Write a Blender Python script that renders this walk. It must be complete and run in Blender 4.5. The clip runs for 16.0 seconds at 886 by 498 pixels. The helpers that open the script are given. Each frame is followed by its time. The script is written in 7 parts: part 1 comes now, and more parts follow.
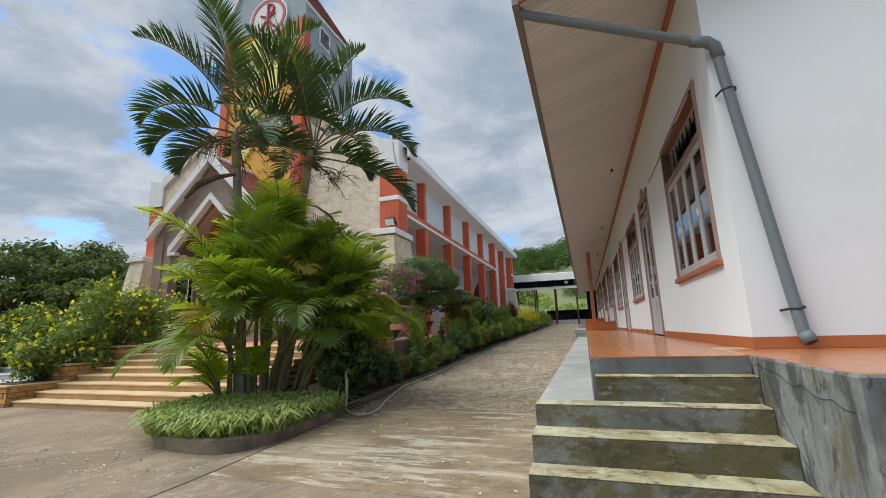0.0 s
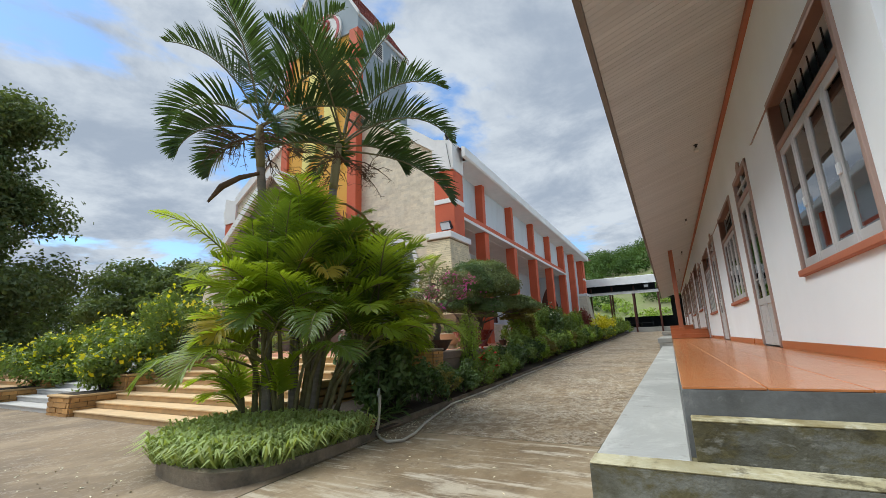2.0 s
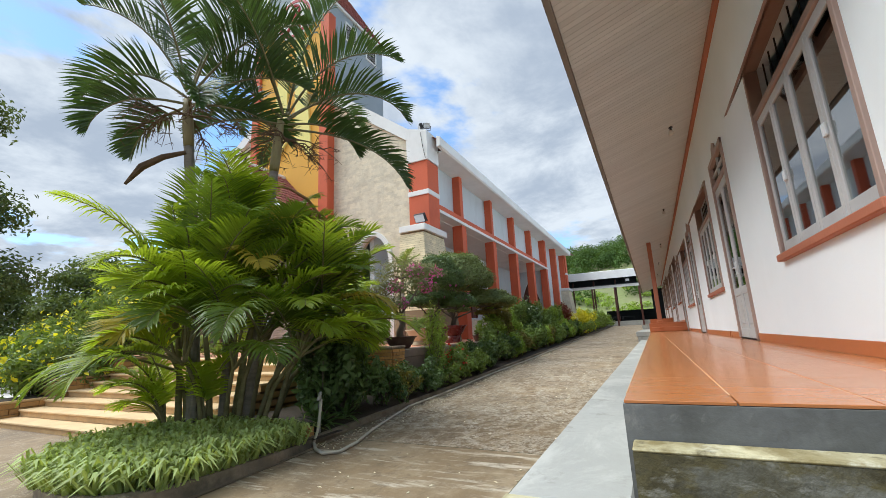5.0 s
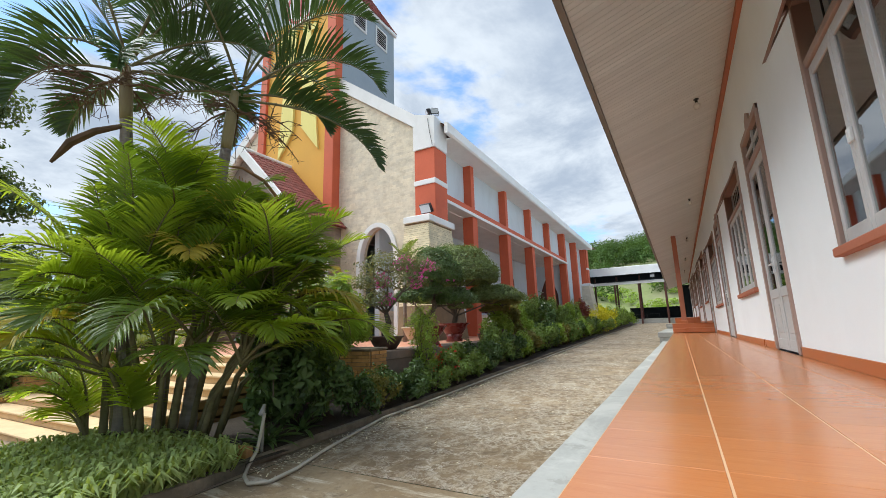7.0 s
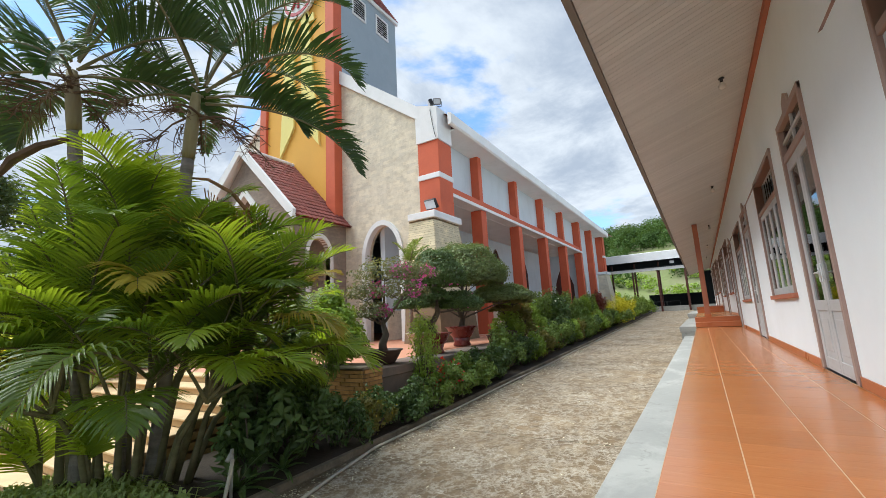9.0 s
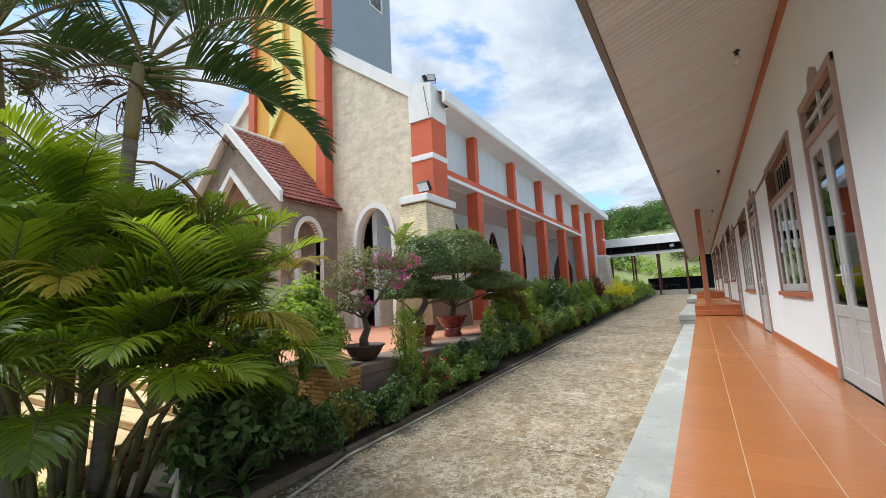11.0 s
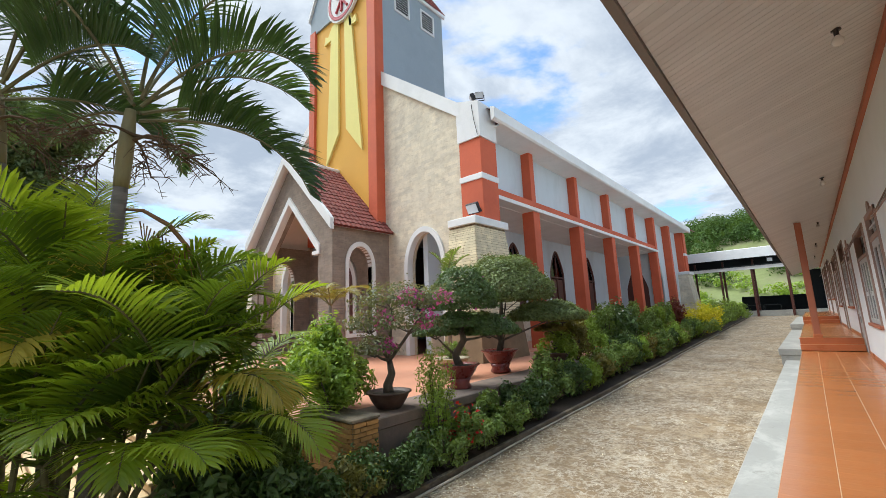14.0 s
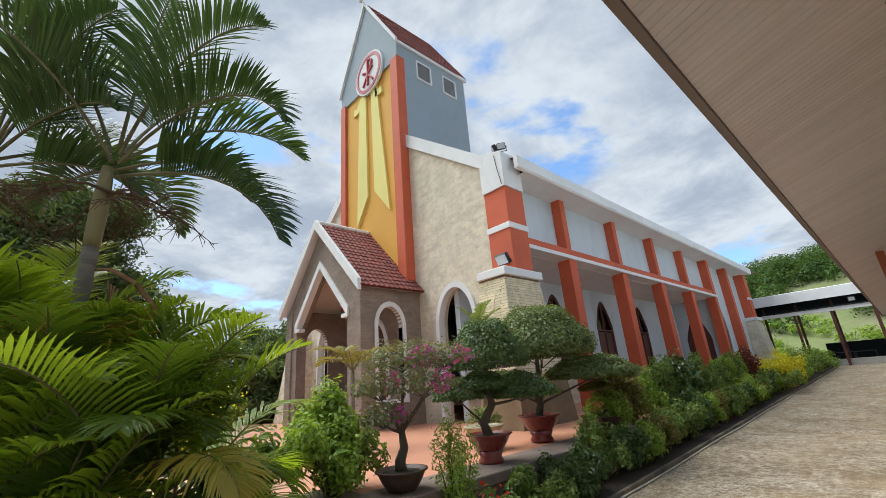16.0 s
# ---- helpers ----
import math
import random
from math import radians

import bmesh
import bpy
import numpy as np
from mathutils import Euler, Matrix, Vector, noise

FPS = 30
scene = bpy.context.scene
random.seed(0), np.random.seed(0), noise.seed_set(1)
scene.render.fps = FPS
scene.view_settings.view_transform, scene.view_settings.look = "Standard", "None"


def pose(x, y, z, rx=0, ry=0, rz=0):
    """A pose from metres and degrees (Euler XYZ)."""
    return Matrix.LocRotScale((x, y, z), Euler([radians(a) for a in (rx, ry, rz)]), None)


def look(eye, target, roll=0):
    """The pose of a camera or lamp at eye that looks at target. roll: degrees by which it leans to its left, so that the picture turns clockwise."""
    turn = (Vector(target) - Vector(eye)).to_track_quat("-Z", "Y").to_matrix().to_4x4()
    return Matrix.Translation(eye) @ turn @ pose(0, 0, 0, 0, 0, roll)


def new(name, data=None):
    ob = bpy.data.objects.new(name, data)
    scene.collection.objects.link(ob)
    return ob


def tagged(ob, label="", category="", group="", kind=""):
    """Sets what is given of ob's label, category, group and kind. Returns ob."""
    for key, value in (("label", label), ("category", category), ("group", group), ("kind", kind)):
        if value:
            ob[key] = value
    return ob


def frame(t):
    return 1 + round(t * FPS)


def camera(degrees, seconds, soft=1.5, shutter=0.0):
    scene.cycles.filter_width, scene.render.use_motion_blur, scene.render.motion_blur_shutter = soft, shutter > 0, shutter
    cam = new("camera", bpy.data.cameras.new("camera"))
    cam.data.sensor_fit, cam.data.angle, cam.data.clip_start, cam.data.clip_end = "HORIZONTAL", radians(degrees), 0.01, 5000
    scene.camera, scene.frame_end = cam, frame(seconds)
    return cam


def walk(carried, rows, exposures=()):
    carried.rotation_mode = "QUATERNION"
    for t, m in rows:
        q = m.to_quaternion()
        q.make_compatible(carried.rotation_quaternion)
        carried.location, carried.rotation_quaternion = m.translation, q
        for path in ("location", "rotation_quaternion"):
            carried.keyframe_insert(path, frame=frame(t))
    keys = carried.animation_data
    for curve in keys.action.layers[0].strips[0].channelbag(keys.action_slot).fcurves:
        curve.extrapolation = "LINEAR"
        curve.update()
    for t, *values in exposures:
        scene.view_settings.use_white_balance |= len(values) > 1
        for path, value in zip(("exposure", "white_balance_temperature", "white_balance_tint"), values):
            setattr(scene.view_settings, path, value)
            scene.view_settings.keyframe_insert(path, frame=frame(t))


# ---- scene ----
cam = camera(93.9, 16.0, soft=0.8)

PATH = [
    (0, (-1.47, -4.667, 0.255), (-2.089, -2.804, 0.636), -1.8),
    (0.5, (-1.424, -4.338, 0.259), (-2.108, -2.5, 0.651), -1.7),
    (1, (-1.442, -4.035, 0.247), (-2.201, -2.229, 0.647), -1.6),
    (1.5, (-1.478, -3.722, 0.266), (-2.315, -1.953, 0.677), -1.7),
    (2, (-1.461, -3.459, 0.273), (-2.377, -1.734, 0.703), -2.0),
    (2.5, (-1.454, -3.361, 0.285), (-2.426, -1.671, 0.733), -2.3),
    (3, (-1.455, -3.35, 0.292), (-2.446, -1.675, 0.755), -2.7),
    (3.5, (-1.424, -3.285, 0.286), (-2.399, -1.603, 0.752), -3.0),
    (4, (-1.386, -3.114, 0.276), (-2.325, -1.408, 0.731), -3.2),
    (4.5, (-1.362, -2.895, 0.274), (-2.26, -1.16, 0.707), -2.9),
    (5, (-1.307, -2.634, 0.263), (-2.166, -0.875, 0.672), -2.7),
    (7.5, (-1.133, -1.239, 0.49), (-2.133, 0.452, 0.862), -1.8),
    (8, (-1.194, -1.076, 0.613), (-2.227, 0.598, 0.974), -2.4),
    (8.5, (-1.202, -0.947, 0.715), (-2.238, 0.727, 1.067), -2.7),
    (9, (-1.161, -0.767, 0.809), (-2.187, 0.917, 1.143), -3.0),
    (9.5, (-1.152, -0.677, 0.889), (-2.171, 1.016, 1.2), -3.0),
    (10, (-1.214, -0.503, 0.946), (-2.231, 1.196, 1.229), -2.8),
    (12.5, (-1.166, 0.28, 1.296), (-2.275, 1.933, 1.495), -1.6),
    (13, (-1.124, 0.447, 1.412), (-2.303, 2.046, 1.637), -1.8),
    (13.5, (-1.033, 0.616, 1.44), (-2.279, 2.157, 1.71), -2.1),
    (14, (-1.054, 0.855, 1.441), (-2.347, 2.344, 1.772), -2.4),
    (14.5, (-1.066, 1.085, 1.436), (-2.39, 2.527, 1.844), -2.8),
    (15, (-1.055, 1.336, 1.438), (-2.4, 2.733, 1.928), -3.3),
    (15.5, (-1.105, 1.518, 1.417), (-2.467, 2.87, 1.981), -4.0),
    (16, (-1.185, 1.711, 1.384), (-2.563, 3.021, 2.006), -4.5),
]
walk(cam, [(t, look(eye, target, roll)) for t, eye, target, roll in PATH], [(0.0, 0.21, 6150, 6), (3.0, 0.46, 6150, 6), (9.0, 0.71, 6100, 6), (14.5, 0.72, 6150, 6), (16.0, 0.49, 6200, 6)])

# ---- world and sun ----
SUN_EL, SUN_AZ = 58.0, -114.0
world = bpy.data.worlds.new("sky_world")
scene.world = world
world.use_nodes = True
wn, wl = world.node_tree.nodes, world.node_tree.links
wn.clear()
w_out = wn.new("ShaderNodeOutputWorld")
w_bg = wn.new("ShaderNodeBackground")
w_bg.inputs["Strength"].default_value = 0.15
sky = wn.new("ShaderNodeTexSky")
sky.sky_type = 'NISHITA'
sky.sun_disc = False
sky.sun_elevation = radians(SUN_EL)
sky.sun_rotation = radians(SUN_AZ)
sky.dust_density = 0.6
sky.ozone_density = 2.5
w_tc = wn.new("ShaderNodeTexCoord")
w_sep = wn.new("ShaderNodeSeparateXYZ")
wl.new(w_tc.outputs["Generated"], w_sep.inputs[0])


def wmath(op, a, b=None):
    n = wn.new("ShaderNodeMath")
    n.operation = op
    for i, v in enumerate((a, b)):
        if v is None:
            continue
        if isinstance(v, (int, float)):
            n.inputs[i].default_value = v
        else:
            wl.new(v, n.inputs[i])
    return n.outputs[0]


w_h = wmath('ADD', wmath('MAXIMUM', w_sep.outputs["Z"], 0.0), 0.16)
w_com = wn.new("ShaderNodeCombineXYZ")
wl.new(wmath('DIVIDE', w_sep.outputs["X"], w_h), w_com.inputs[0])
wl.new(wmath('DIVIDE', w_sep.outputs["Y"], w_h), w_com.inputs[1])


def wnoise(scale, detail, rough, offset):
    mp = wn.new("ShaderNodeMapping")
    mp.inputs["Location"].default_value = offset
    wl.new(w_com.outputs[0], mp.inputs["Vector"])
    n = wn.new("ShaderNodeTexNoise")
    n.inputs["Scale"].default_value = scale
    n.inputs["Detail"].default_value = detail
    n.inputs["Roughness"].default_value = rough
    n.inputs["Distortion"].default_value = 0.25
    wl.new(mp.outputs[0], n.inputs["Vector"])
    return n.outputs["Fac"]


def wramp(fac, stops):
    r = wn.new("ShaderNodeValToRGB")
    r.color_ramp.interpolation = 'EASE'
    while len(r.color_ramp.elements) < len(stops):
        r.color_ramp.elements.new(0.5)
    for e, (p, c) in zip(r.color_ramp.elements, stops):
        e.position = p
        e.color = (*c, 1) if len(c) == 3 else c
    wl.new(fac, r.inputs[0])
    return r.outputs["Color"]


CLOUD_AT = (3.1, 1.7, 0.0)
cover = wramp(wnoise(1.25, 9, 0.56, CLOUD_AT), [(0.385, (0, 0, 0)), (0.47, (1, 1, 1))])
shade = wramp(wnoise(2.0, 10, 0.62, (7.3, 4.4, 1.0)), [(0.37, (2.1, 2.35, 2.8)), (0.65, (3.65, 3.8, 4.05))])
w_mix = wn.new("ShaderNodeMix")
w_mix.data_type = 'RGBA'
wl.new(cover, w_mix.inputs["Factor"])
w_up = wn.new("ShaderNodeMix")
w_up.data_type, w_up.blend_type = 'RGBA', 'MULTIPLY'
w_up.inputs["Factor"].default_value = 1.0
w_up.inputs["B"].default_value = (0.95, 1.05, 1.12, 1)
wl.new(sky.outputs[0], w_up.inputs["A"])
wl.new(w_up.outputs["Result"], w_mix.inputs["A"])
wl.new(shade, w_mix.inputs["B"])
wl.new(w_mix.outputs["Result"], w_bg.inputs["Color"])
wl.new(w_bg.outputs[0], w_out.inputs[0])

sun_data = bpy.data.lights.new("sun", 'SUN')
sun_data.energy = 3.35
sun_data.angle = radians(50)
sun_data.color = (1.0, 0.98, 0.925)
sun = new("sun", sun_data)
az = radians(SUN_AZ)
sun_dir = Vector((math.sin(az) * math.cos(radians(SUN_EL)), math.cos(az) * math.cos(radians(SUN_EL)), math.sin(radians(SUN_EL))))
sun.matrix_world = look(sun_dir * 100, (0, 0, 0))

# ---- materials ----


def mat(name, color, rough=0.75, var=0.18, big=0.7, fine=25.0, bump=0.15, stain=None, stain_amt=0.5, stain_scale=1.2,
        stretch=(1, 1, 1), spec=0.4, leaf=0.0, grid=None, joint=None, rand=0.0, metal=0.0, island=0.0, ridges=(), layers=()):
    """A surface with variation at two scales; stain: a second colour in patches; grid: brick courses (width, height, joint);
    leaf: share of light that passes through."""
    m = bpy.data.materials.new(name)
    m.use_nodes = True
    nt = m.node_tree
    nd, lk = nt.nodes, nt.links
    bsdf = nd["Principled BSDF"]
    tc = nd.new("ShaderNodeTexCoord")
    mp = nd.new("ShaderNodeMapping")
    mp.inputs["Scale"].default_value = stretch
    lk.new(tc.outputs["Object"], mp.inputs["Vector"])

    def noise_of(scale, detail=5, rough_=0.6, loc=None):
        n = nd.new("ShaderNodeTexNoise")
        n.inputs["Scale"].default_value = scale
        n.inputs["Detail"].default_value = detail
        n.inputs["Roughness"].default_value = rough_
        src = mp.outputs[0]
        if loc:
            m2 = nd.new("ShaderNodeMapping")
            m2.inputs["Location"].default_value = loc
            lk.new(src, m2.inputs["Vector"])
            src = m2.outputs[0]
        lk.new(src, n.inputs["Vector"])
        return n.outputs["Fac"]

    def mix(fac, a, b, mode='MIX'):
        n = nd.new("ShaderNodeMix")
        n.data_type = 'RGBA'
        n.blend_type = mode
        for key, v in (("Factor", fac), ("A", a), ("B", b)):
            if isinstance(v, (int, float)):
                n.inputs[key].default_value = v
            elif isinstance(v, tuple):
                n.inputs[key].default_value = (*v, 1)
            else:
                lk.new(v, n.inputs[key])
        return n.outputs["Result"]

    def ramp(fac, lo, hi):
        n = nd.new("ShaderNodeMapRange")
        n.inputs["From Min"].default_value = lo
        n.inputs["From Max"].default_value = hi
        lk.new(fac, n.inputs["Value"])
        return n.outputs[0]

    dark = tuple(c * (1 - var) for c in color)
    light = tuple(min(1, c * (1 + var)) for c in color)
    nb, nf = noise_of(big), noise_of(fine, 4, 0.65)
    base = mix(ramp(nb, 0.32, 0.68), dark, light)
    base = mix(ramp(nf, 0.3, 0.7), mix(0.5, base, dark), base) if var else base
    if stain:
        s = nd.new("ShaderNodeMath")
        s.operation = 'MULTIPLY'
        lk.new(ramp(noise_of(stain_scale, 7, 0.66, (5.2, 1.3, 8.8)), 0.47, 0.68), s.inputs[0])
        s.inputs[1].default_value = stain_amt
        base = mix(s.outputs[0], base, stain)
    for scale, lo, hi, amt, tone, sc, loc in layers:
        # sharper patches of dirt, moss or wear over the base
        m3 = nd.new("ShaderNodeMapping")
        m3.inputs["Scale"].default_value = sc
        m3.inputs["Rotation"].default_value = (0, 0, 0.5 if sc[0] != sc[1] else 0)
        m3.inputs["Location"].default_value = loc
        lk.new(tc.outputs["Object"], m3.inputs["Vector"])
        ns = nd.new("ShaderNodeTexNoise")
        ns.inputs["Scale"].default_value = scale
        ns.inputs["Detail"].default_value = 9
        ns.inputs["Roughness"].default_value = 0.7
        ns.inputs["Distortion"].default_value = 0.35
        lk.new(m3.outputs[0], ns.inputs["Vector"])
        am = nd.new("ShaderNodeMath")
        am.operation = 'MULTIPLY'
        lk.new(ramp(ns.outputs["Fac"], lo, hi), am.inputs[0])
        am.inputs[1].default_value = amt
        base = mix(am.outputs[0], base, tone)
    for scale, wide, amt, tone, loc in ridges:
        # thin wandering lines where the noise crosses its mean
        d = nd.new("ShaderNodeMath")
        d.operation = 'SUBTRACT'
        lk.new(noise_of(scale, 7, 0.66, loc), d.inputs[0])
        d.inputs[1].default_value = 0.5
        e = nd.new("ShaderNodeMath")
        e.operation = 'ABSOLUTE'
        lk.new(d.outputs[0], e.inputs[0])
        q = nd.new("ShaderNodeMapRange")
        q.inputs["From Min"].default_value = wide
        q.inputs["From Max"].default_value = 0.0
        lk.new(e.outputs[0], q.inputs["Value"])
        w = nd.new("ShaderNodeMath")
        w.operation = 'MULTIPLY'
        lk.new(q.outputs[0], w.inputs[0])
        lk.new(ramp(noise_of(0.9, 4, 0.6, (loc[1], 3.3, loc[0])), 0.38, 0.6), w.inputs[1])
        u = nd.new("ShaderNodeMath")
        u.operation = 'MULTIPLY'
        lk.new(w.outputs[0], u.inputs[0])
        u.inputs[1].default_value = amt
        base = mix(u.outputs[0], base, tone)
    height = nf
    if grid:
        br = nd.new("ShaderNodeTexBrick")
        br.inputs["Scale"].default_value = 1
        br.inputs["Brick Width"].default_value = grid[0]
        br.inputs["Row Height"].default_value = grid[1]
        br.inputs["Mortar Size"].default_value = grid[2]
        br.inputs["Mortar Smooth"].default_value = 0.4
        br.inputs["Color1"].default_value = (1.05, 1.04, 1.02, 1)
        br.inputs["Color2"].default_value = (0.9, 0.9, 0.91, 1)
        br.inputs["Mortar"].default_value = (*(joint or (0.7, 0.7, 0.7)), 1)
        cm = nd.new("ShaderNodeCombineXYZ")
        sp = nd.new("ShaderNodeSeparateXYZ")
        lk.new(tc.outputs["Object"], sp.inputs[0])
        ad = nd.new("ShaderNodeMath")
        ad.operation = 'ADD'
        lk.new(sp.outputs[0], ad.inputs[0])
        lk.new(sp.outputs[1], ad.inputs[1])
        lk.new(ad.outputs[0], cm.inputs[0])
        lk.new(sp.outputs[2], cm.inputs[1])
        lk.new(cm.outputs[0], br.inputs["Vector"])
        base = mix(1.0, base, br.outputs["Color"], 'MULTIPLY')
        hs = nd.new("ShaderNodeMath")
        hs.operation = 'SUBTRACT'
        lk.new(nf, hs.inputs[0])
        lk.new(br.outputs["Fac"], hs.inputs[1])
        height = hs.outputs[0]
    if rand or island:
        src = nd.new("ShaderNodeObjectInfo").outputs["Random"] if rand else nd.new("ShaderNodeNewGeometry").outputs["Random Per Island"]
        amt = rand or island
        mr = nd.new("ShaderNodeMapRange")
        mr.inputs["To Min"].default_value = 1 - amt
        mr.inputs["To Max"].default_value = 1 + amt
        lk.new(src, mr.inputs["Value"])
        hv = nd.new("ShaderNodeHueSaturation")
        lk.new(mr.outputs[0], hv.inputs["Value"])
        lk.new(base, hv.inputs["Color"])
        base = hv.outputs[0]
    lk.new(base, bsdf.inputs["Base Color"])
    rr = nd.new("ShaderNodeMapRange")
    rr.inputs["To Min"].default_value = max(0.03, rough - 0.1)
    rr.inputs["To Max"].default_value = min(1, rough + 0.1)
    lk.new(nb, rr.inputs["Value"])
    lk.new(rr.outputs[0], bsdf.inputs["Roughness"])
    bsdf.inputs["Specular IOR Level"].default_value = spec
    bsdf.inputs["Metallic"].default_value = metal
    if bump:
        b = nd.new("ShaderNodeBump")
        b.inputs["Strength"].default_value = bump
        b.inputs["Distance"].default_value = 0.02
        lk.new(height, b.inputs["Height"])
        lk.new(b.outputs[0], bsdf.inputs["Normal"])
    if leaf:
        tr = nd.new("ShaderNodeBsdfTranslucent")
        tr.inputs["Color"].default_value = (min(1, color[0] * 2.2), min(1, color[1] * 2.0), color[2] * 0.8, 1)
        ms = nd.new("ShaderNodeMixShader")
        ms.inputs[0].default_value = leaf
        lk.new(bsdf.outputs[0], ms.inputs[1])
        lk.new(tr.outputs[0], ms.inputs[2])
        lk.new(ms.outputs[0], nd["Material Output"].inputs[0])
    return m


def glass_mat(name, tint, ior):
    m = bpy.data.materials.new(name)
    m.use_nodes = True
    nd, lk = m.node_tree.nodes, m.node_tree.links
    fr = nd.new("ShaderNodeFresnel")
    fr.inputs[0].default_value = ior
    tr = nd.new("ShaderNodeBsdfTransparent")
    tr.inputs[0].default_value = (*tint, 1)
    gl = nd.new("ShaderNodeBsdfGlossy")
    gl.inputs["Roughness"].default_value = 0.02
    ms = nd.new("ShaderNodeMixShader")
    lk.new(fr.outputs[0], ms.inputs[0])
    lk.new(tr.outputs[0], ms.inputs[1])
    lk.new(gl.outputs[0], ms.inputs[2])
    lk.new(ms.outputs[0], nd["Material Output"].inputs[0])
    return m


M_GROUND = mat("earth_ground", (0.09, 0.10, 0.05), 0.95, 0.3, 0.3, 6, 0.4, stain=(0.16, 0.13, 0.08), stain_amt=0.6)
M_ROAD = mat("worn_concrete_road", (0.265, 0.185, 0.102), 0.75, 0.3, 0.5, 9, 0.4, layers=((0.7, 0.43, 0.6, 0.8, (0.16, 0.11, 0.062), (1, 1, 1), (2.1, 0.4, 0)), (4.0, 0.50, 0.68, 0.7, (0.46, 0.37, 0.25), (1, 0.4, 1), (5, 3, 0)), (11.0, 0.53, 0.70, 0.55, (0.44, 0.36, 0.25), (1, 0.6, 1), (1, 8, 0)), (5.0, 0.52, 0.66, 0.75, (0.12, 0.083, 0.048), (1, 1, 1), (9, 2, 0))), ridges=((3.2, 0.03, 0.6, (0.62, 0.56, 0.46), (1.0, 2.0, 0.0)), (5.5, 0.04, 0.7, (0.58, 0.52, 0.42), (7.0, 4.0, 0.0)), (1.6, 0.016, 0.6, (0.66, 0.6, 0.5), (3.0, 9.0, 0.0))), stain=(0.22, 0.165, 0.105), stain_amt=0.85, stain_scale=0.8)
M_PLAZA = mat("stained_concrete_plaza", (0.25, 0.185, 0.12), 0.9, 0.22, 0.25, 12, 0.3, layers=((0.35, 0.5, 0.6, 0.6, (0.38, 0.29, 0.19), (1, 0.4, 1), (3, 1, 0)), (4.0, 0.54, 0.7, 0.6, (0.16, 0.125, 0.09), (1, 0.5, 1), (6, 2, 0)), (9.0, 0.56, 0.7, 0.5, (0.47, 0.41, 0.33), (1, 0.6, 1), (1, 5, 0))), ridges=((2.2, 0.02, 0.4, (0.5, 0.44, 0.36), (2.0, 5.0, 0.0)),), stain=(0.14, 0.11, 0.085), stain_amt=0.8, stain_scale=0.45)
M_ROAD_RAKED = mat("raked_mortar_slab", (0.26, 0.185, 0.105), 0.8, 0.28, 0.6, 10, 0.5, stain=(0.15, 0.115, 0.08), stain_amt=0.8, stain_scale=0.7, layers=((1.0, 0.46, 0.60, 0.7, (0.36, 0.28, 0.18), (1, 1, 1), (1, 6, 0)), (2.2, 0.53, 0.62, 0.8, (0.52, 0.45, 0.34), (0.3, 1.7, 1), (4, 1, 0)), (4.0, 0.55, 0.63, 0.75, (0.60, 0.53, 0.42), (0.2, 1.5, 1), (9, 3, 0)), (6.0, 0.54, 0.68, 0.6, (0.13, 0.095, 0.06), (1, 1, 1), (2, 7, 0)), (12.0, 0.56, 0.7, 0.5, (0.5, 0.43, 0.33), (0.5, 1, 1), (7, 7, 0))))
M_SLAB = mat("grey_cement_slab", (0.38, 0.38, 0.36), 0.75, 0.16, 0.8, 20, 0.15, stain=(0.33, 0.33, 0.31), stain_amt=0.6, stain_scale=1.1, layers=((1.6, 0.52, 0.62, 0.6, (0.50, 0.50, 0.47), (1, 0.5, 1), (3, 5, 1)), (5.0, 0.58, 0.66, 0.5, (0.24, 0.235, 0.21), (1, 1, 1), (7, 2, 1))))
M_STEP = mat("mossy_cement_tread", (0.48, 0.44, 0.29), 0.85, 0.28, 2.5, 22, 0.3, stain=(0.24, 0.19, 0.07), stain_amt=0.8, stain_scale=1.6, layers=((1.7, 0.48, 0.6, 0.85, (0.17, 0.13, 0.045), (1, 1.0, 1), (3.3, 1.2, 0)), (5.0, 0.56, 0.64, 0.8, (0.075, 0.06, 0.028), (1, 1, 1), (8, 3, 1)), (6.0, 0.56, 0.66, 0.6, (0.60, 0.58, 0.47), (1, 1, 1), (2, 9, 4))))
# Darker base than the treads, with brown and black stain patches.
M_RISER = mat("stained_cement_riser", (0.19, 0.19, 0.165), 0.85, 0.35, 1.5, 20, 0.5, stain=(0.06, 0.052, 0.025), stain_amt=1.0, stain_scale=2.0, layers=((1.8, 0.46, 0.53, 0.85, (0.105, 0.088, 0.032), (1, 1, 2), (1.4, 2.2, 0)), (3.2, 0.52, 0.62, 0.65, (0.035, 0.031, 0.02), (1, 1, 1.6), (4, 6, 2)), (7.0, 0.58, 0.66, 0.4, (0.36, 0.36, 0.33), (1, 1, 2), (7, 1, 3))))
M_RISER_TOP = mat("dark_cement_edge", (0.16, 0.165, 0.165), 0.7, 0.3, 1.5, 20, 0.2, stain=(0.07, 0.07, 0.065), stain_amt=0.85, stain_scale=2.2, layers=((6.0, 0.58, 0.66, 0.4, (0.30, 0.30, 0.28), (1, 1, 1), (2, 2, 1)),))
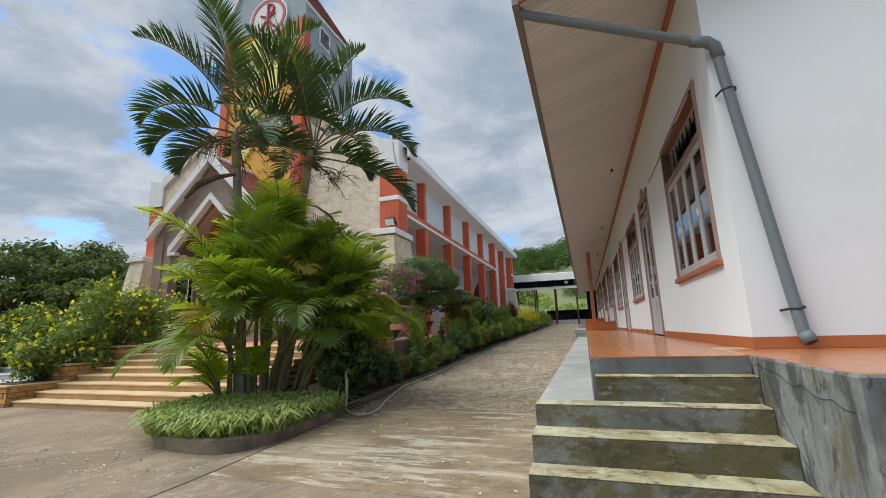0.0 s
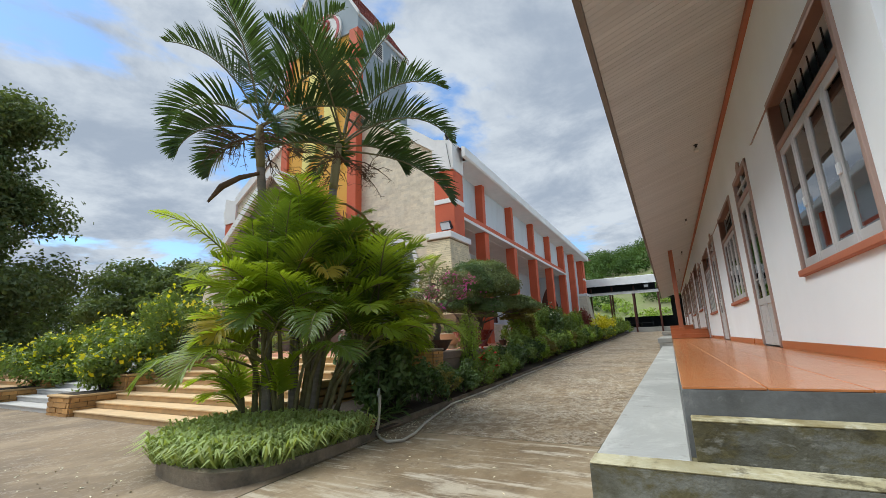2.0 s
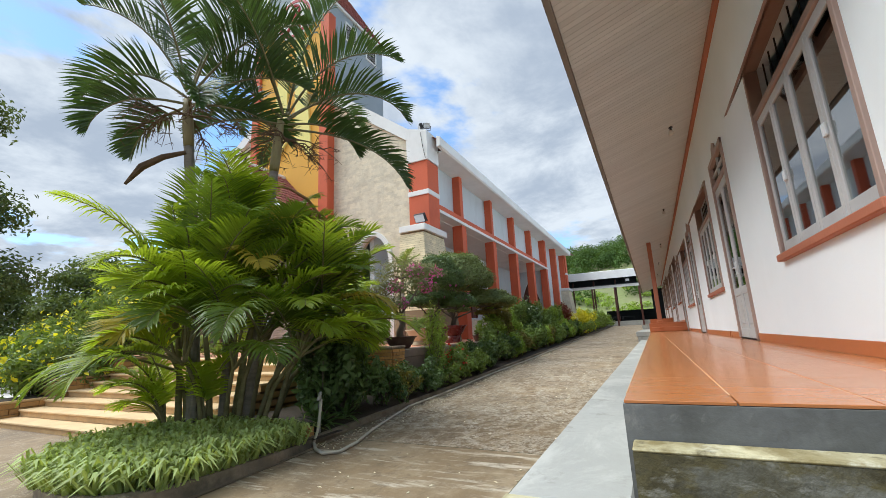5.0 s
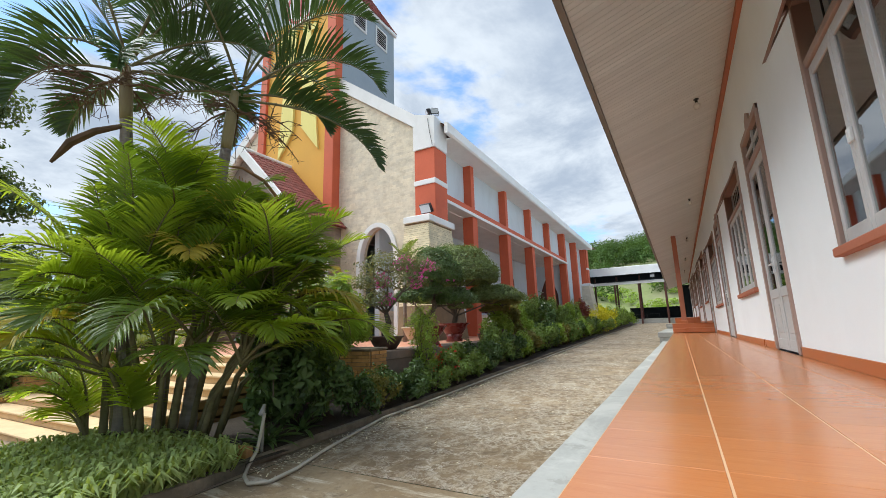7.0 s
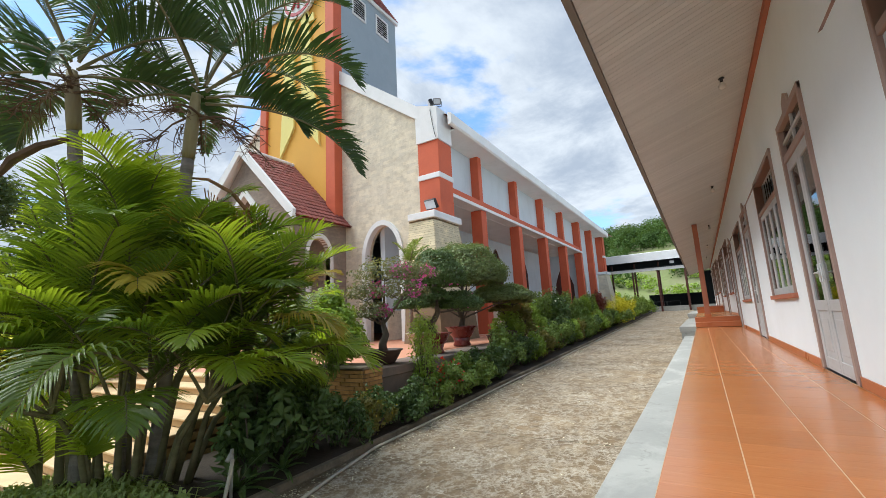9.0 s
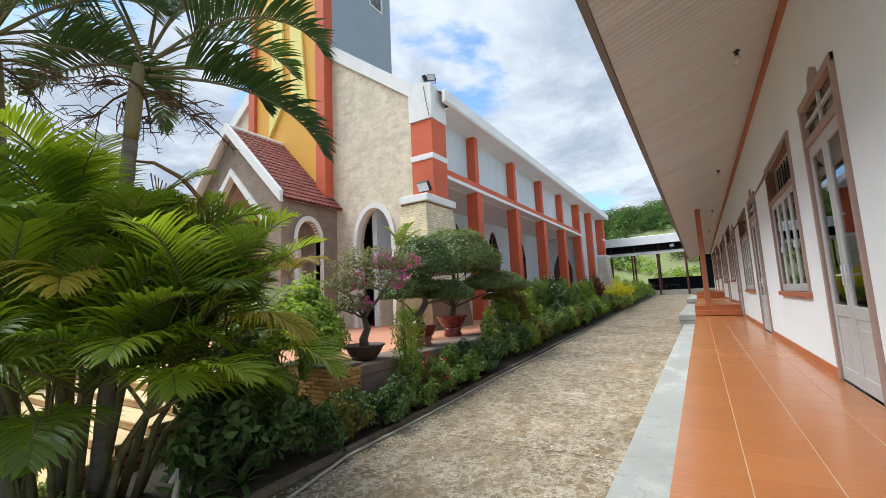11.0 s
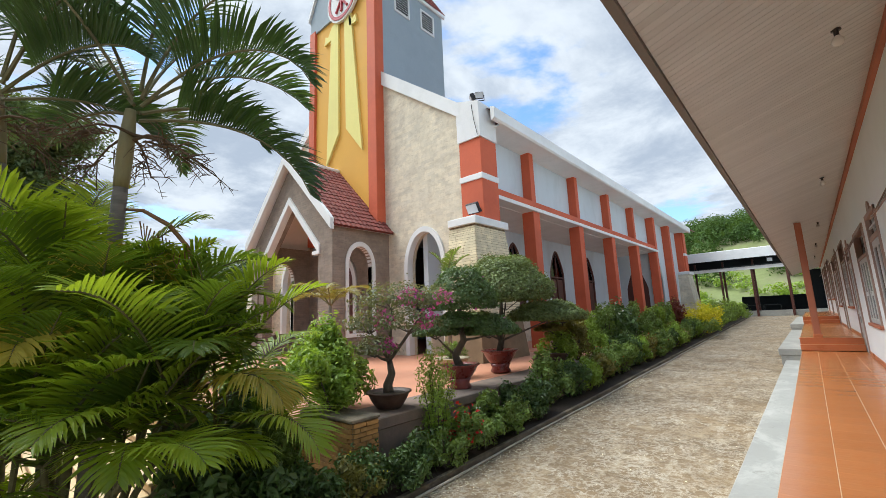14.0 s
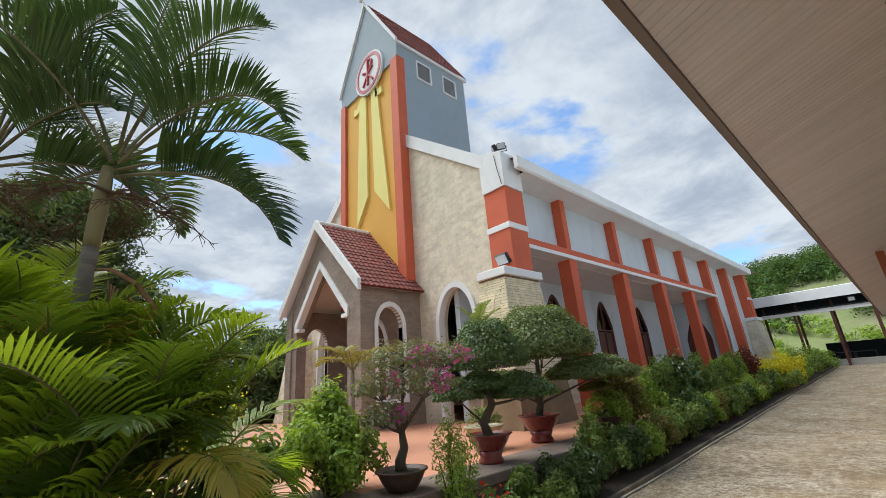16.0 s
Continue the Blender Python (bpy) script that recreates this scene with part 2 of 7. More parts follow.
M_RETAIN = mat("old_grey_render", (0.29, 0.295, 0.29), 0.85, 0.25, 0.8, 15, 0.35, stain=(0.09, 0.09, 0.09), stain_amt=0.95, stain_scale=2.0, stretch=(1, 1, 0.5), layers=((3.0, 0.48, 0.55, 0.85, (0.06, 0.058, 0.052), (1, 1, 0.3), (3, 1, 2)), (2.2, 0.54, 0.6, 0.7, (0.14, 0.125, 0.06), (1, 1, 0.6), (6, 4, 1)), (2.6, 0.57, 0.63, 0.4, (0.42, 0.41, 0.38), (1, 1, 1), (9, 2, 5)), (9.0, 0.58, 0.64, 0.7, (0.04, 0.04, 0.036), (1, 1, 0.5), (1, 7, 2))))
M_FLOOR_TILE = mat("orange_glazed_tile", (0.47, 0.175, 0.058), 0.24, 0.10, 1.2, 30, 0.02, stain=(0.47, 0.15, 0.04), stain_amt=0.4, stain_scale=4, spec=0.6, rand=0.05, layers=((9.0, 0.50, 0.66, 0.55, (0.36, 0.118, 0.034), (0.35, 5, 1), (2, 1, 0)), (16.0, 0.55, 0.68, 0.4, (0.54, 0.24, 0.10), (0.3, 4, 1), (6, 3, 0))))
M_GROUT = mat("pale_grout", (0.52, 0.33, 0.19), 0.8, 0.1, 2, 30, 0.1)
M_SKIRT = mat("orange_skirting_tile", (0.48, 0.15, 0.055), 0.3, 0.1, 1.2, 30, 0.03)
M_WALL_W = mat("white_wall_paint", (0.83, 0.87, 0.895), 0.85, 0.03, 0.5, 60, 0.05, stain=(0.74, 0.765, 0.775), stain_amt=0.4, stain_scale=0.5)
M_TRIM = mat("terracotta_paint", (0.42, 0.15, 0.085), 0.65, 0.12, 1.0, 30, 0.08)
M_RED = mat("church_terracotta_paint", (0.60, 0.125, 0.055), 0.7, 0.10, 0.4, 14, 0.08, stain=(0.45, 0.085, 0.04), stain_amt=0.4)
M_WHITE = mat("church_white_paint", (0.80, 0.80, 0.79), 0.75, 0.05, 0.6, 20, 0.06, stain=(0.6, 0.6, 0.58), stain_amt=0.35, stain_scale=1.0)
M_BLUE = mat("pale_blue_wall_paint", (0.60, 0.66, 0.70), 0.8, 0.06, 0.5, 20, 0.06, stain=(0.44, 0.48, 0.50), stain_amt=0.5, stain_scale=0.8, stretch=(1, 1, 0.35))
M_GREYT = mat("grey_blue_tower_paint", (0.33, 0.385, 0.43), 0.8, 0.06, 0.4, 12, 0.06, stain=(0.28, 0.33, 0.37), stain_amt=0.4)
M_YELLOW = mat("ochre_yellow_paint", (0.75, 0.40, 0.065), 0.75, 0.06, 0.4, 12, 0.06)
M_LEMON = mat("pale_lemon_paint", (0.82, 0.72, 0.24), 0.75, 0.06, 0.4, 12, 0.06)
M_STONE = mat("cream_stone_cladding", (0.76, 0.68, 0.53), 0.9, 0.14, 1.3, 9, 0.6, stain=(0.46, 0.38, 0.27), stain_amt=0.5, stain_scale=2.5, grid=(0.37, 0.15, 0.006), joint=(0.95, 0.94, 0.92), layers=((2.6, 0.52, 0.62, 0.45, (0.80, 0.73, 0.60), (1, 1, 2.5), (2, 2, 2)), (3.4, 0.54, 0.64, 0.45, (0.50, 0.42, 0.29), (1, 1, 3), (5, 1, 3))))
M_STONE_PIECE = mat("cream_split_stone", (0.76, 0.66, 0.45), 0.9, 0.16, 2.0, 14, 0.7, rand=0.09)
M_BROWN = mat("brown_stone_cladding", (0.33, 0.265, 0.215), 0.9, 0.18, 1.0, 10, 0.9, stain=(0.18, 0.145, 0.115), stain_amt=0.5, stain_scale=2.0, grid=(0.36, 0.10, 0.008), joint=(0.92, 0.91, 0.9))
M_BRICK = mat("ochre_brick_cladding", (0.52, 0.28, 0.095), 0.85, 0.2, 2, 20, 0.5, stain=(0.25, 0.15, 0.07), stain_amt=0.5, stain_scale=3, rand=0.22)
M_MORTAR = mat("brown_mortar", (0.24, 0.17, 0.10), 0.95, 0.2, 2, 25, 0.3)
M_ROOF = mat("red_clay_roof_tile", (0.235, 0.055, 0.042), 0.7, 0.22, 1.2, 20, 0.2, island=0.2)
M_ROOF_PIECE = mat("red_clay_tile_piece", (0.235, 0.055, 0.042), 0.7, 0.22, 1.2, 20, 0.2, rand=0.22)
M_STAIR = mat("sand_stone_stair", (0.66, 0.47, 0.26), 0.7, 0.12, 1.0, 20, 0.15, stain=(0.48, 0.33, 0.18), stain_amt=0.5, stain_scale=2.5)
# Same sand stone in a darker tone, for risers and planter copings.
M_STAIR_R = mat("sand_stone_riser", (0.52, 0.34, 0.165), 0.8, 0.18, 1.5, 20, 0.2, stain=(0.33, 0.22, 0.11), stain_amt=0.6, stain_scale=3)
M_STAIR_G = mat("pale_grey_stair", (0.55, 0.53, 0.50), 0.75, 0.12, 1.0, 20, 0.15, stain=(0.42, 0.40, 0.37), stain_amt=0.5)
M_TERR = mat("salmon_terrace_tile", (0.62, 0.29, 0.18), 0.5, 0.10, 0.8, 20, 0.06, stain=(0.5, 0.22, 0.13), stain_amt=0.4)
M_KERB = mat("mossy_kerb_cement", (0.24, 0.195, 0.14), 0.9, 0.4, 2.5, 18, 0.8, stain=(0.06, 0.06, 0.045), stain_amt=0.7, stain_scale=2.5)
M_SOIL = mat("dark_soil", (0.055, 0.042, 0.03), 0.98, 0.3, 1.5, 15, 0.6)
M_SOFFIT = mat("brownish_soffit_panel", (0.62, 0.635, 0.635), 0.42, 0.10, 0.6, 30, 0.04, stretch=(0.5, 7, 1), island=0.05)
M_PIPE = mat("grey_pvc_pipe", (0.155, 0.185, 0.20), 0.45, 0.08, 1.5, 30, 0.03)
M_FRAME = mat("grey_painted_frame", (0.50, 0.50, 0.50), 0.5, 0.1, 2, 30, 0.06, stain=(0.36, 0.34, 0.33), stain_amt=0.5)
M_CASING = mat("brown_painted_casing", (0.36, 0.255, 0.215), 0.55, 0.1, 2, 30, 0.06)
# Iron parts; also the disc that imitates shade inside the downpipe's end.
M_IRON = mat("dark_iron_and_hollow_shade", (0.03, 0.03, 0.032), 0.5, 0.1, 2, 30, 0.03)
# Indoor dimness put into the colour of the room surfaces.
M_DARK = mat("dark_room_shade", (0.10, 0.10, 0.10), 0.9, 0.1, 1, 10, 0.02)
M_DOORW = mat("dark_red_door_wood", (0.115, 0.04, 0.03), 0.45, 0.2, 2, 20, 0.1, stretch=(1, 1, 0.2))
M_STEEL = mat("white_roof_sheet", (0.68, 0.70, 0.71), 0.4, 0.06, 0.5, 10, 0.03)
# Cloth of the screens; also colours the panel standing in for roof shade.
M_CLOTH_SHADE = mat("dark_cloth_and_roof_shade", (0.025, 0.03, 0.033), 0.9, 0.2, 1, 20, 0.1)
M_PLASTIC = mat("lamp_black_plastic", (0.025, 0.025, 0.028), 0.4, 0.1, 2, 30, 0.02)
M_LENS = mat("lamp_lens", (0.55, 0.57, 0.6), 0.12, 0.1, 2, 30, 0.0, spec=0.7)
M_BULB = mat("milky_bulb", (0.75, 0.74, 0.72), 0.25, 0.03, 2, 30, 0.0)
M_POT_R = mat("oxblood_glazed_pot", (0.20, 0.035, 0.028), 0.28, 0.2, 3, 20, 0.08, spec=0.55)
M_POT_D = mat("dark_brown_pot", (0.09, 0.05, 0.038), 0.5, 0.25, 3, 20, 0.15, stain=(0.2, 0.15, 0.11), stain_amt=0.35, stain_scale=4)
M_POT_C = mat("cream_pot", (0.52, 0.44, 0.30), 0.5, 0.12, 3, 20, 0.08, stain=(0.36, 0.30, 0.2), stain_amt=0.4)
M_HOSE = mat("grey_hose", (0.52, 0.48, 0.39), 0.55, 0.15, 3, 30, 0.05, stain=(0.2, 0.17, 0.13), stain_amt=0.5)
M_BARK = mat("grey_brown_bark", (0.13, 0.105, 0.08), 0.95, 0.3, 3, 25, 0.7, stretch=(1, 1, 0.4))
M_PALMBARK = mat("ringed_palm_trunk", (0.23, 0.20, 0.165), 0.9, 0.25, 3, 25, 0.5, stain=(0.28, 0.26, 0.22), stain_amt=0.5, stain_scale=2.5, stretch=(1, 1, 5))
M_SHAFT = mat("olive_crownshaft", (0.26, 0.22, 0.10), 0.5, 0.2, 2, 15, 0.1, stain=(0.14, 0.09, 0.05), stain_amt=0.5, stretch=(3, 3, 0.5))
M_CANE = mat("olive_cane", (0.15, 0.135, 0.06), 0.7, 0.3, 3, 15, 0.2, stain=(0.26, 0.22, 0.12), stain_amt=0.5, stretch=(1, 1, 3))
M_STALK = mat("brown_flower_stalk", (0.13, 0.08, 0.045), 0.9, 0.3, 5, 30, 0.1)
M_LEAF_PALM = mat("deep_green_palm_leaf", (0.045, 0.088, 0.026), 0.34, 0.25, 0.8, 10, 0.0, leaf=0.24, rand=0.3, spec=0.5)
M_LEAF_ARECA = mat("fresh_green_areca_leaf", (0.22, 0.305, 0.034), 0.34, 0.3, 0.9, 10, 0.0, leaf=0.52, rand=0.35, spec=0.5)
M_LEAF_ARECA_D = mat("shaded_green_areca_leaf", (0.11, 0.175, 0.024), 0.34, 0.3, 0.9, 10, 0.0, leaf=0.45, rand=0.3, spec=0.5)
M_LEAF_GOLD = mat("yellowing_palm_leaf", (0.42, 0.35, 0.055), 0.5, 0.3, 2, 12, 0.0, leaf=0.35, rand=0.15)
M_LEAF_DARK = mat("dark_green_leaf", (0.09, 0.15, 0.045), 0.45, 0.3, 1.5, 10, 0.0, leaf=0.18, island=0.45, spec=0.4)
M_LEAF_MID = mat("mid_green_leaf", (0.16, 0.235, 0.06), 0.5, 0.3, 1.5, 10, 0.0, leaf=0.25, island=0.4, spec=0.35)
M_LEAF_FRESH = mat("bright_green_leaf", (0.24, 0.35, 0.065), 0.5, 0.3, 1.5, 10, 0.0, leaf=0.3, island=0.35, spec=0.35)
M_LEAF_BONSAI = mat("bonsai_green_leaf", (0.165, 0.215, 0.075), 0.5, 0.25, 2, 10, 0.0, leaf=0.15, island=0.45, spec=0.35)
M_LEAF_BOUG = mat("grey_green_leaf", (0.15, 0.165, 0.085), 0.55, 0.3, 1.5, 10, 0.0, leaf=0.25, island=0.4)
M_LEAF_LIME = mat("golden_lime_leaf", (0.66, 0.55, 0.03), 0.5, 0.3, 1.5, 10, 0.0, leaf=0.3, island=0.3)
M_LEAF_OLIVE = mat("olive_leaf", (0.19, 0.18, 0.05), 0.55, 0.3, 1.5, 10, 0.0, leaf=0.25, island=0.35)
M_LEAF_RUST = mat("rust_red_leaf", (0.18, 0.045, 0.035), 0.5, 0.3, 1.5, 10, 0.0, leaf=0.25, island=0.35)
M_LEAF_TREE = mat("tree_crown_leaf", (0.12, 0.17, 0.07), 0.6, 0.35, 0.25, 4, 0.0, leaf=0.2, island=0.45, spec=0.25)
M_LEAF_HILL = mat("hill_wood_leaf", (0.085, 0.15, 0.045), 0.7, 0.35, 0.05, 2, 0.0, leaf=0.2, island=0.45, spec=0.15)
M_GRASS = mat("fresh_border_grass", (0.30, 0.375, 0.14), 0.55, 0.25, 1.5, 10, 0.0, leaf=0.3, island=0.35)
M_MEADOW = mat("hill_grass", (0.17, 0.20, 0.075), 0.9, 0.3, 0.08, 1.5, 0.3, stain=(0.22, 0.20, 0.13), stain_amt=0.7, stain_scale=0.15)
M_FL_YELLOW = mat("yellow_petal", (0.85, 0.72, 0.03), 0.5, 0.1, 2, 10, 0.0, leaf=0.3, island=0.15)
M_FL_PINK = mat("magenta_petal", (0.55, 0.10, 0.46), 0.5, 0.15, 2, 10, 0.0, leaf=0.35, island=0.25)
M_FL_RED = mat("red_petal", (0.62, 0.03, 0.03), 0.5, 0.15, 2, 10, 0.0, leaf=0.3, island=0.25)
M_FL_WHITE = mat("white_petal", (0.75, 0.74, 0.66), 0.5, 0.1, 2, 10, 0.0, leaf=0.3, island=0.1)
M_LITTER = mat("fallen_petals", (0.68, 0.62, 0.45), 0.8, 0.2, 2, 10, 0.0, island=0.4)
M_GLASS = glass_mat("window_glass", (0.5, 0.55, 0.55), 4.5)
M_GLASS_CH = glass_mat("dark_window_glass", (0.3, 0.33, 0.36), 1.6)

# ---- mesh helpers ----


class Mesh:
    def __init__(self):
        self.v, self.f, self.weld = [], [], False

    def quad(self, *p):
        i = len(self.v)
        self.v += [tuple(q) for q in p]
        self.f.append(tuple(range(i, i + len(p))))
        return self

    def box(self, x0, x1, y0, y1, z0, z1):
        i = len(self.v)
        self.v += [(x, y, z) for z in (z0, z1) for y in (y0, y1) for x in (x0, x1)]
        self.f += [tuple(i + k for k in q) for q in ((0, 2, 3, 1), (4, 5, 7, 6), (0, 1, 5, 4), (2, 6, 7, 3), (0, 4, 6, 2), (1, 3, 7, 5))]
        return self

    def cbox(self, x0, x1, y0, y1, z0, z1, b=0.01):
        """A box with chamfered edges."""
        i = len(self.v)
        lo, hi = (x0, y0, z0), (x1, y1, z1)
        idx = {}
        for sx in (0, 1):
            for sy in (0, 1):
                for sz in (0, 1):
                    s = (sx, sy, sz)
                    for a in range(3):
                        p = []
                        for k in range(3):
                            edge = (lo, hi)[s[k]][k]
                            p.append(edge if k == a else edge + (b if s[k] == 0 else -b))
                        idx[s, a] = len(self.v)
                        self.v.append(tuple(p))
        for a in range(3):
            o1, o2 = [k for k in range(3) if k != a]
            for s in (0, 1):
                ring = []
                for u, w in ((0, 0), (1, 0), (1, 1), (0, 1)):
                    c = [0, 0, 0]
                    c[a], c[o1], c[o2] = s, u, w
                    ring.append(idx[tuple(c), a])
                flip = (s == 0) != (a == 1)
                self.f.append(tuple(ring[::-1] if flip else ring))
            for u in (0, 1):
                for w in (0, 1):
                    c0, c1 = [0, 0, 0], [0, 0, 0]
                    c0[a], c1[a] = 0, 1
                    c0[o1] = c1[o1] = u
                    c0[o2] = c1[o2] = w
                    c0, c1 = tuple(c0), tuple(c1)
                    self.f.append((idx[c0, o1], idx[c1, o1], idx[c1, o2], idx[c0, o2]))
        for sx in (0, 1):
            for sy in (0, 1):
                for sz in (0, 1):
                    self.f.append(tuple(idx[(sx, sy, sz), a] for a in range(3)))
        return self

    def prism(self, poly, place):
        """Extrudes a polygon of (u, v) between place(u, v, 0) and place(u, v, 1)."""
        i, n = len(self.v), len(poly)
        self.v += [tuple(place(u, v, k)) for k in (0, 1) for u, v in poly]
        self.f.append(tuple(range(i, i + n)))
        self.f.append(tuple(range(i + 2 * n - 1, i + n - 1, -1)))
        for k in range(n):
            j = (k + 1) % n
            self.f.append((i + k, i + n + k, i + n + j, i + j))
        return self

    def tube(self, pts, radii, n=8, closed=True):
        pts = [Vector(p) for p in pts]
        if isinstance(radii, (int, float)):
            radii = [radii] * len(pts)
        i = len(self.v)
        side = None
        for k, p in enumerate(pts):
            d = (pts[min(k + 1, len(pts) - 1)] - pts[max(k - 1, 0)]).normalized()
            if side is None:
                side = d.cross(Vector((0.31, 0.17, 0.93)))
                if side.length < 0.1:
                    side = d.cross(Vector((1, 0, 0)))
            side = (side - d * side.dot(d)).normalized()
            up = d.cross(side)
            for a in range(n):
                t = 2 * math.pi * a / n
                self.v.append(tuple(p + (side * math.cos(t) + up * math.sin(t)) * radii[k]))
        for k in range(len(pts) - 1):
            for a in range(n):
                b = (a + 1) % n
                self.f.append((i + k * n + a, i + k * n + b, i + (k + 1) * n + b, i + (k + 1) * n + a))
        if closed:
            self.f.append(tuple(i + a for a in range(n))[::-1])
            e = i + (len(pts) - 1) * n
            self.f.append(tuple(e + a for a in range(n)))
        return self

    def lathe(self, prof, cx, cy, n=28):
        i = len(self.v)
        for r, z in prof:
            for a in range(n):
                t = 2 * math.pi * a / n
                self.v.append((cx + r * math.cos(t), cy + r * math.sin(t), z))
        for k in range(len(prof) - 1):
            for a in range(n):
                b = (a + 1) % n
                self.f.append((i + k * n + a, i + k * n + b, i + (k + 1) * n + b, i + (k + 1) * n + a))
        self.f.append(tuple(i + a for a in range(n))[::-1])
        e = i + (len(prof) - 1) * n
        self.f.append(tuple(e + a for a in range(n)))
        return self

    def wall(self, place, u0, u1, z0, top, th, ops=(), breaks=()):
        """A wall of thickness th along u, from z0 up to top(u); place(u, w, z) gives the point; ops: (u0, u1, sill, head(u))."""
        self.weld = True
        us = {u0, u1, *breaks}
        for a, b, _, _ in ops:
            us |= {a + (b - a) * (0.5 - 0.5 * math.cos(math.pi * k / 18)) for k in range(19)}
        us = sorted(us)
        for a, b in zip(us, us[1:]):
            mid = (a + b) / 2
            op = next((o for o in ops if o[0] < mid < o[1]), None)
            spans = [(z0, z0, top(a), top(b))]
            if op:
                spans = [(op[3](a), op[3](b), top(a), top(b))]
                if op[2] > z0:
                    spans.append((z0, z0, op[2], op[2]))
            for la, lb, ha, hb in spans:
                i = len(self.v)
                self.v += [tuple(place(u, w, z)) for w in (0, th) for u, z in ((a, la), (b, lb), (b, hb), (a, ha))]
                self.f += [tuple(i + k for k in q) for q in ((0, 1, 2, 3), (7, 6, 5, 4), (0, 4, 5, 1), (3, 2, 6, 7), (0, 3, 7, 4), (1, 5, 6, 2))]
        return self


def shape(name, m, material, smooth=False):
    me = bpy.data.meshes.new(name)
    if m.weld:
        seen, where, count = {}, [], {}
        for p in m.v:
            where.append(seen.setdefault(tuple(round(c, 4) for c in p), len(seen)))
        faces = [tuple(dict.fromkeys(where[i] for i in f)) for f in m.f]
        for f in faces:
            count[frozenset(f)] = count.get(frozenset(f), 0) + 1
        m.v, m.f = list(seen), [f for f in faces if len(f) > 2 and count[frozenset(f)] == 1]
    me.from_pydata(m.v, [], m.f)
    me.materials.append(material)
    if smooth:
        me.polygons.foreach_set("use_smooth", [True] * len(me.polygons))
    me.update()
    return me


def part(name, m, material, parent=None, label="", smooth=False):
    ob = new(name, shape(name, m, material, smooth))
    if parent:
        ob.parent = parent
    return tagged(ob, label)


def thing(name, label, category, group="", kind=""):
    return tagged(new(name), label, category, group, kind)


def solid(name, m, material, label, category="", kind="structure", group="", smooth=False):
    return tagged(part(name, m, material, smooth=smooth), label, category, group, kind)


def road_z(y):
    return -1.08 + 0.03 * max(-2.0, min(y, 60.0))


def round_head(c, hw, spring, rise):
    return lambda u: spring + rise * math.sqrt(max(0.0, 1 - ((u - c) / hw) ** 2))


def pointed_head(c, hw, spring, rise):
    return lambda u: spring + rise * (1 - abs((u - c) / hw) ** 1.7)


rng = np.random.default_rng(7)


def leaf_mesh(name, centers, normals, length, width, material, fold=0.25, jitter=0.35, droop=0.0):
    """Many small folded leaves: four triangles each, one island a leaf."""
    n = len(centers)
    c = np.asarray(centers, float)
    nn = np.asarray(normals, float) + rng.normal(0, jitter, (n, 3))
    nn /= np.linalg.norm(nn, axis=1, keepdims=True) + 1e-9
    t = rng.normal(0, 1, (n, 3))
    t[:, 2] -= droop
    t -= nn * np.sum(t * nn, axis=1, keepdims=True)
    t /= np.linalg.norm(t, axis=1, keepdims=True) + 1e-9
    b = np.cross(nn, t)
    ln = length * rng.uniform(0.65, 1.25, (n, 1))
    wd = width * rng.uniform(0.7, 1.2, (n, 1))
    v = np.stack([c - t * ln * 0.5, c + b * wd * 0.5 + nn * wd * fold, c + t * ln * 0.5 - nn * ln * 0.12, c - b * wd * 0.5 + nn * wd * fold], axis=1)
    me = bpy.data.meshes.new(name)
    me.vertices.add(4 * n)
    me.vertices.foreach_set("co", v.reshape(-1).astype(np.float32))
    base = np.arange(n) * 4
    tri = np.stack([base, base + 1, base + 2, base, base + 2, base + 3], axis=1).reshape(-1)
    me.loops.add(6 * n)
    me.loops.foreach_set("vertex_index", tri.astype(np.int32))
    me.polygons.add(2 * n)
    me.polygons.foreach_set("loop_start", (np.arange(2 * n) * 3).astype(np.int32))
    me.polygons.foreach_set("loop_total", np.full(2 * n, 3, np.int32))
    me.materials.append(material)
    me.update(calc_edges=True)
    return me


def blob_points(blobs, n, shell=0.55, loose=0.2):
    """Points and outward normals in ellipsoids (x, y, z, rx, ry, rz), thicker towards the skin, with lumps."""
    vol = np.array([b[3] * b[4] + b[4] * b[5] + b[3] * b[5] for b in blobs])
    pick = rng.choice(len(blobs), n, p=vol / vol.sum())
    d = rng.normal(0, 1, (n, 3))
    d /= np.linalg.norm(d, axis=1, keepdims=True)
    r = shell + (1 - shell) * rng.uniform(0, 1, (n, 1)) ** 0.6
    lump = 1 + min(0.16, 0.8 * loose) * np.sin(d[:, :1] * 7 + pick[:, None]) * np.sin(d[:, 1:2] * 6 + 2 * pick[:, None]) + min(0.10, 0.5 * loose) * np.sin(d[:, 2:] * 9)
    bl = np.asarray(blobs, float)[pick]
    stray = 1 + np.abs(rng.normal(0, loose, (n, 1)))
    p = bl[:, :3] + d * r * lump * stray * bl[:, 3:6]
    nrm = d / bl[:, 3:6]
    nrm /= np.linalg.norm(nrm, axis=1, keepdims=True)
    nrm[:, 2] += 0.35
    return p, nrm


def foliage(name, blobs, n, length, width, material, parent=None, label="", shell=0.55, jitter=0.5, droop=0.0, floor_z=None, loose=0.2):
    p, nrm = blob_points(blobs, n, shell, loose)
    if floor_z is not None:
        keep = p[:, 2] > floor_z
        p, nrm = p[keep], nrm[keep]
    ob = new(name, leaf_mesh(name, p, nrm, length, width, material, jitter=jitter, droop=droop))
    if parent:
        ob.parent = parent
    return tagged(ob, label, kind="stuff")

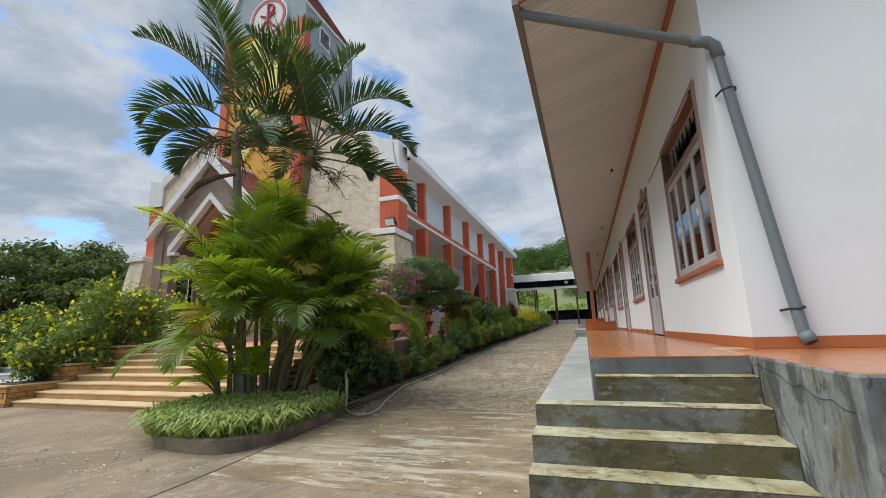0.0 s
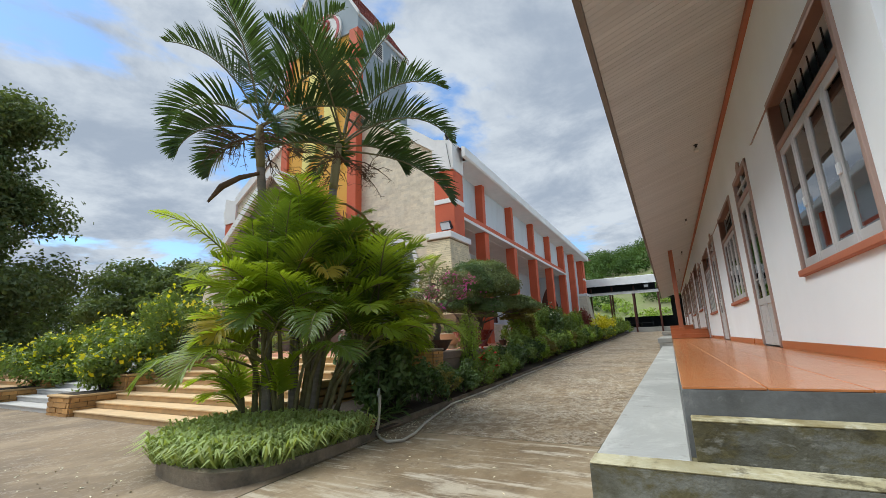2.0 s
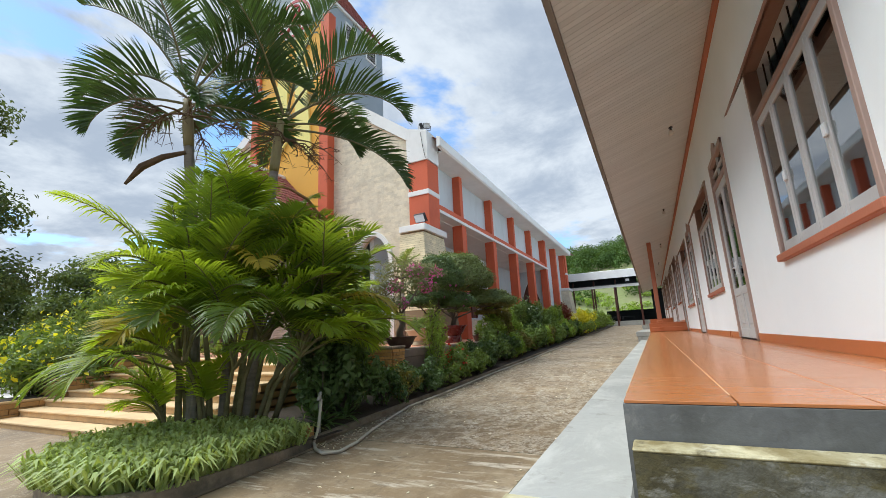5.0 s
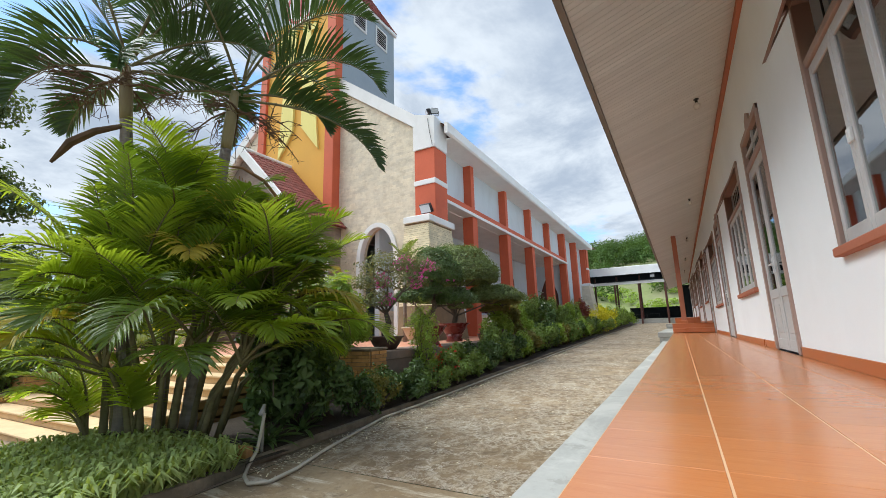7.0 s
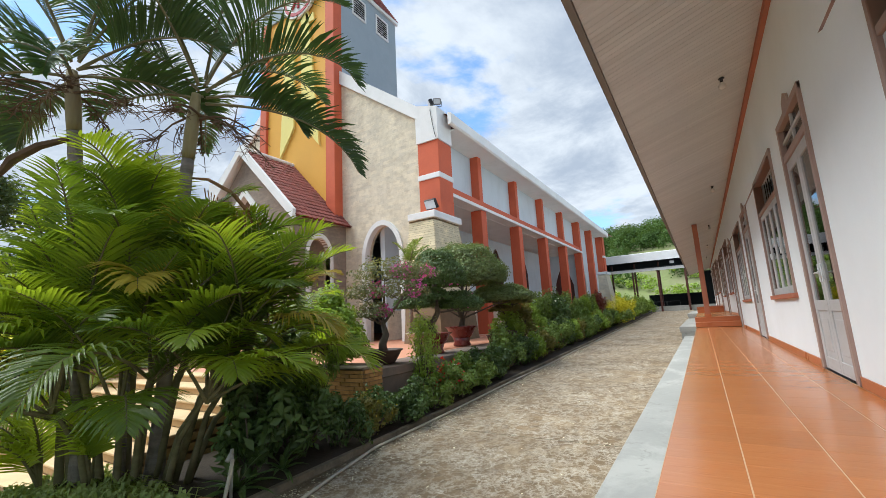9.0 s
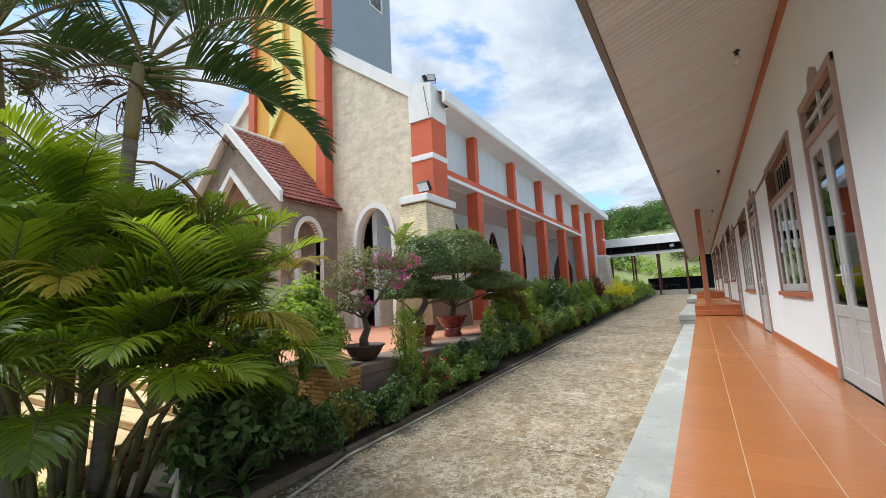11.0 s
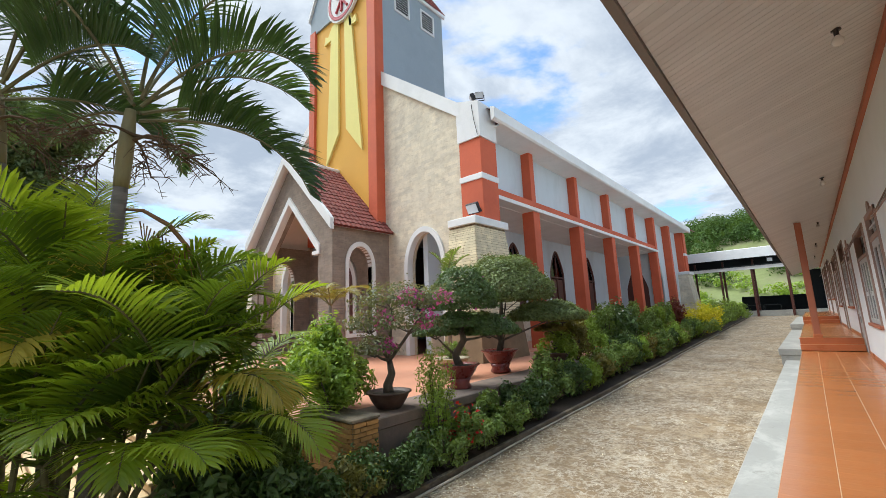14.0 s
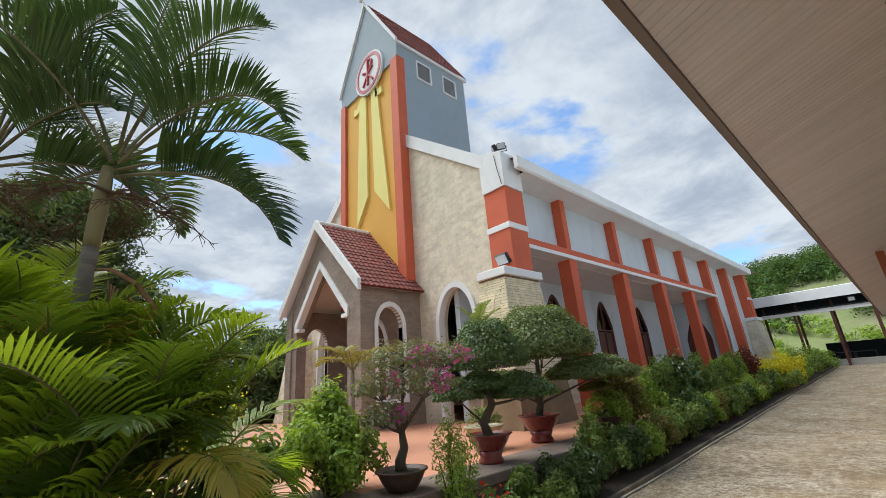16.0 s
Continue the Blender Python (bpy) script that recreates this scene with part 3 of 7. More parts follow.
# ---- ground, road, kerbs ----
g = Mesh()
ys = [-300, -60, -20, -2, 0, 4, 8, 16, 24, 32, 40, 50, 60, 90, 300, 1500]
xs = [-1500, -300, -80, -30, -12, -5.4, -1.9, 2, 12, 60, 300, 1500]
for a, b in zip(ys, ys[1:]):
    for c, d in zip(xs, xs[1:]):
        g.quad((c, a, road_z(a) - 0.03), (d, a, road_z(a) - 0.03), (d, b, road_z(b) - 0.03), (c, b, road_z(b) - 0.03))
solid("ground", g, M_GROUND, "earth ground with sparse grass", "ground")


def strip(m, x0, x1, y0, y1, lift, step=2.0, wob=0.0):
    k = max(1, int((y1 - y0) / step))
    for i in range(k):
        a, b = y0 + (y1 - y0) * i / k, y0 + (y1 - y0) * (i + 1) / k
        m.quad((x0, a, road_z(a) + lift), (x1, a, road_z(a) + lift), (x1, b, road_z(b) + lift), (x0, b, road_z(b) + lift))
    return m


road = thing("road", "sloping drive of worn brown concrete slabs", "road", kind="structure")
ROAD_JOINTS = [2.05, 5.2, 9.05, 13.0, 17.0, 21.0, 25.0, 29.0, 33.0, 37.0, 41.0, 45.0, 49.0, 54.0]
for a, b in zip(ROAD_JOINTS, ROAD_JOINTS[1:]):
    part("road_slab", strip(Mesh(), -5.42, -1.90, a + 0.006, b - 0.006, 0.0), M_ROAD, road)
plaza = Mesh()
for a, b in ((-30, -12), (-12, -6), (-6, -1.15)):
    for c, d in ((-40, -22), (-22, -12), (-12, -5.25), (-5.23, 1.5), (1.5, 20)):
        plaza.quad((c, a, road_z(a)), (d, a, road_z(a)), (d, b, road_z(b)), (c, b, road_z(b)))
strip(plaza, -40, -5.25, -1.15, 4.0, 0.0)
solid("plaza", plaza, M_PLAZA, "stained brown concrete forecourt", "forecourt")
part("road_slab", strip(Mesh(), -5.23, -1.90, -1.145, 2.044, 0.0), M_ROAD_RAKED, road, "slab with pale raked mortar streaks")


def smooth_line(pts, k=6):
    out = []
    for i in range(len(pts) - 1):
        p0, p1, p2, p3 = (Vector(pts[max(0, min(len(pts) - 1, i + o))]) for o in (-1, 0, 1, 2))
        for j in range(k):
            t = j / k
            out.append(tuple(0.5 * (2 * p1 + (p2 - p0) * t + (2 * p0 - 5 * p1 + 4 * p2 - p3) * t * t + (3 * p1 - p0 - 3 * p2 + p3) * t ** 3)))
    return out + [tuple(pts[-1])]


# planting bed beside the road
bed = Mesh()
for i in range(20):
    a, b = 1.5 + i * 2.4, 1.5 + (i + 1) * 2.4
    bed.quad((-7.2, a, road_z(a) + 0.16), (-5.5, a, road_z(a) + 0.07), (-5.5, b, road_z(b) + 0.07), (-7.2, b, road_z(b) + 0.16))
solid("planting_bed", bed, M_SOIL, "long bed of dark damp soil beside the drive", "flower bed")
kerb = Mesh()
for i in range(24):
    a, b = 1.6 + i * 2.0, 1.6 + (i + 1) * 2.0 - 0.01
    kerb.quad((-5.5, a, road_z(a) + 0.08), (-5.43, a, road_z(a) + 0.08), (-5.43, b, road_z(b) + 0.08), (-5.5, b, road_z(b) + 0.08))
    kerb.quad((-5.43, a, road_z(a) - 0.05), (-5.43, b, road_z(b) - 0.05), (-5.43, b, road_z(b) + 0.08), (-5.43, a, road_z(a) + 0.08))
    kerb.quad((-5.5, a, road_z(a) + 0.08), (-5.5, b, road_z(b) + 0.08), (-5.5, b, road_z(b) - 0.05), (-5.5, a, road_z(a) - 0.05))
solid("kerb", kerb, M_KERB, "low dark cement edging of the bed", "kerb")

# round-nosed island with a thick kerb under the palms
ISLE = [(-5.33, 1.6), (-5.28, 0.9), (-5.30, 0.2), (-5.42, -0.35), (-5.62, -0.60), (-6.0, -0.66), (-6.55, -0.60), (-6.92, -0.45), (-7.25, 0.0), (-7.6, 0.6), (-8.0, 1.35)]
ISLE = smooth_line(ISLE)
isle = Mesh()
for (x0, y0), (x1, y1) in zip(ISLE, ISLE[1:]):
    c = Vector((-6.4, 1.0))
    p0, p1 = Vector((x0, y0)), Vector((x1, y1))
    q0, q1 = p0 + (c - p0).normalized() * 0.11, p1 + (c - p1).normalized() * 0.11
    zt, zb = -0.93, -1.16
    isle.quad((*p0, zb), (*p1, zb), (*p1, zt - 0.012), (*p0, zt - 0.012)).quad((*p0, zt - 0.012), (*p1, zt - 0.012), (*q1, zt), (*q0, zt))
    isle.quad((*q0, zt), (*q1, zt), (*q1, zb), (*q0, zb))
solid("island_kerb", isle, M_KERB, "rounded mossy cement kerb round the palm bed", "kerb")
soil = Mesh()
soil.quad(*[(x, y, -0.955) for x, y in ISLE], (-8.0, 1.5, -0.955), (-5.33, 2.2, -0.955))
solid("island_soil", soil, M_SOIL, "dark soil of the palm bed", "flower bed")

# ---- long white building with porch ----
def floor_level(y):
    return 0.0 if y < 18.4 else (0.36 if y < 31.0 else 0.72)


END_Y = 47.0
WIN = [(0.55 + 6.3 * k, 2.70 + 6.3 * k) for k in range(7)]
DOOR = [(4.63, 5.97)] + [(4.61 + 6.3 * k, 5.98 + 6.3 * k) for k in range(1, 7)]
wall_m = Mesh()
ops = []
for a, b in WIN:
    f = floor_level(a)
    ops.append((a, b, f + 0.90, lambda u, f=f: f + 3.03))
for a, b in DOOR:
    f = floor_level(a)
    ops.append((a, b, -0.2, lambda u, f=f: f + 3.03))
wall_m.wall(lambda u, w, z: (w, u, z), 0.0, END_Y, -0.2, lambda u: 4.6, 0.22, ops)
solid("wall_porch", wall_m, M_WALL_W, "white painted porch wall with doors and windows", "wall")
side = Mesh()
side.wall(lambda u, w, z: (u, w, z), 0.22, 9.0, -0.2, lambda u: 4.6 + 0.28 * min(u, 9 - u), 0.22, breaks=(4.5,))
side.wall(lambda u, w, z: (u, END_Y - 0.22 + w, z), 0.22, 9.0, -0.2, lambda u: 4.6 + 0.28 * min(u, 9 - u), 0.22, breaks=(4.5,))
side.box(8.8, 9.0, 0.22, END_Y - 0.22, -0.2, 4.6)
solid("wall_gable", side, M_WALL_W, "smooth white painted gable wall", "wall")
# Floor and inner wall take a dark colour to stand for the unlit interior.
solid("floor_inside", Mesh().box(0.22, 8.8, 0.22, END_Y - 0.22, -0.22, -0.02), M_DARK, "classroom floor, coloured dark for the unlit room", "floor")
solid("ceiling_inside", Mesh().box(0.22, 8.8, 0.22, END_Y - 0.22, 4.1, 4.2), M_WALL_W, "plain white classroom ceiling", "ceiling")
solid("wall_inside", Mesh().box(3.2, 3.3, 0.22, END_Y - 0.22, -0.02, 4.1), M_DARK, "inner classroom wall, coloured dark for the unlit room", "wall")
rf = Mesh()
rf.quad((-1.92, -0.55, 3.93), (4.5, -0.55, 6.1), (4.5, END_Y + 0.5, 6.1), (-1.92, END_Y + 0.5, 3.93))
rf.quad((10.6, -0.55, 3.93), (10.6, END_Y + 0.5, 3.93), (4.5, END_Y + 0.5, 6.1), (4.5, -0.55, 6.1))
rf.quad((-1.92, -0.55, 3.88), (-1.92, END_Y + 0.5, 3.88), (4.5, END_Y + 0.5, 6.05), (4.5, -0.55, 6.05))
solid("roof", rf, M_STEEL, "sheet roof of the white building", "roof")

# soffit boards: narrow grooved panels across the porch
sof = Mesh()
sl = (4.40 - 3.82) / 1.85


def sof_z(x):
    return 3.82 + (x + 1.87) * sl


w_b = 0.1
k = 0
y = -0.52
while y < END_Y:
    wb = w_b if y < 16 else 0.4
    sof.quad((-1.85, y + 0.006, sof_z(-1.85)), (-0.02, y + 0.006, sof_z(-0.02)), (-0.02, y + wb - 0.006, sof_z(-0.02)), (-1.85, y + wb - 0.006, sof_z(-1.85)))
    sof.quad((-1.85, y - 0.006, sof_z(-1.85) + 0.01), (-0.02, y - 0.006, sof_z(-0.02) + 0.01), (-0.02, y + 0.006, sof_z(-0.02)), (-1.85, y + 0.006, sof_z(-1.85)))
    y += wb
    k += 1
solid("soffit", sof, M_SOFFIT, "brownish grooved porch soffit panels", "ceiling")
fas = Mesh()
fas.prism([(-1.93, 3.78), (-1.855, 3.78), (-1.855, 4.0), (-1.93, 4.0)], lambda u, v, k: (u, -0.58 + k * (END_Y + 1.1), v))
solid("fascia", fas, mat("grey_brown_fascia", (0.22, 0.19, 0.17), 0.6, 0.12, 1, 20, 0.05), "thin grey-brown fascia of the porch roof", "fascia")
fas2 = Mesh()
fas2.prism([(-1.85, sof_z(-1.85) - 0.02), (0.3, sof_z(0.0) + 0.05), (0.3, 4.9), (-1.85, 3.99)], lambda u, v, k: (u, -0.58 + k * 0.05, v))
solid("fascia_gable", fas2, M_TRIM, "terracotta verge board of the porch roof", "fascia")
solid("trim", Mesh().box(-0.06, -0.002, 0.0, END_Y, 4.30, 4.385), M_TRIM, "thin terracotta cornice line", "trim")

# porch floor: tiles on a cement base
base = Mesh()
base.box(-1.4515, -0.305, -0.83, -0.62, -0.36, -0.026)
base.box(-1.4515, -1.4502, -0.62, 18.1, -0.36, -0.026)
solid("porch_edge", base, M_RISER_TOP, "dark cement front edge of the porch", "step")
pf = Mesh()
pf.box(-1.45, 0.0, -0.62, 18.4, -1.3, -0.0145)
pf.box(-0.26, 9.5, -2.1, -0.63, -1.3, -0.0145)
pf.box(0.0, 9.5, -0.63, -0.002, -1.3, -0.0145)
pf.box(-1.45, 0.0, 18.4, 31.0, -1.3, 0.348)
pf.box(-1.45, 0.0, 31.0, END_Y, -1.3, 0.708)
porch = solid("porch_floor", pf, M_GROUT, "porch floor of glossy orange tiles with pale joints", "floor")
ret = Mesh()
ret.cbox(-0.30, -0.265, -2.12, -0.84, -1.35, -0.014, 0.012)
ret.cbox(-0.30, 9.6, -2.16, -2.105, -1.35, -0.014, 0.012)
solid("retaining_wall", ret, M_RETAIN, "streaked grey rendered side wall of the porch base", "wall")
crack = Mesh()
rs = random.Random(3)
pts = [(-0.304, -0.9 - 0.1 * i, -0.06 - 0.012 * i + rs.uniform(-.02, .02)) for i in range(13)]
crack.tube(pts, 0.0018, 4)
pts = [(-0.304, -1.0 - 0.06 * i + rs.uniform(-.02, .02), -0.05 - 0.07 * i) for i in range(11)]
crack.tube(pts, 0.0015, 4)
solid("wall_cracks", crack, M_IRON, "thin dark cracks in the grey render", "crack")
sk = Mesh()
for a, b in [(0.0, 4.59)] + [(6.02 + 6.3 * k, min(10.87 + 6.3 * k, END_Y)) for k in range(7)]:
    f = floor_level(b)
    cuts = [a] + [c for c in (18.4, 31.0) if a < c < b] + [b]
    for c, d in zip(cuts, cuts[1:]):
        sk.cbox(-0.014, -0.002, c, d, floor_level((c + d) / 2) - 0.012, floor_level((c + d) / 2) + 0.095, 0.003)
sk.cbox(-0.014, 9.0, -0.014, -0.002, -0.012, 0.095, 0.003)
solid("baseboard", sk, M_SKIRT, "orange tile skirting along the wall", "baseboard")

# ---- entrance steps ----
steps = thing("porch_steps", "mossy grey cement steps up to the porch", "steps", kind="structure")
STEP = [(-0.96, -0.15), (-1.13, -0.345), (-1.40, -0.516), (-1.63, -0.711), (-1.92, -0.90)]
prev = -0.83
for i, (yy, zz) in enumerate(STEP):
    x0 = -1.43 if i == 0 else -1.90 - 0.008 * i
    x1 = -0.305
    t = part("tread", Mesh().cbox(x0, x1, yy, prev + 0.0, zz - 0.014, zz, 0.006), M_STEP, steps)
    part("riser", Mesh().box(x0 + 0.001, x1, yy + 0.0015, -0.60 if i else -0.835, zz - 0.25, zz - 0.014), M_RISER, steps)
    prev = yy + 0.004
slab = Mesh()
slab.cbox(-1.90, -1.452, -0.952, 18.5, -0.385, -0.345, 0.01)
slab.box(-1.89, -1.452, -0.59, 18.5, -1.3, -0.386)
slab.cbox(-2.05, -1.452, 18.52, 31, -0.2, 0.02, 0.02)
slab.box(-2.0, -1.452, 18.54, 31, -1.3, -0.201)
slab.cbox(-2.05, -1.452, 31.02, END_Y, 0.1, 0.34, 0.02)
slab.box(-2.0, -1.452, 31.02, END_Y, -1.3, 0.099)
solid("apron_slab", slab, M_SLAB, "pale grey cement ledge along the porch", "ledge")

# inner porch steps at the change of level
for yy, f in ((18.4, 0.0), (31.0, 0.36)):
    st = thing("tiled_step", "glossy orange tiled step across the porch", "steps", "porch level steps", "structure")
    part("tread", Mesh().cbox(-1.46, -0.016, yy - 0.34, yy - 0.002, f + 0.005, f + 0.18, 0.006), M_SKIRT, st)
    part("nosing", Mesh().cbox(-1.47, -0.016, yy - 0.01, yy + 0.3, f + 0.335, f + 0.366, 0.006), M_SKIRT, st)
    part("riser", Mesh().box(-1.46, -0.016, yy - 0.004, yy - 0.0, f + 0.18, f + 0.335), M_SKIRT, st)

col = thing("porch_column", "square terracotta painted porch column", "column")
part("shaft", Mesh().cbox(-1.10, -0.92, 18.44, 18.62, 0.36, 4.04, 0.012), M_TRIM, col)
part("plinth", Mesh().cbox(-1.12, -0.90, 18.42, 18.64, 0.355, 0.48, 0.01), M_SKIRT, col)

# ---- windows and doors of the white building ----
def casement_window(a, b, f):
    w = thing("window", "grey four-leaf casement window, brown casing, tilted transom flap", "window", "porch windows")
    cas = Mesh()
    z0, z1 = f + 0.87, f + 3.06
    cas.cbox(-0.03, 0.10, a - 0.03, a + 0.03, z0, z1, 0.006).cbox(-0.03, 0.10, b - 0.03, b + 0.03, z0, z1, 0.006)
    cas.cbox(-0.031, 0.10, a - 0.05, b + 0.05, z1 - 0.07, z1 + 0.01, 0.006)
    cas.cbox(-0.02, 0.10, a + 0.03, b - 0.03, f + 2.40, f + 2.47, 0.006)
    part("casing", cas, M_CASING, w)
    part("sill", Mesh().cbox(-0.06, 0.14, a - 0.06, b + 0.06, z0 - 0.02, z0 + 0.05, 0.008), M_TRIM, w, "terracotta painted sill")
    n, lo, hi = 4, a + 0.04, b - 0.04
    lw = (hi - lo) / n
    zb, zt = z0 + 0.055, f + 2.395
    for i in range(n):
        p, q = lo + lw * i + 0.003, lo + lw * (i + 1) - 0.003
        lf = Mesh()
        x0, x1 = 0.0, 0.035
        lf.cbox(x0, x1, p, p + 0.06, zb, zt, 0.005).cbox(x0, x1, q - 0.06, q, zb, zt, 0.005)
        lf.cbox(x0 + 0.001, x1 - 0.001, p + 0.056, q - 0.056, zb, zb + 0.11, 0.005).cbox(x0 + 0.001, x1 - 0.001, p + 0.056, q - 0.056, zt - 0.09, zt, 0.005)
        leaf = part("casement", lf, M_FRAME, w)
        part("pane", Mesh().box(0.014, 0.019, p + 0.055, q - 0.055, zb + 0.1, zt - 0.08), M_GLASS, leaf).visible_shadow = False
        hd = Mesh().cbox(-0.02, 0.0, (q if i % 2 == 0 else p) - 0.035 + (0.0 if i % 2 == 0 else 0.03), (q if i % 2 == 0 else p) + (-0.01 if i % 2 == 0 else 0.025), zb + 0.62, zb + 0.72, 0.004)
        part("latch", hd, M_STEEL, leaf)
    bars = Mesh()
    for i in range(9):
        yy = lo + (hi - lo) * (i + 0.5) / 9
        bars.tube([(0.13, yy, zb), (0.13, yy, z1 - 0.07)], 0.008, 6)
    for zz in (f + 1.6, f + 2.45):
        bars.tube([(0.13, lo, zz), (0.13, hi, zz)], 0.008, 6)
    part("security_bars", bars, M_IRON, w, "dark iron security bars")
    # the top-hung transom stands open
    h = 0.50
    dx, dz = -h * math.sin(radians(28)), -h * math.cos(radians(28))
    top = (-0.02, z1 - 0.07)

    def fl(y, s, d=0.0):
        return (top[0] + dx * s - d * 0.88, y, top[1] + dz * s - d * 0.47)
    fr = Mesh()
    for p, q, s0, s1 in ((lo, lo + 0.05, 0, 1), (hi - 0.05, hi, 0, 1), (lo, hi, 0, 0.1), (lo, hi, 0.9, 1), ((lo + hi) / 2 - 0.025, (lo + hi) / 2 + 0.025, 0, 1)):
        i0 = len(fr.v)
        fr.v += [fl(p, s0), fl(q, s0), fl(q, s1), fl(p, s1), fl(p, s0, 0.03), fl(q, s0, 0.03), fl(q, s1, 0.03), fl(p, s1, 0.03)]
        fr.f += [tuple(i0 + k for k in t) for t in ((0, 1, 2, 3), (7, 6, 5, 4), (0, 4, 5, 1), (1, 5, 6, 2), (2, 6, 7, 3), (3, 7, 4, 0))]
    flap = part("transom_flap", fr, M_CASING, w)
    part("pane", Mesh().quad(fl(lo + .03, .05, .012), fl(hi - .03, .05, .012), fl(hi - .03, .95, .012), fl(lo + .03, .95, .012)), M_GLASS, flap).visible_shadow = False
    return w


def double_door(a, b, f):
    d = thing("door", "grey double door with glass upper halves and transom", "door", "porch doors")
    z1 = f + 3.03
    cas = Mesh()
    cas.cbox(-0.03, 0.10, a - 0.03, a + 0.05, f, z1 + 0.03, 0.006).cbox(-0.03, 0.10, b - 0.05, b + 0.03, f, z1 + 0.03, 0.006)
    cas.cbox(-0.031, 0.10, a - 0.03, b + 0.03, z1 - 0.05, z1 + 0.035, 0.006)
    cas.cbox(-0.02, 0.08, a + 0.045, b - 0.045, f + 2.55, f + 2.64, 0.006)
    cas.prism([((a + b) / 2 - 0.18, z1 + 0.034), ((a + b) / 2 + 0.18, z1 + 0.034), ((a + b) / 2 + 0.13, z1 + 0.16), ((a + b) / 2, z1 + 0.22), ((a + b) / 2 - 0.13, z1 + 0.16)],
              lambda u, v, k: (-0.025 + 0.04 * k, u, v))
    part("casing", cas, M_CASING, d)
    part("transom_pane", Mesh().box(0.03, 0.035, a + 0.05, b - 0.05, f + 2.64, z1 - 0.05), M_GLASS, d).visible_shadow = False
    part("transom_bars", Mesh().cbox(0.0, 0.03, a + 0.05, b - 0.05, f + 2.79, f + 2.83, 0.004).cbox(0.0, 0.03, (a + b) / 2 - 0.02, (a + b) / 2 + 0.02, f + 2.64, z1 - 0.05, 0.004), M_FRAME, d)
    mid = (a + b) / 2
    for i, (p, q) in enumerate(((a + 0.05, mid - 0.003), (mid + 0.003, b - 0.05))):
        lf = Mesh()
        lf.cbox(0.0, 0.04, p, p + 0.09, f + 0.01, f + 2.55, 0.005).cbox(0.0, 0.04, q - 0.09, q, f + 0.01, f + 2.55, 0.005)
        for za, zb in ((0.011, 0.15), (0.68, 0.80), (2.42, 2.549)):
            lf.cbox(0.001, 0.039, p + 0.085, q - 0.085, f + za, f + zb, 0.005)
        lf.cbox(0.012, 0.03, p + 0.085, q - 0.085, f + 0.14, f + 0.69, 0.004)
        lf.cbox(0.004, 0.03, p + 0.15, q - 0.15, f + 0.22, f + 0.60, 0.012)
        leaf = part("door_leaf", lf, M_FRAME, d)
        part("pane", Mesh().box(0.016, 0.021, p + 0.085, q - 0.085, f + 0.79, f + 2.43), M_GLASS, leaf).visible_shadow = False
        br = Mesh()
        for k in range(3):
            yy = p + 0.085 + (q - p - 0.17) * (k + 1) / 4
            br.tube([(0.05, yy, f + 0.8), (0.05, yy, f + 2.42)], 0.007, 6)
        part("bars", br, M_IRON, leaf)
        hy = q - 0.05 if i == 0 else p + 0.05
        part("door_handle", Mesh().cbox(-0.012, 0.0, hy - 0.02, hy + 0.02, f + 1.0, f + 1.2, 0.003).tube([(-0.01, hy, f + 1.1), (-0.05, hy, f + 1.1), (-0.05, hy - 0.1, f + 1.1)], 0.009, 6), M_STEEL, leaf)
    return d


for a, b in WIN:
    casement_window(a, b, floor_level(a))
for a, b in DOOR:
    double_door(a, b, floor_level(a))

# ---- downpipe, lamp sockets ----
pipe = thing("downpipe", "grey plastic downpipe with bends, clamped to the gable", "downpipe")
bend = (0.06, -0.09, 3.10)
part("upper_run", Mesh().tube([(-1.88, -0.42, 3.84), (-1.84, -0.42, 3.77), (-1.72, -0.40, 3.72), (-0.13, -0.12, 3.16), bend], 0.05, 14), M_PIPE, pipe, smooth=True)
part("elbow", Mesh().tube([(-0.15, -0.12, 3.165), (0.0, -0.10, 3.13), (0.068, -0.09, 3.07), (0.09, -0.09, 2.93)], [0.058, 0.06, 0.06, 0.058], 14), M_PIPE, pipe, smooth=True)
part("lower_run", Mesh().tube([bend, (0.072, -0.09, 3.02), (0.355, -0.09, 0.16), (0.375, -0.12, 0.06)], 0.05, 14), M_PIPE, pipe, smooth=True)
part("outlet", Mesh().tube([(0.36, -0.10, 0.13), (0.385, -0.135, 0.045)], 0.058, 14), M_PIPE, pipe, smooth=True)
# Flat dark disc painted as the shade within the pipe's end.
part("mouth", Mesh().tube([(0.3855, -0.1358, 0.0445), (0.386, -0.1365, 0.043)], 0.047, 14), M_IRON, pipe, "dark disc standing for the shaded inside of the pipe")
for z in (2.56, 0.34):
    x = 0.072 + (3.02 - z) * 0.283 / 2.86
    part("clamp", Mesh().tube([(x - 0.09, -0.01, z - 0.01), (x - 0.06, -0.10, z), (x, -0.146, z), (x + 0.06, -0.10, z + 0.01), (x + 0.09, -0.01, z + 0.02)], 0.012, 6), M_IRON, pipe)
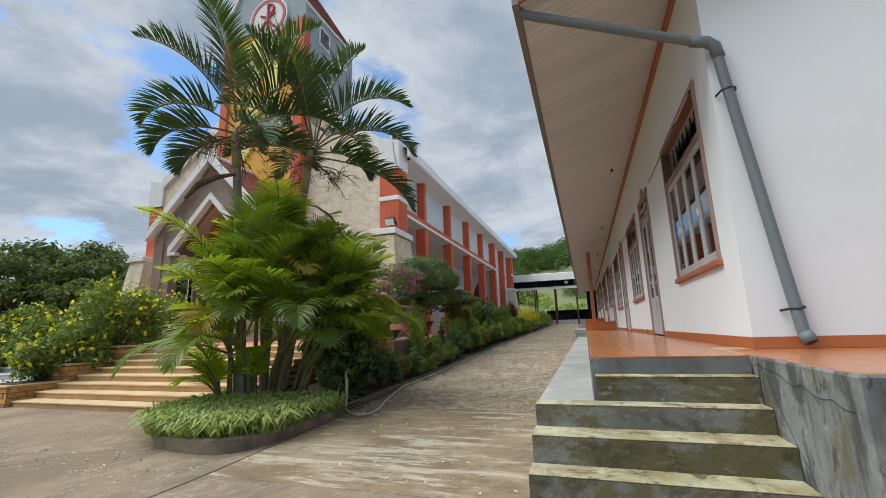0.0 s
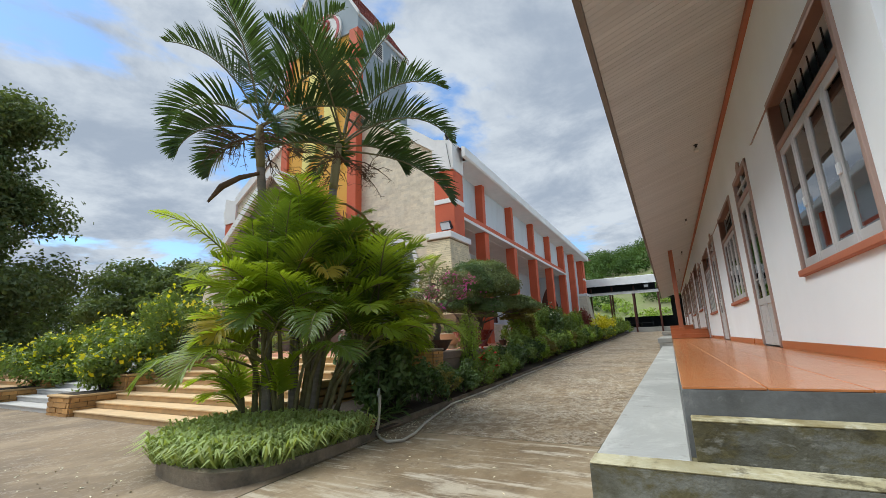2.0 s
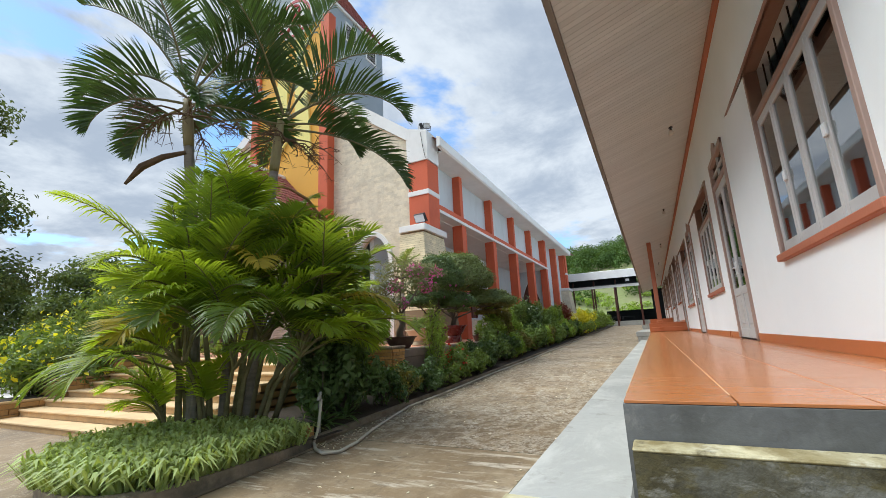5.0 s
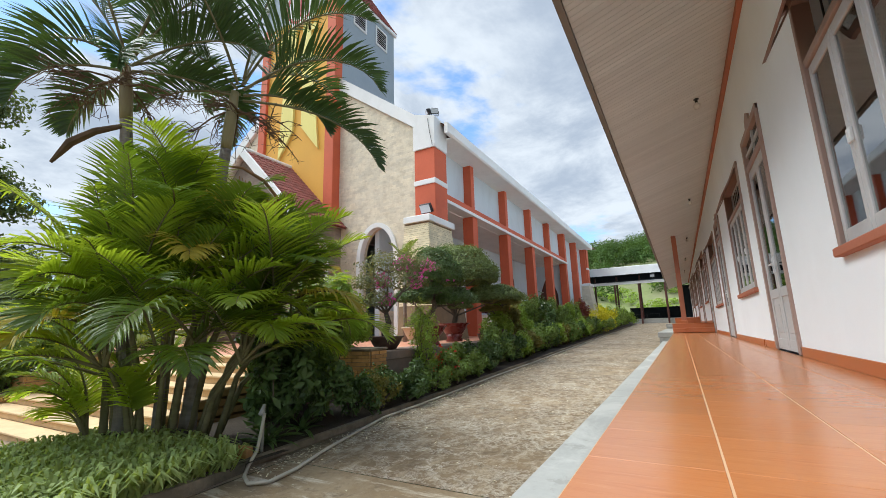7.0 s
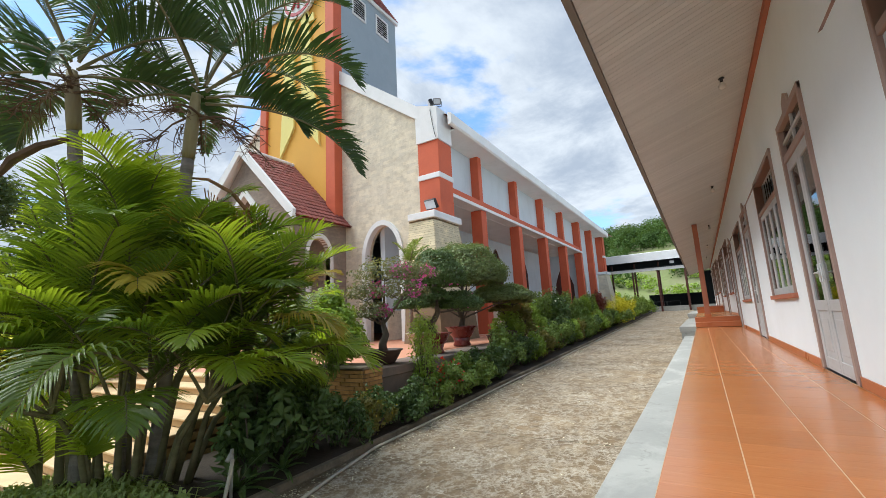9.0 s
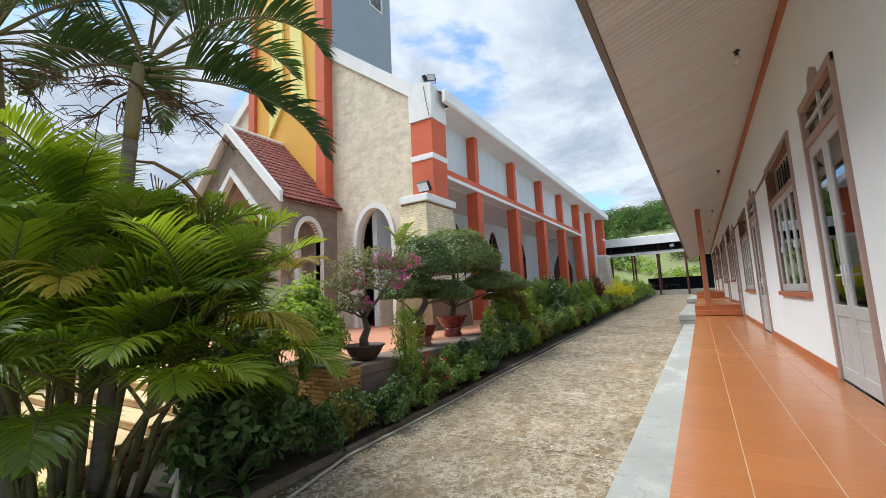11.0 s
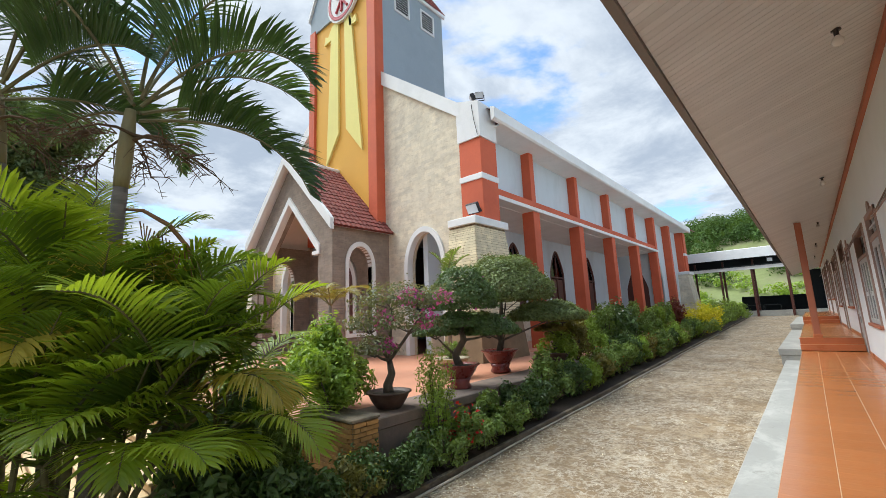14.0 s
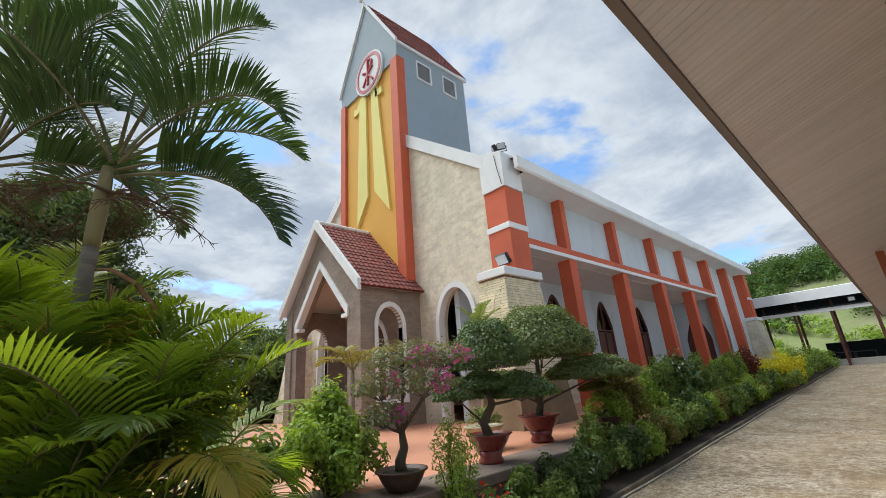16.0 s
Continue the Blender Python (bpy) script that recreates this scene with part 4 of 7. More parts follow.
for y in (6.6, 13.5, 20.5, 27.5, 34.5):
    x = -0.45
    z = sof_z(x)
    lamp = thing("ceiling_lamp", "bare milky bulb in a black socket under the soffit", "lamp", "porch bulbs")
    part("socket", Mesh().lathe([(0.045, z), (0.045, z - 0.012), (0.022, z - 0.016), (0.022, z - 0.07), (0.016, z - 0.075)], x, y, 14), M_PLASTIC, lamp, smooth=True)
    part("bulb", Mesh().lathe([(0.016, z - 0.065), (0.024, z - 0.08), (0.046, z - 0.11), (0.054, z - 0.14), (0.042, z - 0.175), (0.006, z - 0.19)], x, y, 14), M_BULB, lamp, smooth=True)

# ---- church ----
CX = -18.0
FY = 13.1
church = thing("church", "church with cream stone front, terracotta columns and tall grey tower", "church")


def mir(x):
    return 2 * CX - x


def front(th=0.0, y=FY):
    return lambda u, w, z: (u, y + w, z)


def band_z(x):
    return 9.36 + (abs(x - CX) - 7.42) * (9.36 - 12.68) / (7.42 - 2.89)


for sgn in (1, -1):
    def X(x):
        return x if sgn == 1 else mir(x)
    lo, hi = sorted((X(-15.1), X(-10.58)))
    ac = X(-12.69)
    w = Mesh()
    w.wall(front(), lo, hi, -0.3, band_z, 0.4, [(ac - 0.98, ac + 0.98, -0.3, round_head(ac, 0.98, 3.55, 1.5))])
    part("stone_wall", w, M_STONE, church)
    # white surround of the arch
    tr = Mesh()
    for k in range(24):
        t0, t1 = math.pi * k / 24, math.pi * (k + 1) / 24
        P = [(ac + r * math.cos(t), 3.55 + rz * math.sin(t)) for t, r, rz in ((t0, 0.96, 1.48), (t1, 0.96, 1.48), (t1, 1.16, 1.70), (t0, 1.16, 1.70))]
        tr.prism(P, lambda u, v, k: (u, FY - 0.09 + 0.3 * k, v))
    for s in (-1, 1):
        a, b = sorted((ac + s * 0.96, ac + s * 1.16))
        tr.box(a, b, FY - 0.09, FY + 0.21, 0, 3.55)
    part("arch_surround", tr, M_WHITE, church, "white arched surround")
    cop = Mesh()
    xs_ = [X(-15.1), X(-10.45)]
    cop.prism([(xs_[0], band_z(xs_[0])), (xs_[1], band_z(xs_[1])), (xs_[1], band_z(xs_[1]) + 0.62), (xs_[0], band_z(xs_[0]) + 0.72)], lambda u, v, k: (u, FY - 0.14 + 0.62 * k, v))
    part("coping", cop, M_WHITE, church, "sloping white coping band")
    # corner pier
    a, b = sorted((X(-10.585), X(-9.55)))
    part("corner_pier", Mesh().cbox(a, b, FY - 0.06, FY + 1.0, 4.9, 8.2, 0.02), M_RED, church)
    part("pier_band", Mesh().cbox(a - 0.03, b + 0.03, FY - 0.1, FY + 1.04, 6.55, 6.78, 0.015), M_WHITE, church, "white band")
    pk = Mesh()
    i0 = len(pk.v)
    ca, cb = sorted((X(-10.6), X(-9.5)))
    ea, eb = sorted((X(-10.6), X(-9.0)))
    pk.v += [(ca, FY - 0.12, 8.2), (cb, FY - 0.12, 8.2), (cb, FY + 1.0, 8.2), (ca, FY + 1.0, 8.2), (ca, FY - 0.14, 9.95), (cb, FY - 0.14, 9.62), (cb, FY + 1.0, 9.62), (ca, FY + 1.0, 9.95)]
    pk.f += [tuple(i0 + k for k in q) for q in ((0, 3, 2, 1), (4, 5, 6, 7), (0, 1, 5, 4), (2, 3, 7, 6), (0, 4, 7, 3), (1, 2, 6, 5))]
    part("pier_head", pk, M_WHITE, church, "white tapered pier head")
    # battered stone foot of the pier with a white cap
    bt = Mesh()
    t0, t1 = (X(-10.62), X(-9.47))
    b0, b1 = (X(-10.62), X(-8.95))
    i0 = len(bt.v)
    bt.v += [(b0, FY - 1.45, -0.3), (b1, FY - 1.45, -0.3), (b1, FY + 1.5, -0.3), (b0, FY + 1.5, -0.3), (t0, FY - 0.82, 4.7), (t1, FY - 0.82, 4.7), (t1, FY + 1.08, 4.7), (t0, FY + 1.08, 4.7)]
    bt.f += [tuple(i0 + k for k in q) for q in ((0, 3, 2, 1), (4, 5, 6, 7), (0, 1, 5, 4), (2, 3, 7, 6), (0, 4, 7, 3), (1, 2, 6, 5))]
    part("pier_foot", bt, M_STONE if sgn == -1 else M_MORTAR, church)
    a, b = sorted((X(-10.62), X(-9.34)))
    part("pier_cap", Mesh().cbox(a, b, FY - 0.93, FY + 1.2, 4.68, 4.96, 0.02), M_WHITE, church, "white cap slab")
    # side of the nave: columns, beam, clerestory
    cols = [17.3 + 4.93 * k for k in range(7)]
    for k, y in enumerate(cols):
        if k < 4:
            a, b = sorted((X(-10.3), X(-9.86)))
            part("upper_column", Mesh().cbox(a, b, y, y + 0.38, 6.5, 8.86, 0.015), M_RED, church)
            a, b = sorted((X(-10.36), X(-9.78)))
            part("lower_column", Mesh().cbox(a, b, y - 0.12, y + 0.46, 0.0, 6.02, 0.015), M_RED, church)
        else:
            a, b = sorted((X(-10.34), X(-9.74)))
            part("tall_column", Mesh().cbox(a, b, y - 0.1, y + 0.46, 0.0, 8.86, 0.015), M_RED, church)
    a, b = sorted((X(-10.3), X(-9.80)))
    part("beam", Mesh().cbox(a, b, FY + 1.02, 36.9, 6.18, 6.5, 0.01), M_RED, church)
    a, b = sorted((X(-10.34), X(-9.68)))
    part("beam_ledge", Mesh().cbox(a, b, FY + 1.0, 37.6, 6.02, 6.18, 0.01), M_WHITE, church, "white ledge of the beam")
    a, b = sorted((X(-10.5), X(-10.3)))
    part("clerestory_wall", Mesh().box(a, b, FY + 0.4, 37.3, 6.19, 8.9), M_BLUE, church)
    up = Mesh()
    wy = [39.6, 44.5]
    up.wall(lambda u, w, z: (X(-10.32 - w), u, z), 37.3, 50.5, -0.3, lambda u: 8.9, 0.2,
            [(c - 0.75, c + 0.75, 1.0, pointed_head(c, 0.75, 3.6, 1.9)) for c in wy])
    part("nave_wall", up, M_BLUE, church)
    for c in wy:
        win = part("arched_window", Mesh().wall(lambda u, w, z: (X(-10.40 - w), u, z), c - 0.74, c + 0.74, 1.02, pointed_head(c, 0.74, 3.6, 1.88), 0.03, breaks=[c - 0.74 + 0.1 * i for i in range(15)]), M_GLASS_CH, church)
        fr = Mesh()
        hd = pointed_head(c, 0.75, 3.6, 1.9)
        fr.tube([(X(-10.30), c - 0.75, 1.0)] + [(X(-10.30), c - 0.75 + 0.1 * i, hd(c - 0.75 + 0.1 * i)) for i in range(16)] + [(X(-10.30), c + 0.75, 1.0)], 0.07, 6)
        part("window_frame", fr, M_WHITE, win, "white window surround")
    a, b = sorted((X(-10.3), X(-12.9)))
    part("arcade_ceiling", Mesh().box(a, b, FY + 0.4, 37.3, 6.0, 6.1), M_WHITE, church)
    inner = Mesh()
    cs = [20.4, 25.5, 30.6]
    inner.wall(lambda u, w, z: (X(-12.9 - w), u, z), FY + 0.4, 37.3, -0.3, lambda u: 6.0, 0.25,
               [(c - 0.95, c + 0.95, 1.4, pointed_head(c, 0.95, 3.9, 1.5)) for c in cs])
    part("arcade_wall", inner, M_BLUE, church)
    a, b = sorted((X(-12.9), X(-12.84)))
    part("arcade_dado", Mesh().cbox(a, b, FY + 0.41, 37.29, 0.02, 1.3, 0.015), M_STONE, church, "cream stone dado")
    for c in cs:
        hd = pointed_head(c, 0.93, 3.9, 1.47)
        dw = part("arched_window", Mesh().wall(lambda u, w, z: (X(-13.02 - w), u, z), c - 0.93, c + 0.93, 1.42, hd, 0.04, breaks=[c - 0.93 + 0.1 * i for i in range(19)]), M_GLASS_CH, church, "pointed window with dark timber frame")
        fr = Mesh()
        fr.tube([(X(-12.93), c - 0.9, 1.4)] + [(X(-12.93), c - 0.9 + 0.1 * i, hd(c - 0.9 + 0.1 * i)) for i in range(19)] + [(X(-12.93), c + 0.9, 1.4)], 0.075, 6)
        fr.tube([(X(-12.95), c, 1.4), (X(-12.95), c, 5.3)], 0.05, 6)
        fr.tube([(X(-12.95), c - 0.9, 3.7), (X(-12.95), c + 0.9, 3.7)], 0.06, 6)
        a, b = sorted((X(-12.97), X(-13.01)))
        fr.box(a, b, c - 0.88, c + 0.88, 1.42, 3.6)
        part("window_frame", fr, M_DOORW, dw)
    a, b = sorted((X(-10.5), X(-12.9)))
    ew = Mesh()
    dc = (a + b) / 2 + (0.12 if sgn == 1 else -0.12)
    ew.wall(lambda u, w, z: (u, 37.3 + w, z), a, b, -0.3, lambda u: 6.0, 0.2, [(dc - 0.85, dc + 0.85, 0.2, pointed_head(dc, 0.85, 3.2, 1.8))])
    part("arcade_end_wall", ew, M_BLUE, church)
    dd = Mesh()
    dd.wall(lambda u, w, z: (u, 37.42 + w, z), dc - 0.85, dc + 0.85, 0.2, pointed_head(dc, 0.85, 3.2, 1.78), 0.05, breaks=[dc - 0.85 + 0.1 * i for i in range(18)])
    part("side_door", dd, M_DOORW, church, "dark timber pointed door")
    # eaves
    a, b = sorted((X(-10.3), X(-9.15)))
    part("eave_soffit", Mesh().box(a, b, FY + 0.9, 47.4, 8.86, 8.93), M_WHITE, church)
    ga = Mesh()
    ga.prism([(-9.15, 8.80), (-9.05, 8.80), (-8.98, 8.86), (-8.98, 9.28), (-9.15, 9.34)], lambda u, v, k: (X(u), FY + 0.15 + k * 34.2, v))
    part("gutter", ga, M_WHITE, church, "long white box gutter")
    a, b = sorted((X(-10.5), X(-9.6)))
    part("end_pier", Mesh().cbox(a, b, 46.9, 47.9, 4.9, 8.86, 0.02), M_RED, church)
    part("end_band", Mesh().cbox(a - 0.03, b + 0.03, 46.86, 47.94, 6.55, 6.78, 0.015), M_WHITE, church)
    part("end_cap", Mesh().cbox(a - 0.1, b + 0.25, 46.2, 48.6, 4.68, 4.96, 0.02), M_WHITE, church)
    ef = Mesh()
    c0, c1, d1 = X(-10.6), X(-9.5), X(-8.9)
    ef.v += [(c0, 45.9, -0.3), (d1, 45.9, -0.3), (d1, 49, -0.3), (c0, 49, -0.3), (c0, 46.3, 4.7), (c1, 46.3, 4.7), (c1, 48.5, 4.7), (c0, 48.5, 4.7)]
    ef.f += [(0, 3, 2, 1), (4, 5, 6, 7), (0, 1, 5, 4), (2, 3, 7, 6), (0, 4, 7, 3), (1, 2, 6, 5)]
    part("end_foot", ef, M_STONE, church)

nr = Mesh()
nr.quad((-9.0, FY + 0.4, 9.25), (-9.0, 50.4, 9.25), (CX, 50.4, 13.6), (CX, FY + 0.4, 13.6))
nr.quad((mir(-9.0), FY + 0.4, 9.25), (CX, FY + 0.4, 13.6), (CX, 50.4, 13.6), (mir(-9.0), 50.4, 9.25))
part("nave_roof", nr, M_ROOF, church)
part("end_wall", Mesh().wall(lambda u, w, z: (u, 50.2 + w, z), mir(-10.3), -10.3, -0.3, lambda u: 9.0 + (8 - abs(u - CX)) * 0.5, 0.2, breaks=(CX,)), M_BLUE, church)
part("church_floor", Mesh().box(mir(-9.6), -9.6, FY + 0.4, 50.2, -0.3, 0.02), M_TERR, church)

# tower
TX0, TX1, TY0, TY1, TE = mir(-15.1), -15.1, 12.66, 17.75, 19.2
APEX = 24.1


def gable_top(u):
    return TE + (2.9 - abs(u - CX)) * (APEX - TE) / 2.9


tw = Mesh()
tw.wall(lambda u, w, z: (u, TY0 + w, z), TX0, TX1, 18.05, gable_top, 0.3, breaks=(CX,))
tw.wall(lambda u, w, z: (u, TY1 - 0.3 + w, z), TX0, TX1, 8.0, gable_top, 0.3, breaks=(CX,))
tw.box(TX0, TX0 + 0.3, TY0 + 0.3, TY1 - 0.3, 5.0, TE).box(TX1 - 0.3, TX1, TY0 + 0.3, TY1 - 0.3, 5.0, TE)
part("tower_wall", tw, M_GREYT, church)
part("tower_panel", Mesh().box(TX0 + 0.5, TX1 - 0.5, TY0 + 0.10, TY0 + 0.3, 5.5, 18.05), M_YELLOW, church, "ochre yellow tower panel")
for a, b in ((TX0 - 0.02, TX0 + 0.52), (TX1 - 0.60, TX1 + 0.02)):
    part("tower_pilaster", Mesh().cbox(a, b, TY0 - 0.05, TY0 + 0.5, 5.5, 18.2, 0.02), M_RED, church)
L1 = [(-18.78, 17.55), (-18.16, 17.75), (-18.12, 11.1), (-19.2, 9.65), (-18.85, 16.6)]
L2 = [(-17.62, 17.75), (-17.05, 17.55), (-16.95, 16.6), (-16.2, 9.62), (-17.48, 11.15)]
H1 = [(-18.84, 16.8), (-19.45, 16.75), (-19.35, 17.25), (-19.1, 17.1), (-18.78, 17.5)]
H2 = [(mir(x), z) for x, z in H1][::-1]
for poly in (L1, L2, H1, H2):
    part("ribbon_relief", Mesh().prism(poly, lambda u, v, k: (u, TY0 - 0.02 + 0.14 * k, v)), M_LEMON, church, "pale lemon ribbon relief")
CZ, CXX = 18.72, -17.65
ring_pts = [(math.cos(2 * math.pi * k / 48), math.sin(2 * math.pi * k / 48)) for k in range(48)]
disc = part("emblem_disc", Mesh().prism([(CXX + 1.36 * a, CZ + 1.36 * b) for a, b in ring_pts], lambda u, v, k: (u, TY0 - 0.12 + 0.14 * k, v)), M_WHITE, church, "round white emblem with red ring")
rg = Mesh()
for k in range(48):
    (a0, b0), (a1, b1) = ring_pts[k], ring_pts[(k + 1) % 48]
    rg.prism([(CXX + 1.06 * a0, CZ + 1.06 * b0), (CXX + 1.24 * a0, CZ + 1.24 * b0), (CXX + 1.24 * a1, CZ + 1.24 * b1), (CXX + 1.06 * a1, CZ + 1.06 * b1)], lambda u, v, k: (u, TY0 - 0.15 + 0.05 * k, v))
part("ring", rg, mat("emblem_red", (0.42, 0.045, 0.06), 0.6, 0.08, 1, 20, 0.03), disc)
sy = Mesh()
yy = TY0 - 0.15
sy.tube([(CXX, yy, CZ - 0.85), (CXX, yy, CZ + 0.85)], 0.085, 6)
sy.tube([(CXX + 0.42 * math.sin(t) * 1.0, yy, CZ + 0.5 + 0.35 * math.cos(t)) for t in [math.pi * k / 10 for k in range(11)]], 0.08, 6)
for s in (-1, 1):
    sy.tube([(CXX - s * 0.5, yy, CZ - 0.75), (CXX - s * 0.1, yy, CZ - 0.25), (CXX + s * 0.12, yy, CZ + 0.02), (CXX + s * 0.5, yy, CZ + 0.2)], 0.075, 6)
part("monogram", sy, bpy.data.materials["emblem_red"], disc)
for y0, z0 in ((13.95, 17.3), (15.9, 17.3)):
    vf = Mesh()
    y1, z1 = y0 + 1.1, z0 + 1.25
    x = TX1 + 0.06
    vf.cbox(TX1, x, y0, y0 + 0.1, z0, z1, .01).cbox(TX1, x, y1 - 0.1, y1, z0, z1, .01).cbox(TX1, x, y0 + .1, y1 - .1, z0, z0 + 0.1, .01).cbox(TX1, x, y0 + .1, y1 - .1, z1 - 0.1, z1, .01)
    vent = part("louvre_vent", vf, M_WHITE, church, "white louvred vent")
    part("backing", Mesh().box(TX1 + 0.002, TX1 + 0.01, y0 + .1, y1 - .1, z0 + .1, z1 - .1), M_IRON, vent)
    for k in range(7):
        zz = z0 + 0.16 + k * 0.14
        part("slat", Mesh().prism([(0, 0), (0.05, -0.06), (0.05, -0.03), (0, 0.03)], lambda u, v, q, zz=zz: (TX1 + 0.01 + u, y0 + 0.1 + q * 0.9, zz + v)), M_WHITE, vent)


def tile_roof(e0, e1, r0, r1, rows, cols):
    """Curved clay tiles in rows between the eave e0-e1 and the ridge r0-r1."""
    m = Mesh()
    e0, e1, r0, r1 = map(Vector, (e0, e1, r0, r1))
    n = (e1 - e0).cross(r0 - e0).normalized()
    if n.z < 0:
        n = -n
    for i in range(rows):
        s0, s1 = i / rows, min(1.0, (i + 1.12) / rows)
        for j in range(cols):
            q = []
            for k, lift in ((0, 0.0), (0.28, 0.045), (0.62, 0.05), (1.0, 0.0)):
                t = (j + k) / cols
                a, b = e0.lerp(e1, t), r0.lerp(r1, t)
                q.append((a.lerp(b, s0) + n * (lift + 0.06), a.lerp(b, s1) + n * (lift + 0.025)))
            for (a0, b0), (a1, b1) in zip(q, q[1:]):
                m.quad(a0, a1, b1, b0)
            m.quad(q[0][0], q[1][0], q[2][0], q[3][0])
    return m


tr_x = 3.0
for s in (1, -1):
    tagged(part("tower_roof", tile_roof((CX + s * tr_x, TY0 + 0.02, TE - 0.08), (CX + s * tr_x, TY1 + 0.15, TE - 0.08), (CX, TY0 + 0.02, APEX + 0.12), (CX, TY1 + 0.15, APEX + 0.12), 26, 20), M_ROOF, church), kind="stuff")
    vb = Mesh()
    vb.prism([(CX + s * 3.0, TE - 0.22), (CX, APEX - 0.02), (CX, APEX + 0.28), (CX + s * 3.0, TE + 0.06)], lambda u, v, k: (u, TY0 - 0.13 + 0.14 * k, v))
    part("tower_verge", vb, M_WHITE, church, "white verge board")
    a, b = sorted((CX + s * 2.905, CX + s * 3.03))
    part("tower_fascia", Mesh().cbox(a, b, TY0 + 0.02, TY1 + 0.15, TE - 0.24, TE - 0.06, 0.012), M_WHITE, church, "white eave board")
part("finial", Mesh().lathe([(0.12, APEX + 0.2), (0.14, APEX + 0.55), (0.05, APEX + 0.6), (0.05, APEX + 1.2), (0.01, APEX + 1.25)], CX, TY0 - 0.3, 8), M_WHITE, church)

# portico
PORTICO_DECKS = []
PX0, PX1, PY = -21.6, -14.9, 10.15
PC = -18.27


def p_top(u):
    return 5.35 + (3.35 - abs(u - PC)) * (8.75 - 5.35) / 3.35


def p_open(u):
    return 4.5 + (2.35 - abs(u - PC)) * (6.85 - 4.5) / 2.35


pw = Mesh()
pw.wall(lambda u, w, z: (u, PY + w, z), PX0, PX1, -0.3, p_top, 0.45, [(PC - 2.35, PC + 2.35, -0.3, p_open)], breaks=(PC,))
part("portico_front", pw, M_BROWN, church)
for x, s in ((PX1, -1), (PX0, 1)):
    sw = Mesh()
    sw.wall(lambda u, w, z: (x + s * w, u, z), PY + 0.45, FY, -0.3, lambda u: 5.4, 0.35, [(10.9, 12.1, 1.0, round_head(11.5, 0.6, 3.75, 0.82))])
    part("portico_side", sw, M_BROWN, church)
    tr = Mesh()
    out = [(11.5 - 0.6, 1.0)] + [(11.5 - 0.6 * math.cos(math.pi * k / 16), 3.75 + 0.82 * math.sin(math.pi * k / 16)) for k in range(17)] + [(12.1, 1.0)]
    for (u0, v0), (u1, v1) in zip(out, out[1:]):
        def grow(u, v):
            return (11.5 + (u - 11.5) * 1.28, v if v <= 3.75 else 3.75 + (v - 3.75) * 1.24)
        tr.prism([(u0, v0), (u1, v1), grow(u1, v1), grow(u0, v0)], lambda u, v, k: (x - s * 0.05 + s * 0.3 * k, u, v))
    tr.box(min(x - s * .05, x + s * .3), max(x - s * .05, x + s * .3), 10.73, 12.27, 0.85, 1.0)
    part("arch_surround", tr, M_WHITE, church, "white arched surround")
    a, b = sorted((x - s * 0.10, x + s * 0.5))
    part("corner_pilaster", Mesh().cbox(a, b, PY - 0.08, PY + 0.5, -0.3, 5.3, 0.02), M_BROWN, church)
tri = Mesh()
for s in (1, -1):
    tri.prism([(PC + s * 2.35, 4.4), (PC, 6.85), (PC, 7.2), (PC + s * 2.5, 4.65), (PC + s * 2.5, 4.4)], lambda u, v, k: (u, PY - 0.08 + 0.3 * k, v))
    tri.box(min(PC + s * 2.0, PC + s * 2.5), max(PC + s * 2.0, PC + s * 2.5), PY - 0.08, PY + 0.22, 4.25, 4.4)
part("gable_opening_trim", tri, M_WHITE, church, "white trim of the pointed opening")
bk = Mesh()
bk.wall(lambda u, w, z: (u, FY - 0.12 + w, z), PX0 + 0.3, PX1 - 0.3, -0.3, lambda u: min(p_top(u), 8), 0.1, [(PC - 0.95, PC + 0.95, -0.3, round_head(PC, 0.95, 3.2, 1.3))], breaks=(PC,))
part("portico_back", bk, M_BROWN, church)
bt = Mesh()
for k in range(18):
    t0, t1 = math.pi * k / 18, math.pi * (k + 1) / 18
    bt.prism([(PC + r * math.cos(t), 3.2 + rz * math.sin(t)) for t, r, rz in ((t0, .94, 1.28), (t1, .94, 1.28), (t1, 1.2, 1.56), (t0, 1.2, 1.56))], lambda u, v, k: (u, FY - 0.2 + 0.12 * k, v))
for s in (-1, 1):
    a, b = sorted((PC + s * 0.94, PC + s * 1.2))
    bt.box(a, b, FY - 0.2, FY - 0.08, 0, 3.2)
part("inner_arch_surround", bt, M_WHITE, church, "white arched surround")
part("church_door", Mesh().box(PC - 0.95, PC + 0.95, FY + 0.05, FY + 0.12, 0, 4.5), M_DOORW, church, "dark timber church door")
for s in (1, -1):
    deck = Mesh().prism([(PC + s * 3.70, 5.215), (PC, 8.925), (PC, 8.965), (PC + s * 3.70, 5.255)], lambda u, v, k: (u, PY - 0.2 + k * (FY - PY + 0.19), v))
    PORTICO_DECKS.append((s, part("portico_roof", deck, M_ROOF, church, "pitched portico roof of red clay tiles")))
    part("roof_underside", Mesh().quad((PC + s * 3.66, PY - 0.2, 5.2), (PC + s * 3.66, FY, 5.2), (PC, FY, 8.9), (PC, PY - 0.2, 8.9)), M_WHITE, church)
    vb = Mesh()
    vb.prism([(PC + s * 3.75, 5.05), (PC, 8.72), (PC, 9.2), (PC + s * 3.75, 5.5)], lambda u, v, k: (u, PY - 0.36 + 0.16 * k, v))
    part("portico_verge", vb, M_WHITE, church, "white verge board")
part("ridge_cap", Mesh().tube([(PC, PY - 0.2, 9.08), (PC, FY, 9.08)], 0.11, 8), M_WHITE, church)


